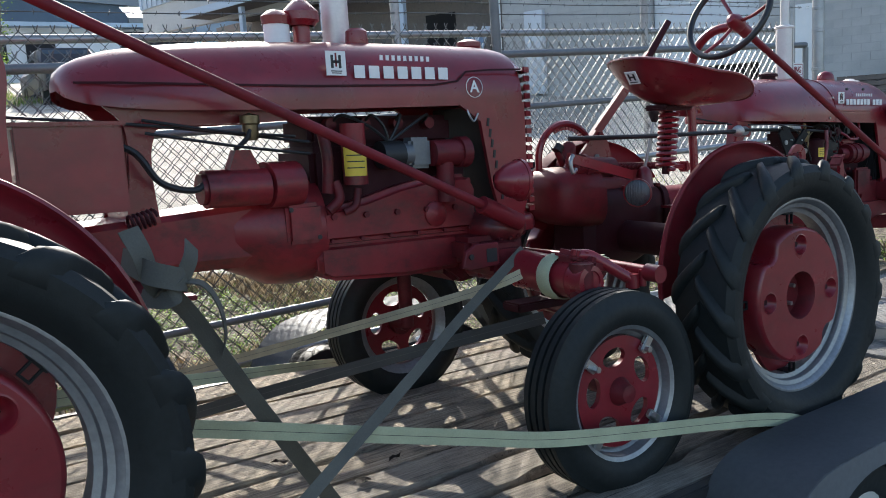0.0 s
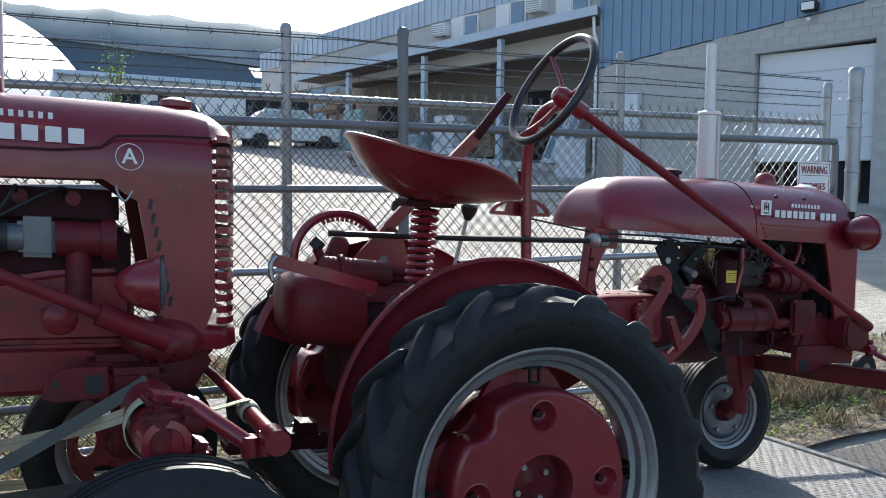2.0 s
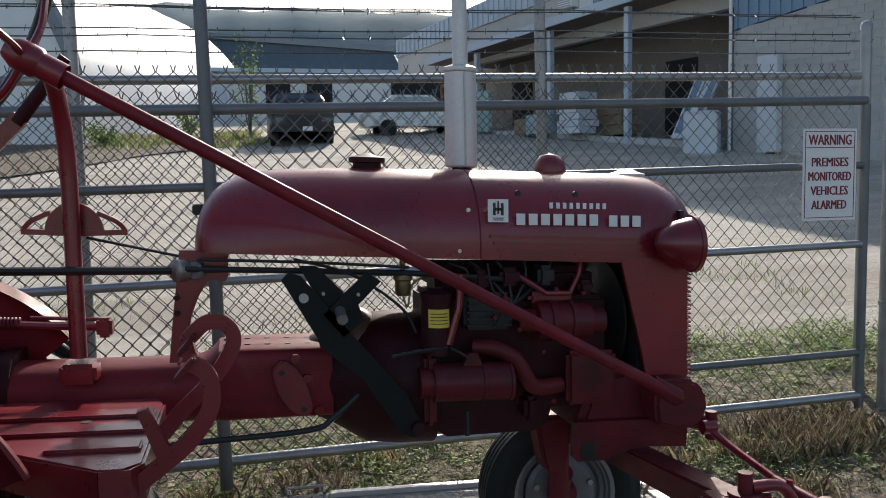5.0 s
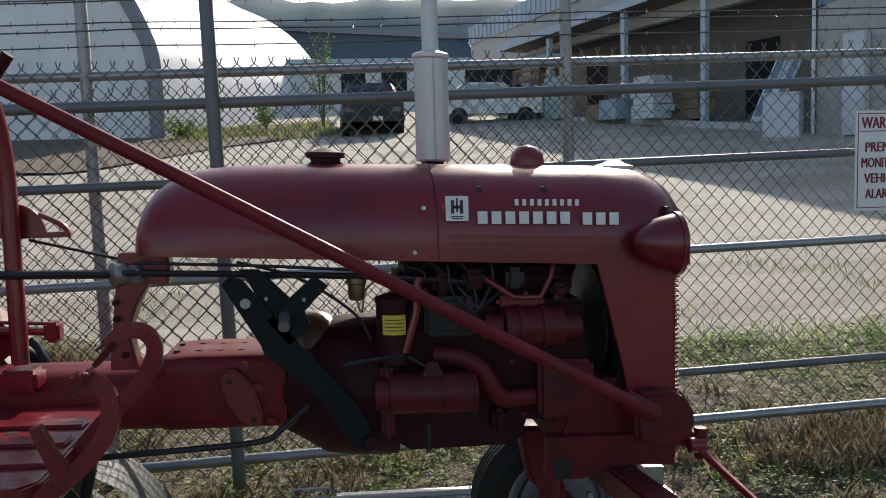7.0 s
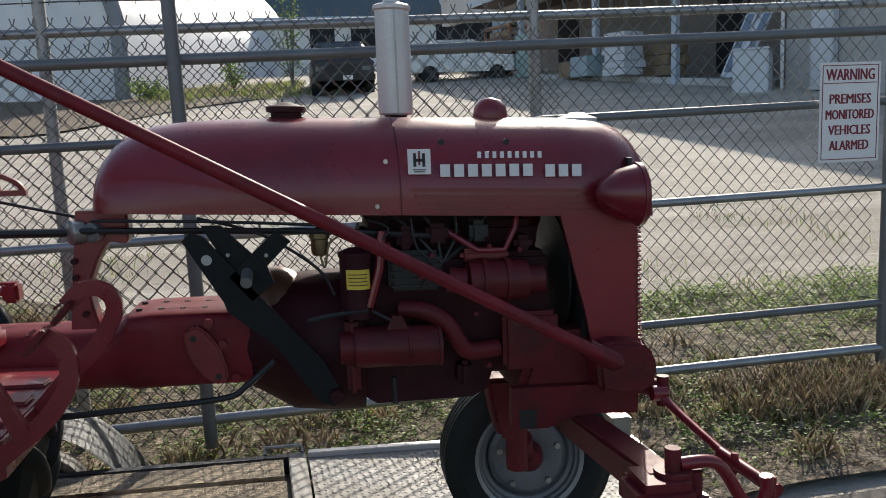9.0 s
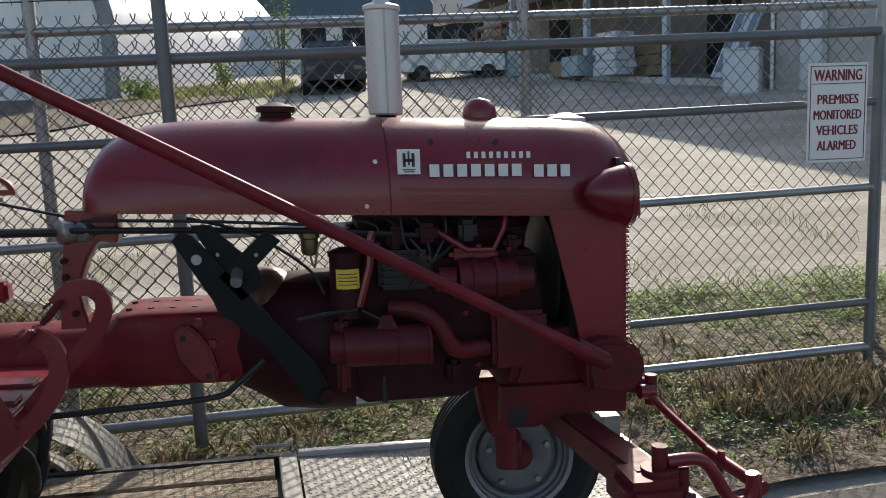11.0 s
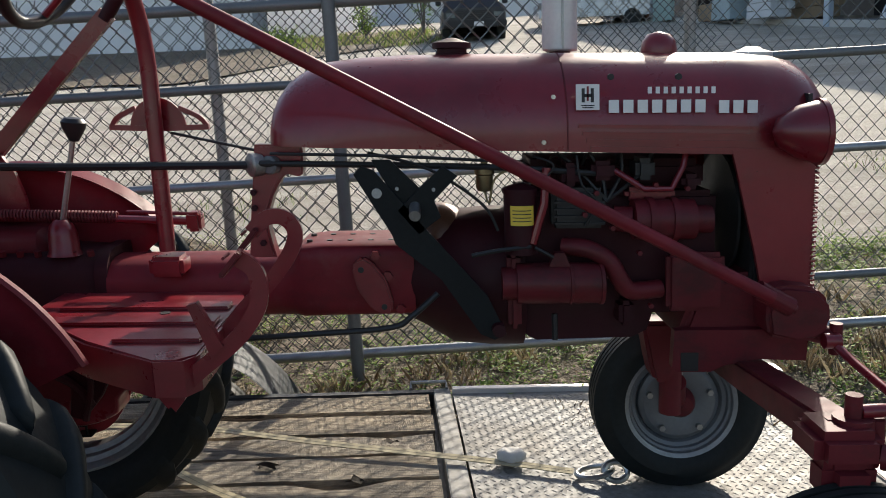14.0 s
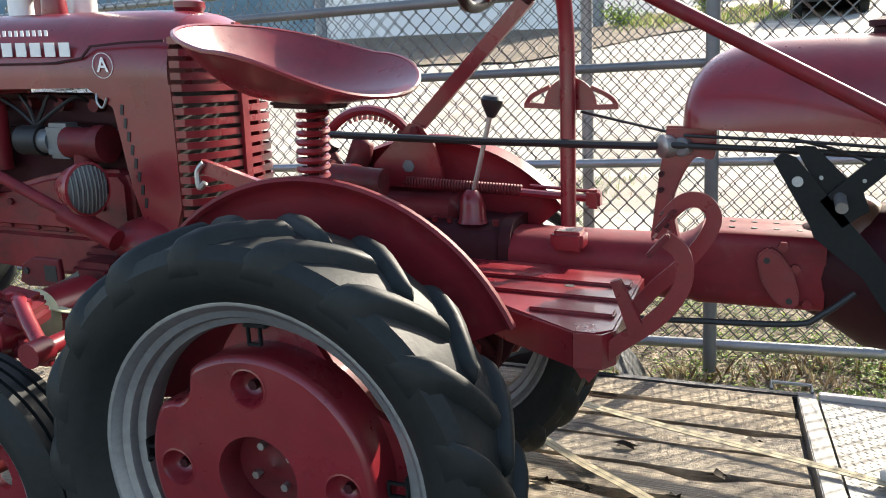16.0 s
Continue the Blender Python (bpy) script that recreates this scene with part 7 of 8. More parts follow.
    lathe(bm, (2.665, 2.94, 0.97), (0.35, 0, 1), [(0.04, -0.09), (0.038, -0.01), (0.034, 0.022), (0.02, 0.036), (0, 0.04)], 18)
    part("breather_dome", bm, RED_CAST, t)
    bm = B()
    cyl(bm, (2.565, 2.907, 0.965), (2.585, 2.907, 0.99), 0.024, 14)
    kn = part("filler_plug", bm, BLACK, t, "black filler plug")
    bm = B()
    tube(bm, [(2.573, 2.907, 0.965), (2.60, 2.91, 0.91), (2.63, 2.91, 0.86)], 0.017, 10)
    part("plug_neck", bm, RED_CAST, kn)
    bm = B()
    cyl(bm, (2.56, 2.80, 0.90), (2.80, 2.80, 0.885), 0.045, 20)
    cyl(bm, (2.61, 2.80, 0.897), (2.63, 2.80, 0.896), 0.055, 20)
    part("rockshaft", bm, RED_CAST, t, "red cross shaft housing")
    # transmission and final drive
    # the case takes RED_DARK: blocked sun is put into its colour
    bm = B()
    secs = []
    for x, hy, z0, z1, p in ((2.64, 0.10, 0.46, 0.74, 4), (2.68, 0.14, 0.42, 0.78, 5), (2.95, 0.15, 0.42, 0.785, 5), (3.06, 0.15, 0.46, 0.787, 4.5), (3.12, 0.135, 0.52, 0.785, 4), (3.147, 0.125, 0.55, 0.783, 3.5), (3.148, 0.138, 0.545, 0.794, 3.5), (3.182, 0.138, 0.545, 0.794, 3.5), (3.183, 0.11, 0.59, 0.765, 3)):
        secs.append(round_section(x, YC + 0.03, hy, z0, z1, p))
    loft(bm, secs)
    tr = part("transmission_case", bm, RED_DARK, t, "red transmission case with shade put into its colour", 35)
    bm = B()
    loft(bm, [round_section(x, 2.96, hy, 0.70, z1, 5) for x, hy, z1 in ((2.69, 0.09, 0.83), (2.71, 0.11, 0.85), (2.98, 0.11, 0.845), (3.005, 0.09, 0.82))])
    part("top_cover", bm, RED_CAST, tr, "", 35)
    bm = B()
    loft(bm, [round_section(x, 2.90, hy, z0, z1, 3) for x, hy, z0, z1 in ((2.435, 0.06, 0.71, 0.80), (2.445, 0.11, 0.68, 0.845), (2.47, 0.145, 0.655, 0.875), (2.53, 0.162, 0.635, 0.893), (2.62, 0.168, 0.62, 0.895), (2.70, 0.168, 0.61, 0.885))])
    part("rear_cover", bm, RED_CAST, tr, "", 50)
    for k in range(6):
        bolt(tr, (2.90 + k * 0.047, 2.825, 0.782), (0, -0.2, 1), 0.010, 0.012, RED_CAST)
    bm = B()
    cyl(bm, (2.88, 2.87, 0.56), (2.88, 2.2, 0.56), 0.075, 20)
    part("axle_housing", bm, RED_DARK, t)
    bm = B()
    cyl(bm, (2.87, 2.98, 0.56), (2.87, 3.10, 0.56), 0.085, 20)
    part("axle_housing", bm, RED_DARK, t)
    for y0, y1 in ((2.12, 2.24), (3.045, 3.13)):
        bm = B()
        plate(bm, circle(2.87, 0.44, 0.17, 26), y0, y1)
        bmesh.ops.bevel(bm, geom=[e for e in bm.edges if e.calc_length() < 0.06], offset=0.012, segments=2, affect='EDGES')
        part("final_drive", bm, RED_CAST, t, "", 40)
    bm = B()
    tube(bm, bezier([(2.72, 2.86, 0.8), (2.70, 2.86, 0.87), (2.66, 2.86, 0.89), (2.6, 2.86, 0.87)], 5), 0.045, 14)
    cyl(bm, (2.59, 2.86, 0.84), (2.62, 2.86, 0.92), 0.035)
    part("filler_neck", bm, RED, tr)
    decal(tr, 2.715, 2.775, 0.555, 0.62, 2.851, GREYDISC, "badge", "small worn white badge")
    bm = B()
    tube(bm, [(3.062, 2.84, 0.86), (3.126, 2.83, 1.10)], 0.0075, 8)
    gl = part("gear_lever", bm, STEEL, t, "gear lever with a black knob")
    bm = B()
    lathe(bm, (3.126, 2.83, 1.085), (0.1, -0.04, 1), [(0.012, 0.0), (0.03, 0.035), (0.032, 0.05), (0.024, 0.06), (0, 0.064)], 18)
    part("knob", bm, BLACKGRIP, gl)
    bm = B()
    lathe(bm, (3.06, 2.84, 0.78), (0, 0, 1), [(0.046, 0.0), (0.040, 0.012), (0.038, 0.055), (0.032, 0.078), (0.02, 0.092), (0.012, 0.097)], 20)
    part("boot", bm, RED, gl)
    spring(t, (2.84, 2.87, 0.885), (3.20, 2.87, 0.876), 0.014, 0.0038, 40, RED_CAST, "return_spring")
    bm = B()
    tube(bm, [(3.19, 2.87, 0.872), (3.39, 2.88, 0.862)], 0.011, 8)
    boxx(bm, (3.385, 2.86, 0.835), (3.425, 2.91, 0.888), 0.008)
    tube(bm, [(3.22, 2.89, 0.888), (3.40, 2.895, 0.88)], 0.005, 8)
    part("brake_rod", bm, RED, t)
    # foot plate
    bm = B()
    edge = [(3.08, 2.52), (3.14, 2.50), (3.30, 2.34), (3.485, 2.205), (3.53, 2.205), (3.562, 2.24), (3.562, 2.70), (3.545, 2.76), (3.08, 2.76)]
    lo_, hi_ = [bm.verts.new((x, y, 0.680)) for x, y in edge], [bm.verts.new((x, y, 0.692)) for x, y in edge]
    bm.faces.new(hi_)
    bm.faces.new(lo_[::-1])
    for i in range(len(edge)):
        bm.faces.new((lo_[i], lo_[(i + 1) % len(edge)], hi_[(i + 1) % len(edge)], hi_[i]))
    bmesh.ops.recalc_face_normals(bm, faces=bm.faces)
    fp = part("footplate", bm, RED, t, "ribbed red footplate", 20)
    for k in range(3):
        bm = B()
        boxx(bm, (3.14 if k else 3.36, 2.315 + k * 0.13, 0.692), (3.552, 2.375 + k * 0.13, 0.701), 0.004)
        part("rib", bm, RED, fp, "", 20)
    bm = B()
    strip(bm, [(3.08, 2.50, 0.655), (3.14, 2.485, 0.652), (3.30, 2.335, 0.648), (3.487, 2.20, 0.652)], 0.075, 0.006, (0, 0, 1))
    part("side_plate", bm, RED, fp, "", 20)
    bm = B()
    strip(bm, [(3.487, 2.20, 0.652), (3.545, 2.205, 0.652), (3.566, 2.245, 0.652), (3.566, 2.70, 0.652)], 0.075, 0.006, (0, 0, 1))
    part("front_lip", bm, RED, fp, "", 20)
    for x, y in ((3.375, 2.60), (3.405, 2.555), (3.345, 2.66)):
        bm = B()
        cyl(bm, (x, y, 0.690), (x, y, 0.6932), 0.013, 12)
        part("hole", bm, BLACK, fp)
    bm = B()  # brake linkage and step bracket under the footplate
    plate(bm, [(3.16, 0.675), (3.30, 0.675), (3.31, 0.60), (3.27, 0.52), (3.22, 0.46), (3.19, 0.47), (3.20, 0.55), (3.15, 0.62)], 2.46, 2.48)
    bmesh.ops.bevel(bm, geom=bm.edges[:], offset=0.003, segments=1, affect='EDGES')
    sb2 = part("step_bracket", bm, RED_DARK, t, "dark red bracket under the footplate", 30)
    for pts, r in (([(3.12, 2.44, 0.66), (3.16, 2.43, 0.60), (3.22, 2.44, 0.555), (3.25, 2.45, 0.50)], 0.010), ([(3.25, 2.43, 0.655), (3.26, 2.43, 0.56), (3.235, 2.44, 0.47)], 0.008), ([(3.10, 2.50, 0.62), (3.30, 2.50, 0.60)], 0.014)):
        bm = B()
        tube(bm, bezier(pts, 4) if len(pts) > 2 else pts, r, 8)
        part("brake_link", bm, RED_DARK, sb2, "", 40)
    bolt(sb2, (3.205, 2.46, 0.645), (0, -1, 0), 0.011, 0.01, STEEL)
    bolt(sb2, (3.265, 2.46, 0.60), (0, -1, 0), 0.011, 0.01, RED_CAST)
    # pedals: two curved arms
    for arm, yy in (([(3.49, 0.595), (3.53, 0.625), (3.571, 0.662), (3.651, 0.727), (3.694, 0.785), (3.705, 0.831), (3.695, 0.872), (3.66, 0.897)], 2.23),
                    ([(3.56, 0.655), (3.62, 0.73), (3.69, 0.80), (3.734, 0.862), (3.747, 0.906), (3.726, 0.937), (3.686, 0.938), (3.65, 0.905)], 2.45)):
        bm = B()
        strip(bm, bezier([(x, yy, z) for x, z in arm], 5), 0.014, 0.034, (0, 1, 0))
        pd = part("pedal", bm, RED, t, "curved red pedal arm")
        x0, z0 = arm[-1]
        bm = B()
        box(bm, (x0 - 0.004, yy - 0.01, z0 - 0.012), (0.011, 0.055, 0.062), pose(0, 0, 0, 0, 40, 0), 0.003)
        part("pad", bm, RED_CAST, pd)
        for k in range(2):
            bm = B()
            box(bm, (x0 - 0.014, yy - 0.01, z0 - 0.026 + 0.028 * k), (0.005, 0.05, 0.006), pose(0, 0, 0, 0, 40, 0))
            part("tread_bar", bm, RED_CAST, pd)
    bm = B()
    plate(bm, [(3.560, 0.800), (3.580, 0.806), (3.625, 0.715), (3.60, 0.69)], 2.215, 2.235)
    plate(bm, [(3.475, 0.655), (3.56, 0.66), (3.535, 0.60), (3.515, 0.575), (3.495, 0.60)], 2.222, 2.252)
    part("pedal_bracket", bm, RED, t, "", 0)
    bm = B()
    tube(bm, bezier([(3.3, 2.64, 0.585), (3.7, 2.66, 0.602), (3.93, 2.68, 0.612), (3.99, 2.68, 0.642), (4.06, 2.69, 0.70)], 5), 0.008, 8)
    part("cable", bm, BLACK, t, "black battery cable")
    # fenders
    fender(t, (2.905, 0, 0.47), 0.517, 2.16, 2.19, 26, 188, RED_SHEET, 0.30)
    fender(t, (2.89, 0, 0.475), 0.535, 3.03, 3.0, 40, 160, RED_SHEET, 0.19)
    # rear lamp, hitch arm
    lamp(t, (2.775, 2.62, 0.775), (-0.85, -0.45, 0), 0.062, "red rear work lamp", name="work_lamp")
    bm = B()
    strip(bm, [(2.66, 2.55, 0.86), (2.33, 2.58, 0.945)], 0.022, 0.04, (0, 1, 0))
    hk = part("hitch_arm", bm, RED, t, "flat red arm with a steel hook")
    bm = B()
    tube(bm, bezier([(2.345, 2.565, 0.955), (2.325, 2.56, 0.93), (2.33, 2.555, 0.885), (2.35, 2.555, 0.90)], 4), 0.009, 8)
    part("hook", bm, STEEL, hk, "bare steel hook")
    bm = B()
    boxx(bm, (2.47, 2.82, 0.27), (2.60, 2.98, 0.36), 0.035)
    boxx(bm, (2.25, 2.84, 0.27), (2.7, 2.96, 0.31), 0.008)
    part("drawbar", bm, RED_DARK, t)
    return t


front_tractor()

# ---------------------------------------------------------------- larger tractor behind it

WEB = plain("pale_green_webbing", (0.41, 0.43, 0.28), 0.75, 0, 0.25, 40, 0.2)


def rear_tractor():
    t = thing("rear_tractor", (1.0, YC, -0.13), "larger red vintage tractor strapped down on the trailer", "tractor", "vintage tractors", tilt=True)
    hub = (-0.02, 1.90, 0.405)
    for y, out in ((1.90, -1), (3.42, 1)):
        w = rear_wheel(t, (hub[0], y, hub[2]), 0.54, 0.27, 0.365, out, 17)
        rear_disc(t, w, (hub[0], y, hub[2]), 0.365, y + (-0.06 if out < 0 else -0.04), 0.7)
    for y, out in ((2.00, -1), (3.40, 1)):
        front_wheel(t, (1.97, y, 0.178), 0.345, 0.155, 0.236, out, "spider")
    # hood and tank
    bm = B()
    secs = []
    for x, hw, zb, zt in ((0.495, 0.05, 1.215, 1.25), (0.505, 0.10, 1.195, 1.275), (0.53, 0.14, 1.18, 1.298), (0.57, 0.17, 1.168, 1.318), (0.65, 0.20, 1.158, 1.343), (0.76, 0.22, 1.150, 1.36), (0.9, 0.232, 1.148, 1.373), (1.1, 0.237, 1.148, 1.385), (1.4, 0.238, 1.15, 1.395), (1.8, 0.238, 1.158, 1.40), (2.05, 0.238, 1.165, 1.40), (2.13, 0.238, 1.168, 1.396), (2.172, 0.2375, 1.17, 1.388)):
        secs.append(hood_section(x, YC, hw, zb, zt, 0.19, 9))
    loft(bm, secs)
    hood = part("hood", bm, RED, t, "long smooth red hood and fuel tank", 50)
    bm = B()
    strip(bm, [(x, YC - hw - 0.002, z) for x, hw, z in ((0.53, 0.14, 1.235), (0.65, 0.20, 1.232), (0.9, 0.232, 1.228), (1.25, 0.2375, 1.226), (1.75, 0.238, 1.235), (1.86, 0.238, 1.25), (1.90, 0.238, 1.285), (2.02, 0.238, 1.295), (2.17, 0.233, 1.30))], 0.007, 0.005, (0, 0, 1))
    part("seam", bm, RED_DARK, hood, "pressed seam", 0)
    y = YC - 0.2395
    emblem(t, 1.318, 1.262, 0.082, y)
    word_bars(t, 1.425, 1.835, 1.255, 1.298, y, 7, 0.3)
    word_bars(t, 1.53, 1.75, 1.318, 1.336, y, 9, 0.5)
    bm = B()
    lathe(bm, (1.938, y, 1.228), (0, -1, 0), [(0.039, 0.0), (0.039, 0.001), (0.037, 0.001), (0.037, 0.0)], 32)
    rg = part("round_badge", bm, DECALWHITE, t, "round badge with a white ring", 0)
    m4 = Matrix.Translation((1.938, y - 0.0012, 1.228)) @ pose(0, 0, 0, 90, 0, 0)
    text_mesh("A", 0.062, m4, DECALWHITE, rg, "letter", 0.001)
    # on the hood
    bm = B()
    lathe(bm, (1.555, 3.02, 1.39), (0, 0, 1), [(0.05, -0.02), (0.052, 0.0), (0.052, 0.34), (0.03, 0.36), (0.03, 0.6), (0.025, 0.6)], 24)
    mu = part("muffler", bm, MUFFLER, t, "upright pale silver muffler", 30)
    bm = B()
    lathe(bm, (1.565, YC - 0.02, 1.392), (0, 0, 1), [(0.042, -0.01), (0.044, 0.0), (0.04, 0.052), (0.028, 0.062), (0.0, 0.066)], 22)
    part("filler_cap", bm, RED, hood, "red filler cap", 30)
    bm = B()
    lathe(bm, (2.10, YC, 1.396), (0, 0, 1), [(0.04, -0.01), (0.042, 0.0), (0.05, 0.012), (0.05, 0.03), (0.02, 0.042), (0, 0.044)], 22)
    part("radiator_cap", bm, RED, hood, "red radiator cap", 30)
    bm = B()
    cyl(bm, (1.40, 3.0, 1.38), (1.40, 3.0, 1.47), 0.032, 18)
    lathe(bm, (1.40, 3.0, 1.47), (0, 0, 1), [(0.05, 0.0), (0.07, 0.02), (0.07, 0.05), (0.03, 0.09), (0, 0.1)], 22)
    part("air_cleaner", bm, RED, t, "red air cleaner stack")
    bm = B()
    cyl(bm, (1.30, 3.0, 1.375), (1.30, 3.0, 1.47), 0.048, 20)
    part("precleaner_bowl", bm, WHITE, t, "pale glass precleaner bowl")
    bm = B()
    lathe(bm, (1.30, 3.0, 1.47), (0, 0, 1), [(0.052, 0.0), (0.055, 0.03), (0.03, 0.05), (0, 0.055)], 20)
    part("precleaner_cap", bm, RED, t)
    # radiator shell with slatted grille
    for y0, y1 in ((YC - 0.24, YC - 0.222), (YC + 0.222, YC + 0.24)):
        bm = B()
        plate(bm, [(1.86, 1.165), (2.18, 1.172), (2.18, 0.80), (2.15, 0.72), (2.10, 0.70), (2.04, 0.72), (2.0, 0.86), (1.96, 1.1)], y0, y1)
        part("side_panel", bm, RED, t, "", 20)
        for k in range(8):
            bm = B()
            yy = y0 - 0.001 if y0 < YC else y1 + 0.001
            box(bm, (1.994 + 0.0078 * k, yy, 1.095 - k * 0.041), (0.011, 0.003, 0.031), pose(0, 0, 0, 0, 10, 0))
            part("louvre", bm, BLACK, t, "", 0)
    bm = B()
    boxx(bm, (2.05, YC - 0.222, 0.72), (2.13, YC + 0.222, 1.16))
    part("radiator", bm, BLACK, t, "", 0)
    gr = B()
    strip(gr, [(2.268, YC, 1.36), (2.275, YC, 1.1), (2.27, YC, 0.74)], 0.035, 0.012, (0, 1, 0))
    grille = part("grille", gr, RED, t, "slatted red grille", 30)
    for k in range(17):
        z = 1.30 - k * 0.0345
        if z < 0.72:
            break
        bm = B()
        pts = [(2.185, YC - 0.238, z), (2.215, YC - 0.232, z), (2.24, YC - 0.19, z), (2.262, YC - 0.09, z), (2.268, YC, z), (2.262, YC + 0.09, z), (2.24, YC + 0.19, z), (2.215, YC + 0.232, z), (2.185, YC + 0.238, z)]
        strip(bm, pts, 0.021, 0.007, (0, 0, 1))
        part("slat", bm, RED, grille, "", 30)
    bm = B()
    secs = []
    for x, hw, zb, zt in ((2.168, 0.2375, 1.295, 1.3885), (2.195, 0.236, 1.298, 1.379), (2.225, 0.226, 1.30, 1.362), (2.248, 0.20, 1.305, 1.345), (2.266, 0.14, 1.31, 1.328)):
        secs.append([(px, py, max(pz, zb)) for px, py, pz in hood_section(x, YC, hw, 1.165, zt, 0.19, 9)])
    loft(bm, secs)
    bmesh.ops.remove_doubles(bm, verts=bm.verts, dist=0.0004)
    part("grille_cap", bm, RED, grille, "", 50)
    bm = B()
    secs = []
    for x, hw, zb, zt in ((2.10, 0.238, 0.66, 0.74), (2.2, 0.235, 0.66, 0.73), (2.25, 0.19, 0.67, 0.72), (2.268, 0.1, 0.68, 0.715)):
        secs.append(hood_section(x, YC, hw, zb, zt, 0.03))
    loft(bm, secs)
    part("grille_base", bm, RED, grille, "", 50)
    lamp(t, (1.985, 2.48, 0.875), (0.99, -0.13, 0.0), 0.078, "red headlight with ribbed lens")
    # engine
    # near-black red block: the engine bay's shade is painted in
    bm = B()
    boxx(bm, (1.28, 2.76, 0.66), (1.95, 3.06, 1.02), 0.02)
    boxx(bm, (1.30, 2.80, 1.02), (1.92, 3.04, 1.13), 0.02)
    engine = part("engine_block", bm, RED_DARK, t, "red engine block with the bay's shade in its colour", 30)
    bm = B()
    plate(bm, [(1.27, 0.678), (1.95, 0.678), (1.955, 0.86), (1.92, 0.90), (1.75, 0.895), (1.60, 0.87), (1.45, 0.83), (1.27, 0.80)], 2.70, 3.10)
    bmesh.ops.bevel(bm, geom=bm.edges[:], offset=0.022, segments=3, affect='EDGES')
    part("crankcase", bm, RED_WORN, engine, "smooth red crankcase casting", 45)
    bm = B()
    plate(bm, [(1.255, 0.676), (1.94, 0.676), (1.92, 0.56), (1.86, 0.535), (1.60, 0.528), (1.30, 0.545), (1.255, 0.57)], 2.705, 3.095)
    bmesh.ops.bevel(bm, geom=bm.edges[:], offset=0.018, segments=3, affect='EDGES')
    part("oil_pan", bm, RED_WORN, engine, "", 45)
    bm = B()
    lathe(bm, (1.75, 2.705, 0.755), (0, -1, 0), [(0.05, -0.02), (0.048, 0.012), (0.04, 0.02), (0.0, 0.024)], 24)
    part("boss", bm, RED_WORN, engine, "", 40)
    for pts, r in (([(1.30, 2.69, 0.80), (1.34, 2.68, 0.84), (1.33, 2.69, 0.90)], 0.018), ([(1.36, 2.69, 0.79), (1.40, 2.68, 0.81), (1.42, 2.69, 0.87)], 0.014), ([(1.30, 2.70, 1.08), (1.31, 2.69, 0.98), (1.30, 2.69, 0.86)], 0.02)):
        bm = B()
        tube(bm, bezier(pts, 4), r, 10)
        part("fitting", bm, RED_CAST, engine)
    for k in range(6):
        bolt(engine, (1.31 + k * 0.12, 2.705, 0.69), (0, -1, 0), 0.008, 0.01, RED_CAST)
    for k in range(5):
        bolt(engine, (1.32 + k * 0.13, 2.70, 0.775), (0, -1, 0), 0.012, 0.012, RED_CAST)
    bm = B()
    cyl(bm, (1.42, 2.70, 0.885), (1.42, 2.70, 1.10), 0.045, 20)
    of = part("oil_filter", bm, RED_WORN, engine)
    bm = B()
    lathe(bm, (1.42, 2.70, 0.97), (0, 0, 1), [(0.0458, -0.054), (0.0458, 0.054)], 20, a0=3.3, a1=5.4)
    part("yellow_label", bm, YELLOW, of, "yellow instruction label", 60)
    for k in range(3):
        bm = B()
        lathe(bm, (1.42, 2.70, 0.945 + k * 0.022), (0, 0, 1), [(0.0464, -0.002), (0.0464, 0.002)], 12, a0=3.6, a1=5.1)
        part("mark", bm, DECALBLACK, of, "", 0)
    bm = B()
    boxx(bm, (1.645, 2.68, 0.93), (1.745, 2.76, 1.045), 0.014)
    cyl(bm, (1.62, 2.71, 0.985), (1.66, 2.71, 0.985), 0.04, 18)
    part("magneto", bm, GREYDISC, engine, "dull grey magneto body", 30)
    bm = B()
    cyl(bm, (1.53, 2.71, 0.985), (1.62, 2.71, 0.985), 0.05, 20)
    part("distributor_cap", bm, BLACK, engine, "black distributor cap")
    bm = B()
    cyl(bm, (1.74, 2.69, 0.985), (1.88, 2.69, 0.985), 0.05, 18)
    cyl(bm, (1.80, 2.69, 0.985), (1.80, 2.69, 0.80), 0.035, 16)
    cyl(bm, (1.86, 2.69, 0.985), (1.90, 2.69, 0.985), 0.06, 18)
    part("governor", bm, RED_CAST, engine, "red governor housing")
    bm = B()
    tube(bm, bezier([(1.9, 2.67, 1.16), (1.905, 2.655, 1.12), (1.925, 2.655, 1.10), (1.945, 2.655, 1.13)], 4), 0.004, 6)
    part("wire_hook", bm, STEEL, engine)
    for k in range(4):
        bm = B()
        tube(bm, bezier([(1.38 + k * 0.13, 2.78, 1.1), (1.40 + k * 0.12, 2.73, 1.13), (1.5 + k * 0.06, 2.72, 1.09), (1.58, 2.72, 1.03)], 4), 0.006, 6)
        part("spark_lead", bm, BLACK, engine)
        bm = B()
        cyl(bm, (1.37 + k * 0.14, 2.76, 1.10), (1.37 + k * 0.14, 2.80, 1.10), 0.022, 12)
        part("port", bm, RED_CAST, engine)
    # clutch housing and tube
    bm = B()
    secs = []
    for x, r, zc in ((1.30, 0.20, 0.735), (1.22, 0.205, 0.73), (1.12, 0.195, 0.73), (1.05, 0.165, 0.735), (0.98, 0.14, 0.74)):
        secs.append([(x, YC + r * math.cos(a), zc + r * math.sin(a)) for a in [2 * math.pi * k / 32 for k in range(33)]])
    loft(bm, secs, False)
    part("clutch_housing", bm, RED_WORN, t, "red bell housing")
    bm = B()
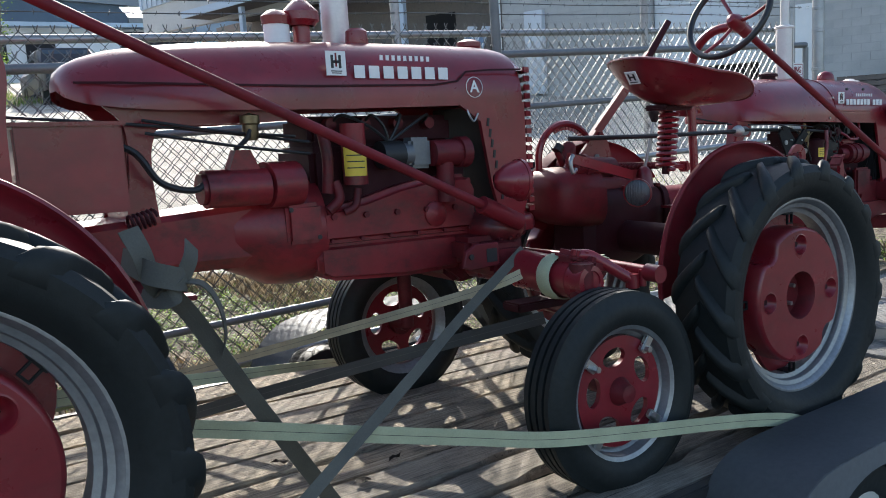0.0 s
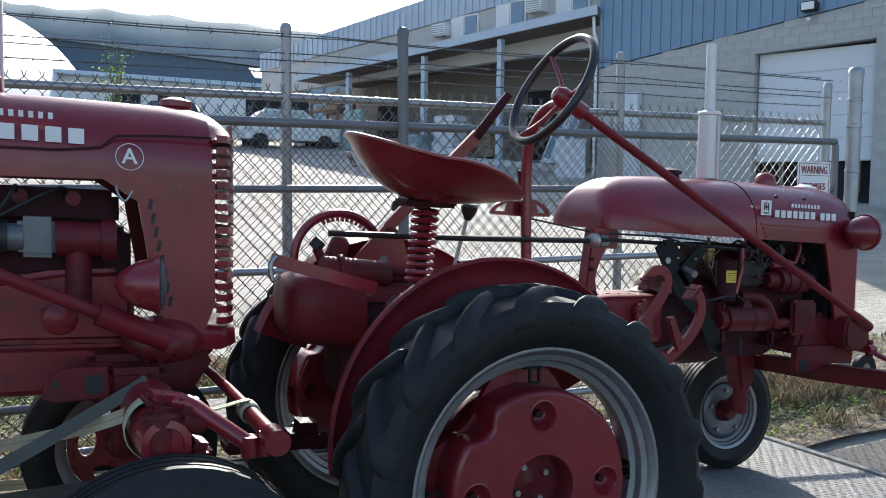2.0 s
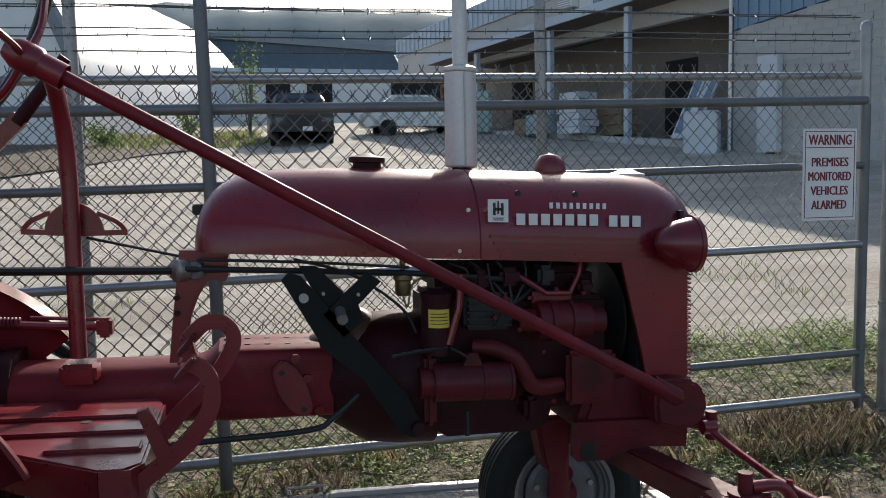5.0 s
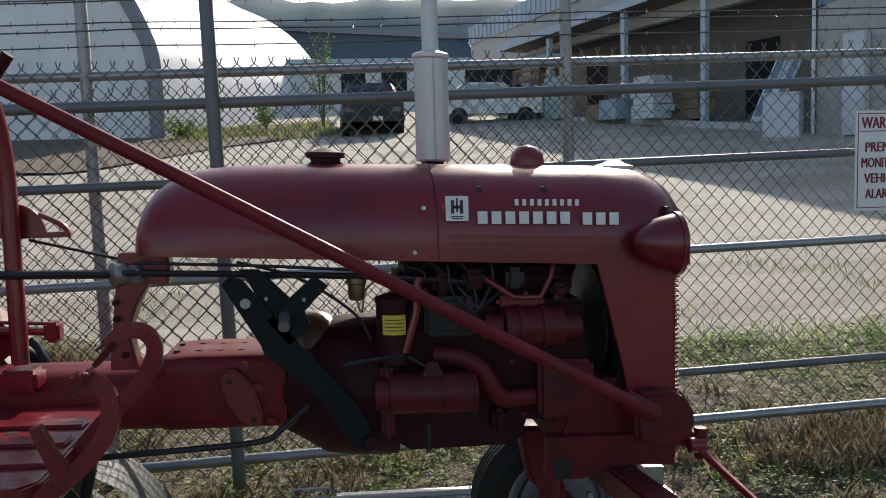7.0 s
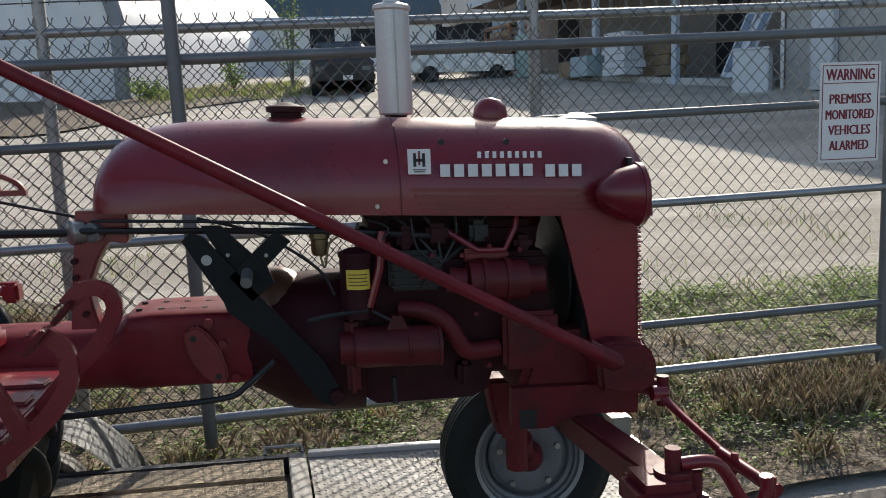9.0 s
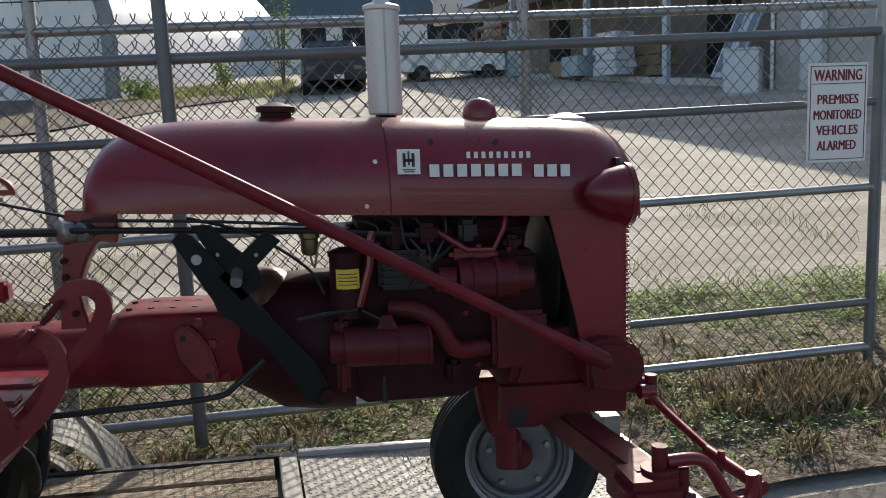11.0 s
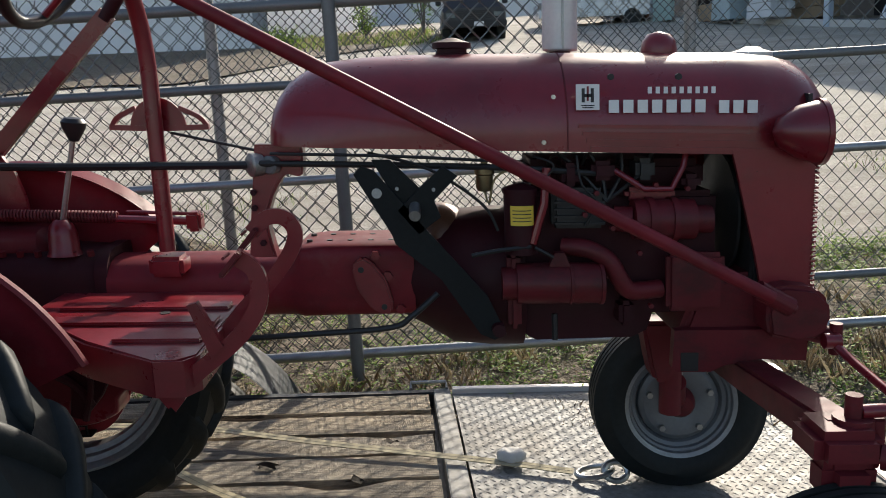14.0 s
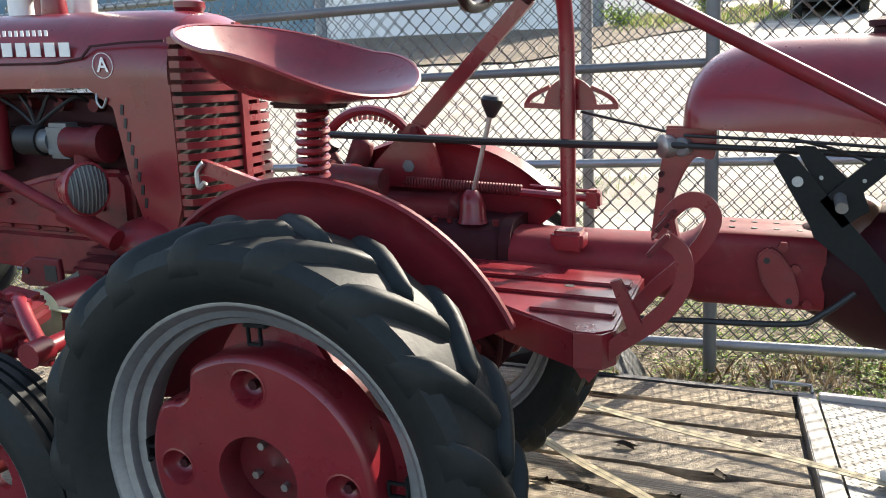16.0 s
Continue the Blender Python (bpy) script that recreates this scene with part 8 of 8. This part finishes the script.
    boxx(bm, (1.14, 2.685, 0.692), (1.272, 2.72, 0.832), 0.014)
    cv = part("inspection_cover", bm, RED_WORN, t, "flat red inspection cover")
    for x, z in ((1.156, 0.812), (1.255, 0.712)):
        bolt(cv, (x, 2.686, z), (0, -1, 0), 0.009, 0.003, BLACK, "hole")
    bm = B()
    cyl(bm, (0.87, 2.70, 0.898), (1.08, 2.70, 0.898), 0.062, 24)
    cyl(bm, (1.08, 2.71, 0.90), (1.20, 2.73, 0.90), 0.078, 24)
    cyl(bm, (0.855, 2.70, 0.898), (0.87, 2.70, 0.898), 0.05, 20)
    plate(bm, [(0.95, 0.95), (1.06, 0.95), (1.03, 1.02), (0.98, 1.02)], 2.68, 2.73)
    part("starter_motor", bm, RED_WORN, t, "red starter motor")
    bm = B()
    secs = []
    for x, hy, z0, z1 in ((1.05, 0.14, 0.62, 0.84), (0.8, 0.13, 0.62, 0.82), (0.5, 0.12, 0.60, 0.80), (0.3, 0.14, 0.52, 0.82)):
        secs.append([(x, YC + a * hy, z) for a, z in ((-0.7, z0), (-1, z0 + 0.04), (-1, z1 - 0.02), (-0.9, z1), (0.9, z1), (1, z1 - 0.02), (1, z0 + 0.04), (0.7, z0), (-0.7, z0))])
    loft(bm, secs, False)
    part("torque_tube", bm, RED_WORN, t, "", 30)
    bm = B()
    outer = bezier([(0.60, 0, 1.165), (0.655, 0, 1.10), (0.655, 0, 0.95), (0.63, 0, 0.80)], 5)
    inner = bezier([(0.735, 0, 0.80), (0.725, 0, 0.95), (0.74, 0, 1.06), (0.80, 0, 1.10), (1.2, 0, 1.115), (1.2, 0, 1.165)], 5)
    plate(bm, [(p.x, p.z) for p in outer + inner], YC - 0.16, YC - 0.14)
    plate(bm, [(p.x, p.z) for p in outer + inner], YC + 0.14, YC + 0.16)
    boxx(bm, (0.64, YC - 0.14, 0.80), (0.66, YC + 0.14, 1.12), 0.006)
    part("tank_support", bm, RED, t, "arched red support under the tank", 30)
    bm = B()
    boxx(bm, (0.31, 2.50, 0.86), (0.59, 2.76, 1.10), 0.006)
    bx = part("battery_box", bm, RED, t, "flat red battery box")
    bm = B()
    boxx(bm, (0.30, 2.49, 1.10), (0.60, 2.77, 1.112), 0.003)
    part("lid", bm, RED, bx)
    for pts, r in (([(0.58, 2.68, 1.06), (0.66, 2.66, 1.02), (0.72, 2.64, 0.93), (0.82, 2.65, 0.90), (0.88, 2.68, 0.93)], 0.011), ([(0.7, 2.70, 1.12), (0.95, 2.68, 1.08), (1.2, 2.70, 1.06)], 0.005), ([(0.7, 2.68, 1.08), (1.0, 2.67, 1.03), (1.25, 2.7, 1.0)], 0.005), ([(0.30, 2.7, 1.135), (0.75, 2.7, 1.10), (1.25, 2.7, 1.04)], 0.005), ([(0.98, 2.69, 1.02), (1.02, 2.67, 1.06), (1.04, 2.68, 1.11)], 0.008)):
        bm = B()
        tube(bm, bezier(pts, 5), r, 8)
        part("cable", bm, BLACK, t)
    bm = B()
    lathe(bm, (1.04, 2.69, 1.10), (0, 0, 1), [(0.0, -0.05), (0.02, -0.05), (0.026, -0.03), (0.026, 0.0), (0.032, 0.005), (0.032, 0.03), (0.0, 0.04)], 16)
    part("sediment_bowl", bm, BRASS, t, "brass fuel sediment bowl")
    spring(t, (0.58, 2.52, 0.82), (0.66, 2.52, 0.84), 0.022, 0.005, 6, RED_DARK, "pedal_spring")
    bm = B()
    boxx(bm, (0.05, 2.66, 0.42), (0.5, 3.14, 0.82), 0.03)
    cyl(bm, (-0.02, 2.66, 0.45), (-0.02, 2.1, 0.45), 0.1, 20)
    cyl(bm, (-0.02, 3.14, 0.45), (-0.02, 3.3, 0.45), 0.1, 20)
    boxx(bm, (0.35, 2.4, 0.60), (0.72, 2.80, 0.615), 0.003)
    part("transmission_case", bm, RED_CAST, t, "", 30)
    fender(t, (-0.03, 0, 0.48), 0.555, 2.10, 2.13, 0, 175, RED, 0.22)
    fender(t, (-0.03, 0, 0.48), 0.555, 3.23, 3.19, 20, 175, RED, 0.3)
    # steering
    top, end = Vector((0.10, 2.44, 1.555)), Vector((1.88, 2.53, 0.775))
    d = (top - end).normalized()
    bm = B()
    tube(bm, [end, top], 0.018, 12)
    cyl(bm, tuple(end - d * 0.16), tuple(end + d * 0.04), 0.034, 14)
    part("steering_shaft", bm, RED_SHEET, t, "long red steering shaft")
    steering_wheel(t, top, d, 0.205, BLACKGRIP)
    # seat edge just behind the box
    bm = B()
    strip(bm, bezier([(0.27, 2.5, 0.85), (0.275, 2.5, 1.1), (0.29, 2.5, 1.25), (0.24, 2.5, 1.36), (0.16, 2.5, 1.42)], 5), 0.12, 0.04, (0, 1, 0))
    part("steering_post", bm, RED, t, "red steering post")
    # front end
    bm = B()
    plate(bm, [(1.80, 0.66), (2.16, 0.70), (2.20, 0.62), (2.12, 0.50), (1.88, 0.46), (1.80, 0.52)], YC - 0.15, YC + 0.15)
    bmesh.ops.bevel(bm, geom=bm.edges[:], offset=0.02, segments=2, affect='EDGES')
    part("bolster", bm, RED_CAST, t, "cast front bolster", 40)
    bm = B()
    boxx(bm, (1.86, 2.50, 0.52), (2.02, 2.80, 0.64), 0.02)
    boxx(bm, (1.82, 2.60, 0.56), (2.10, 2.86, 0.66), 0.02)
    part("axle_clamp", bm, RED_CAST, t)
    bm = B()
    plate(bm, [(1.70, 0.575), (1.715, 0.63), (1.76, 0.655), (1.862, 0.655), (1.868, 0.57), (1.73, 0.562)], 2.462, 2.482)
    bmesh.ops.bevel(bm, geom=[e for e in bm.edges if e.calc_length() > 0.03], offset=0.004, segments=1, affect='EDGES')
    br = part("side_bracket", bm, RED_CAST, t, "red bracket with a square hole", 30)
    bm = B()
    boxx(bm, (1.805, 2.4605, 0.585), (1.852, 2.4618, 0.635))
    part("hole", bm, BLACK, br, "", 0)
    bolt(br, (1.735, 2.462, 0.612), (0, -1, 0), 0.011, 0.006, BLACK, "hole")
    bm = B()
    bmesh.ops.create_uvsphere(bm, u_segments=24, v_segments=14, radius=1, matrix=Matrix.Translation((2.03, 2.70, 0.685)) @ Matrix.Diagonal((0.12, 0.14, 0.075, 1)))
    part("steering_gear_case", bm, RED_WORN, t, "rounded red steering gear case", 60)
    for k in range(4):
        bolt(t, (1.975 + 0.036 * k, 2.60 - 0.012 * math.sin(k), 0.645 + 0.008 * k), (0, -1, -0.4), 0.009, 0.02, RED_CAST)
    bm = B()
    tube(bm, [(1.95, 3.40, 0.48), (1.955, 2.9, 0.53), (1.96, 2.13, 0.535)], [0.045, 0.05, 0.05], 16)
    ax = part("axle", bm, RED, t, "red tubular front axle")
    for yy in (2.13, 3.30):
        bm = B()
        cyl(bm, (1.955, yy, 0.44), (1.955, yy, 0.60), 0.042, 16)
        cyl(bm, (1.955, yy, 0.18), (1.955, yy, 0.46), 0.032, 14)
        cyl(bm, (1.955, yy, 0.195), (1.945, yy - 0.1 if yy < 3 else yy + 0.1, 0.195), 0.035, 14)
        part("knuckle", bm, RED_CAST, ax)
    bm = B()
    cyl(bm, (1.965, 2.095, 0.538), (1.965, 2.16, 0.538), 0.056, 20, 0.066)
    cyl(bm, (1.965, 2.16, 0.538), (1.965, 2.46, 0.545), 0.068, 20, 0.075)
    lathe(bm, (1.965, 2.095, 0.538), (0, -1, 0), [(0.057, -0.01), (0.057, 0.003), (0.04, 0.006), (0.032, -0.012), (0, -0.012)], 20)
    cn = part("axle_end", bm, RED, ax, "red axle end sleeve")
    for x, y, z, sx, sy, sz in ((2.03, 2.17, 0.585, 0.10, 0.10, 0.06), (2.04, 2.16, 0.50, 0.07, 0.09, 0.06), (1.98, 2.20, 0.612, 0.12, 0.09, 0.045)):
        bm = B()
        box(bm, (x, y, z), (sx, sy, sz), pose(0, 0, 0, 8, 12, 12), 0.018)
        part("lug", bm, RED_CAST, cn, "", 30)
    for k in range(4):
        bolt(cn, (1.95 + k * 0.03, 2.16 + 0.012 * (k % 2), 0.632 - 0.006 * k), (0.1, -0.2, 1), 0.010, 0.014, RED)
    bm = B()
    lathe(bm, (1.962, 2.245, 0.54), (0.1, 1, -0.06), [(0.076, -0.036), (0.080, -0.03), (0.083, 0.03), (0.080, 0.036)], 26)
    part("wrapped_webbing", bm, WEB, cn, "pale webbing wrapped round the sleeve", 60)
    bm = B()
    tube(bm, bezier([(1.975, 2.20, 0.615), (2.02, 2.165, 0.618), (2.07, 2.135, 0.585), (2.12, 2.11, 0.55), (2.16, 2.09, 0.522)], 5), [0.021] * 21, 12)
    cyl(bm, (2.16, 2.09, 0.545), (2.16, 2.09, 0.495), 0.024, 14)
    part("steering_arm", bm, RED, ax, "bright red steering arm")
    bm = B()
    tube(bm, [(2.205, 2.03, 0.548), (2.20, 2.22, 0.556), (2.19, 2.50, 0.57), (2.18, 3.2, 0.56)], [0.024, 0.022, 0.016, 0.014], 12)
    cyl(bm, (2.206, 2.00, 0.547), (2.205, 2.06, 0.549), 0.032, 14)
    cyl(bm, (2.19, 2.07, 0.50), (2.19, 2.07, 0.56), 0.014, 10)
    tr_ = part("tie_rod", bm, RED, ax)
    bm = B()
    lathe(bm, (2.198, 2.28, 0.558), (0, 1, 0.03), [(0.0235, -0.03), (0.028, -0.026), (0.029, 0.022), (0.0245, 0.03)], 18)
    part("wrapped_webbing", bm, WEB, tr_, "pale webbing wrapped round the rod", 60)
    return t


rear_tractor()

# ---------------------------------------------------------------- tie-down straps
WEB_GREY = plain("grey_webbing", (0.10, 0.096, 0.078), 0.8, 0, 0.3, 40, 0.2)
WEB_TAN = plain("tan_webbing", (0.40, 0.345, 0.22), 0.8, 0, 0.3, 40, 0.2)
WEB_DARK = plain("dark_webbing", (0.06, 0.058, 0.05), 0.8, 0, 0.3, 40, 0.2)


def strap(pts, w, side, mat, label, n=8):
    """A flat webbing strap with a stitched line along its middle."""
    t = thing("tie_down_strap", pts[0], label, "strap", "tie-down straps", tilt=True)
    p = bezier(pts, n)
    bm = B()
    strip(bm, p, w, 0.003, side)
    web = part("webbing", bm, mat, t, "", 60)
    bm = B()
    strip(bm, p, w * 0.035, 0.0038, side)
    part("stitched_line", bm, WEB_GREY, web, "", 60)
    return t


strap([(0.40, 2.33, 0.315), (0.68, 2.22, 0.272), (0.976, 2.12, 0.221), (1.35, 2.0, 0.155), (1.60, 1.92, 0.113), (1.955, 1.895, 0.062), (2.349, 1.85, 0.019), (2.60, 1.83, -0.02), (2.75, 1.825, -0.06), (2.86, 1.83, -0.12)], 0.05, (0, 0, 1), WEB, "pale green webbing strap pulled past the front wheel")
strap([(0.75, 3.7, 0.02), (1.3, 3.05, 0.26), (1.76, 2.49, 0.477), (1.93, 2.36, 0.56)], 0.036, (0.2, 0.3, 1), WEB_TAN, "pale webbing strap to the front axle")
strap([(0.30, 2.25, 0.43), (0.70, 2.655, 0.303), (0.955, 2.90, 0.221), (1.5, 3.44, 0.046), (1.98, 3.91, -0.11)], 0.04, (0, 0, 1), WEB, "pale green webbing strap crossing under the tractor to the deck edge")
# dark webbing here paints the shadowed underside of the strap
strap([(0.85, 3.4, -0.06), (1.5, 2.9, 0.16), (2.1, 2.5, 0.33)], 0.05, (0.2, 0.3, 1), WEB_DARK, "webbing strap to the front axle, shade put into its colour")
strap([(0.56, 2.18, 0.69), (0.635, 2.2, 0.60), (0.76, 2.2, 0.375), (0.88, 2.22, 0.18), (1.07, 2.28, -0.12)], 0.05, (0.8, -0.4, 0.5), WEB_GREY, "grey webbing strap knotted on the axle")
strap([(0.30, 1.72, -0.07), (0.62, 1.86, 0.065), (1.0, 2.04, 0.21), (1.32, 2.195, 0.332), (1.484, 2.282, 0.394), (1.66, 2.36, 0.465), (1.90, 2.43, 0.585), (1.96, 2.44, 0.62)], 0.034, (0.5, -0.4, -0.85), WEB_GREY, "grey webbing strap up to the front axle")
strap([(2.7, 3.76, -0.10), (3.1, 3.70, -0.09), (3.59, 3.575, -0.10), (4.25, 3.41, -0.11), (4.51, 3.335, -0.115)], 0.036, (0, 1, 0.1), WEB_TAN, "pale webbing strap lying along the deck")
strap([(2.8, 3.56, -0.11), (3.055, 3.395, -0.10), (3.286, 3.206, -0.10), (3.46, 3.086, -0.10), (3.9, 2.80, -0.11), (4.25, 2.66, -0.10), (4.40, 2.56, -0.095), (4.43, 2.46, -0.09)], 0.036, (0.2, 1, 0.1), WEB_TAN, "pale webbing strap to a ratchet")
strap([(2.03, 2.27, 0.575), (2.10, 2.27, 0.572), (2.17, 2.28, 0.585), (2.20, 2.28, 0.59)], 0.042, (0.1, 1, -0.1), WEB, "pale webbing strap from the sleeve to the rod")


def knot():
    """Loops of slack webbing tied on the axle housing."""
    t = thing("strap_knot", (0.56, 2.2, 0.6), "grey webbing knotted round the axle", "strap", tilt=True)
    for pts, w, side in (
            ([(0.495, 2.17, 0.84), (0.515, 2.15, 0.78), (0.535, 2.16, 0.71), (0.57, 2.18, 0.67)], 0.055, (1, 0.3, 0.35)),
            ([(0.655, 2.2, 0.785), (0.635, 2.16, 0.75), (0.60, 2.15, 0.70), (0.555, 2.17, 0.655)], 0.05, (0.7, 0.4, -0.6)),
            ([(0.49, 2.24, 0.76), (0.52, 2.13, 0.735), (0.575, 2.12, 0.715), (0.62, 2.16, 0.70), (0.61, 2.24, 0.69)], 0.06, (0.1, 0.2, 1)),
            ([(0.52, 2.22, 0.66), (0.56, 2.13, 0.66), (0.60, 2.14, 0.69), (0.62, 2.2, 0.72)], 0.045, (0.4, 0.2, 1)),
            ([(0.60, 2.17, 0.70), (0.66, 2.15, 0.685), (0.70, 2.16, 0.62), (0.715, 2.18, 0.54), (0.71, 2.2, 0.49)], 0.045, (0.5, 1, 0.1))):
        bm = B()
        strip(bm, bezier(pts, 6), w, 0.004, side)
        part("loop", bm, WEB_GREY, t, "", 60)


knot()


def ratchet():
    t = thing("ratchet_buckle", (4.45, 2.39, -0.12), "steel ratchet buckle with its handle up, on the plate", "ratchet", tilt=True)
    turn = Matrix.Translation((4.45, 2.39, -0.095)) @ pose(0, 0, 0, 0, 0, -56)
    rot = turn.to_3x3().to_4x4()
    for dy in (-0.028, 0.028):
        bm = B()
        box(bm, turn @ Vector((0, dy, 0.004)), (0.21, 0.004, 0.06), rot, 0.002)
        part("frame", bm, CHROMEBOLT, t, "bright steel frame plate", 0)
    bm = B()
    tube(bm, [turn @ Vector((0.03, -0.045, 0.01)), turn @ Vector((0.03, 0.045, 0.01))], 0.019, 14)
    part("spool", bm, WEB_DARK, t, "dark webbing wound on the spool")
    bm = B()
    tube(bm, [turn @ Vector(q) for q in ((0.03, -0.036, 0.0), (0.06, -0.036, 0.06), (0.085, -0.036, 0.10), (0.085, 0.036, 0.10), (0.06, 0.036, 0.06), (0.03, 0.036, 0.0))], 0.007, 8)
    box(bm, turn @ Vector((0.085, 0, 0.10)), (0.026, 0.085, 0.014), rot, 0.004)
    part("handle", bm, CHROMEBOLT, t, "", 20)
    bm = B()
    tube(bm, bezier([turn @ Vector(q) for q in ((0.10, 0, -0.012), (0.15, 0.0, -0.01), (0.20, 0.01, -0.012), (0.215, 0.035, -0.012), (0.19, 0.05, -0.012))], 4), 0.009, 8)
    part("hook", bm, STEEL, t)


ratchet()


def ring():
    t = thing("lashing_ring", (4.6, 3.37, -0.13), "bright steel lashing ring with chain link on the plate", "ring", tilt=True)
    bm = B()
    tube(bm, [(4.582 + 0.062 * math.cos(a), 3.318 + 0.042 * math.sin(a), -0.108 + 0.01 * math.cos(a)) for a in [2 * math.pi * k / 20 for k in range(20)]], 0.010, 8, closed=True)
    part("link", bm, CHROMEBOLT, t)
    bm = B()
    tube(bm, [(4.652 + 0.040 * math.cos(a), 3.30 + 0.016 * math.sin(a), -0.098 + 0.028 * math.sin(a)) for a in [2 * math.pi * k / 20 for k in range(20)]], 0.012, 8, closed=True)
    part("link", bm, CHROMEBOLT, t)
    r = B()
    m = Matrix.Translation((4.30, 3.44, -0.10)) @ Matrix.Diagonal((0.055, 0.04, 0.028, 1))
    bmesh.ops.create_icosphere(r, subdivisions=3, radius=1, matrix=m)
    for v in r.verts:
        v.co += Vector((0.012, 0.012, 0.01)) * noise.noise(v.co * 28)
    single("rag", r, plain("off_white_cloth", (0.6, 0.58, 0.54), 0.9, 0, 0.1, 20, 0.3), (4.3, 3.44, -0.13), "crumpled off-white rag tied on the strap", "rag", tilt=True, smooth=80)


ring()



def dead_leaves():
    """Dry curled leaves and bark chips lying on the planks."""
    q = random.Random(17)
    leafy = plain("dead_brown_leaf", (0.06, 0.045, 0.03), 0.8, 0, 0.3, 30, 0.1)
    for x, y in ((3.33, 3.20), (3.52, 3.02), (3.62, 3.10), (3.42, 3.42), (3.75, 3.3), (3.2, 3.05), (3.86, 3.62), (1.25, 2.5), (1.45, 2.62), (1.1, 2.85)):
        bm = B()
        n, r, a0 = 9, q.uniform(0.018, 0.034), q.uniform(0, 6.3)
        mid = bm.verts.new((x, y, -0.122))
        rim = []
        for i in range(n):
            a = a0 + 2 * math.pi * i / n
            rr = r * (1.0 if i % 2 else 0.62) * q.uniform(0.8, 1.25)
            rim.append(bm.verts.new((x + rr * 1.5 * math.cos(a), y + rr * math.sin(a), -0.128 + q.uniform(0.0, 0.02))))
        for i in range(n):
            bm.faces.new((mid, rim[i], rim[(i + 1) % n]))
        bmesh.ops.solidify(bm, geom=bm.faces[:], thickness=0.0015)
        single("dead_leaf", bm, leafy, (x, y, -0.135), "curled dry brown leaf lying on the deck planks", "leaf", "dead leaves", tilt=True, smooth=60)


dead_leaves()

# ---------------------------------------------------------------- concrete blocks of the workshop wall


def blocks():
    """Running bond of single blocks, proud of the mortar."""
    L, H = 0.40, 0.20
    shared = {}
    joined = B()
    for r in range(26):
        z = 1.45 + r * H
        for c in range(-36, 21):
            s = c * L + (L / 2 if r % 2 else 0)
            top = 5.40 + (8.0 - s) * 0.1205
            if s + L > 8.0 or z + H > top or (s + L > 0.64 and s < 3.54 and z < 5.4) or (s + L > -0.8 and s < 0.13 and z < 3.92 and z > 1.6):
                continue
            if s > -4.2 and z > 3.1:
                if not shared:
                    bm = B()
                    box(bm, (0, 0, 0), (L - 0.012, 0.06, H - 0.012), None, 0.004)
                    me = bpy.data.meshes.new("block")
                    bm.to_mesh(me)
                    bm.free()
                    me.materials.append(BLOCK)
                    shared["m"] = me
                ob = new("block", shared["m"])
                ob.parent = BLOCKWALL
                ob.matrix_basis = Matrix.Translation(wall_p(s + L / 2, z + H / 2, 0.045) - OFF[BLOCKWALL]) @ WROT
            else:
                wbox(joined, s + 0.006, s + L - 0.006, z + 0.006, z + H - 0.006, 0.015, 0.075)
    tagged(part("masonry", joined, BLOCK, BLOCKWALL, "", 0), kind="stuff")


blocks()
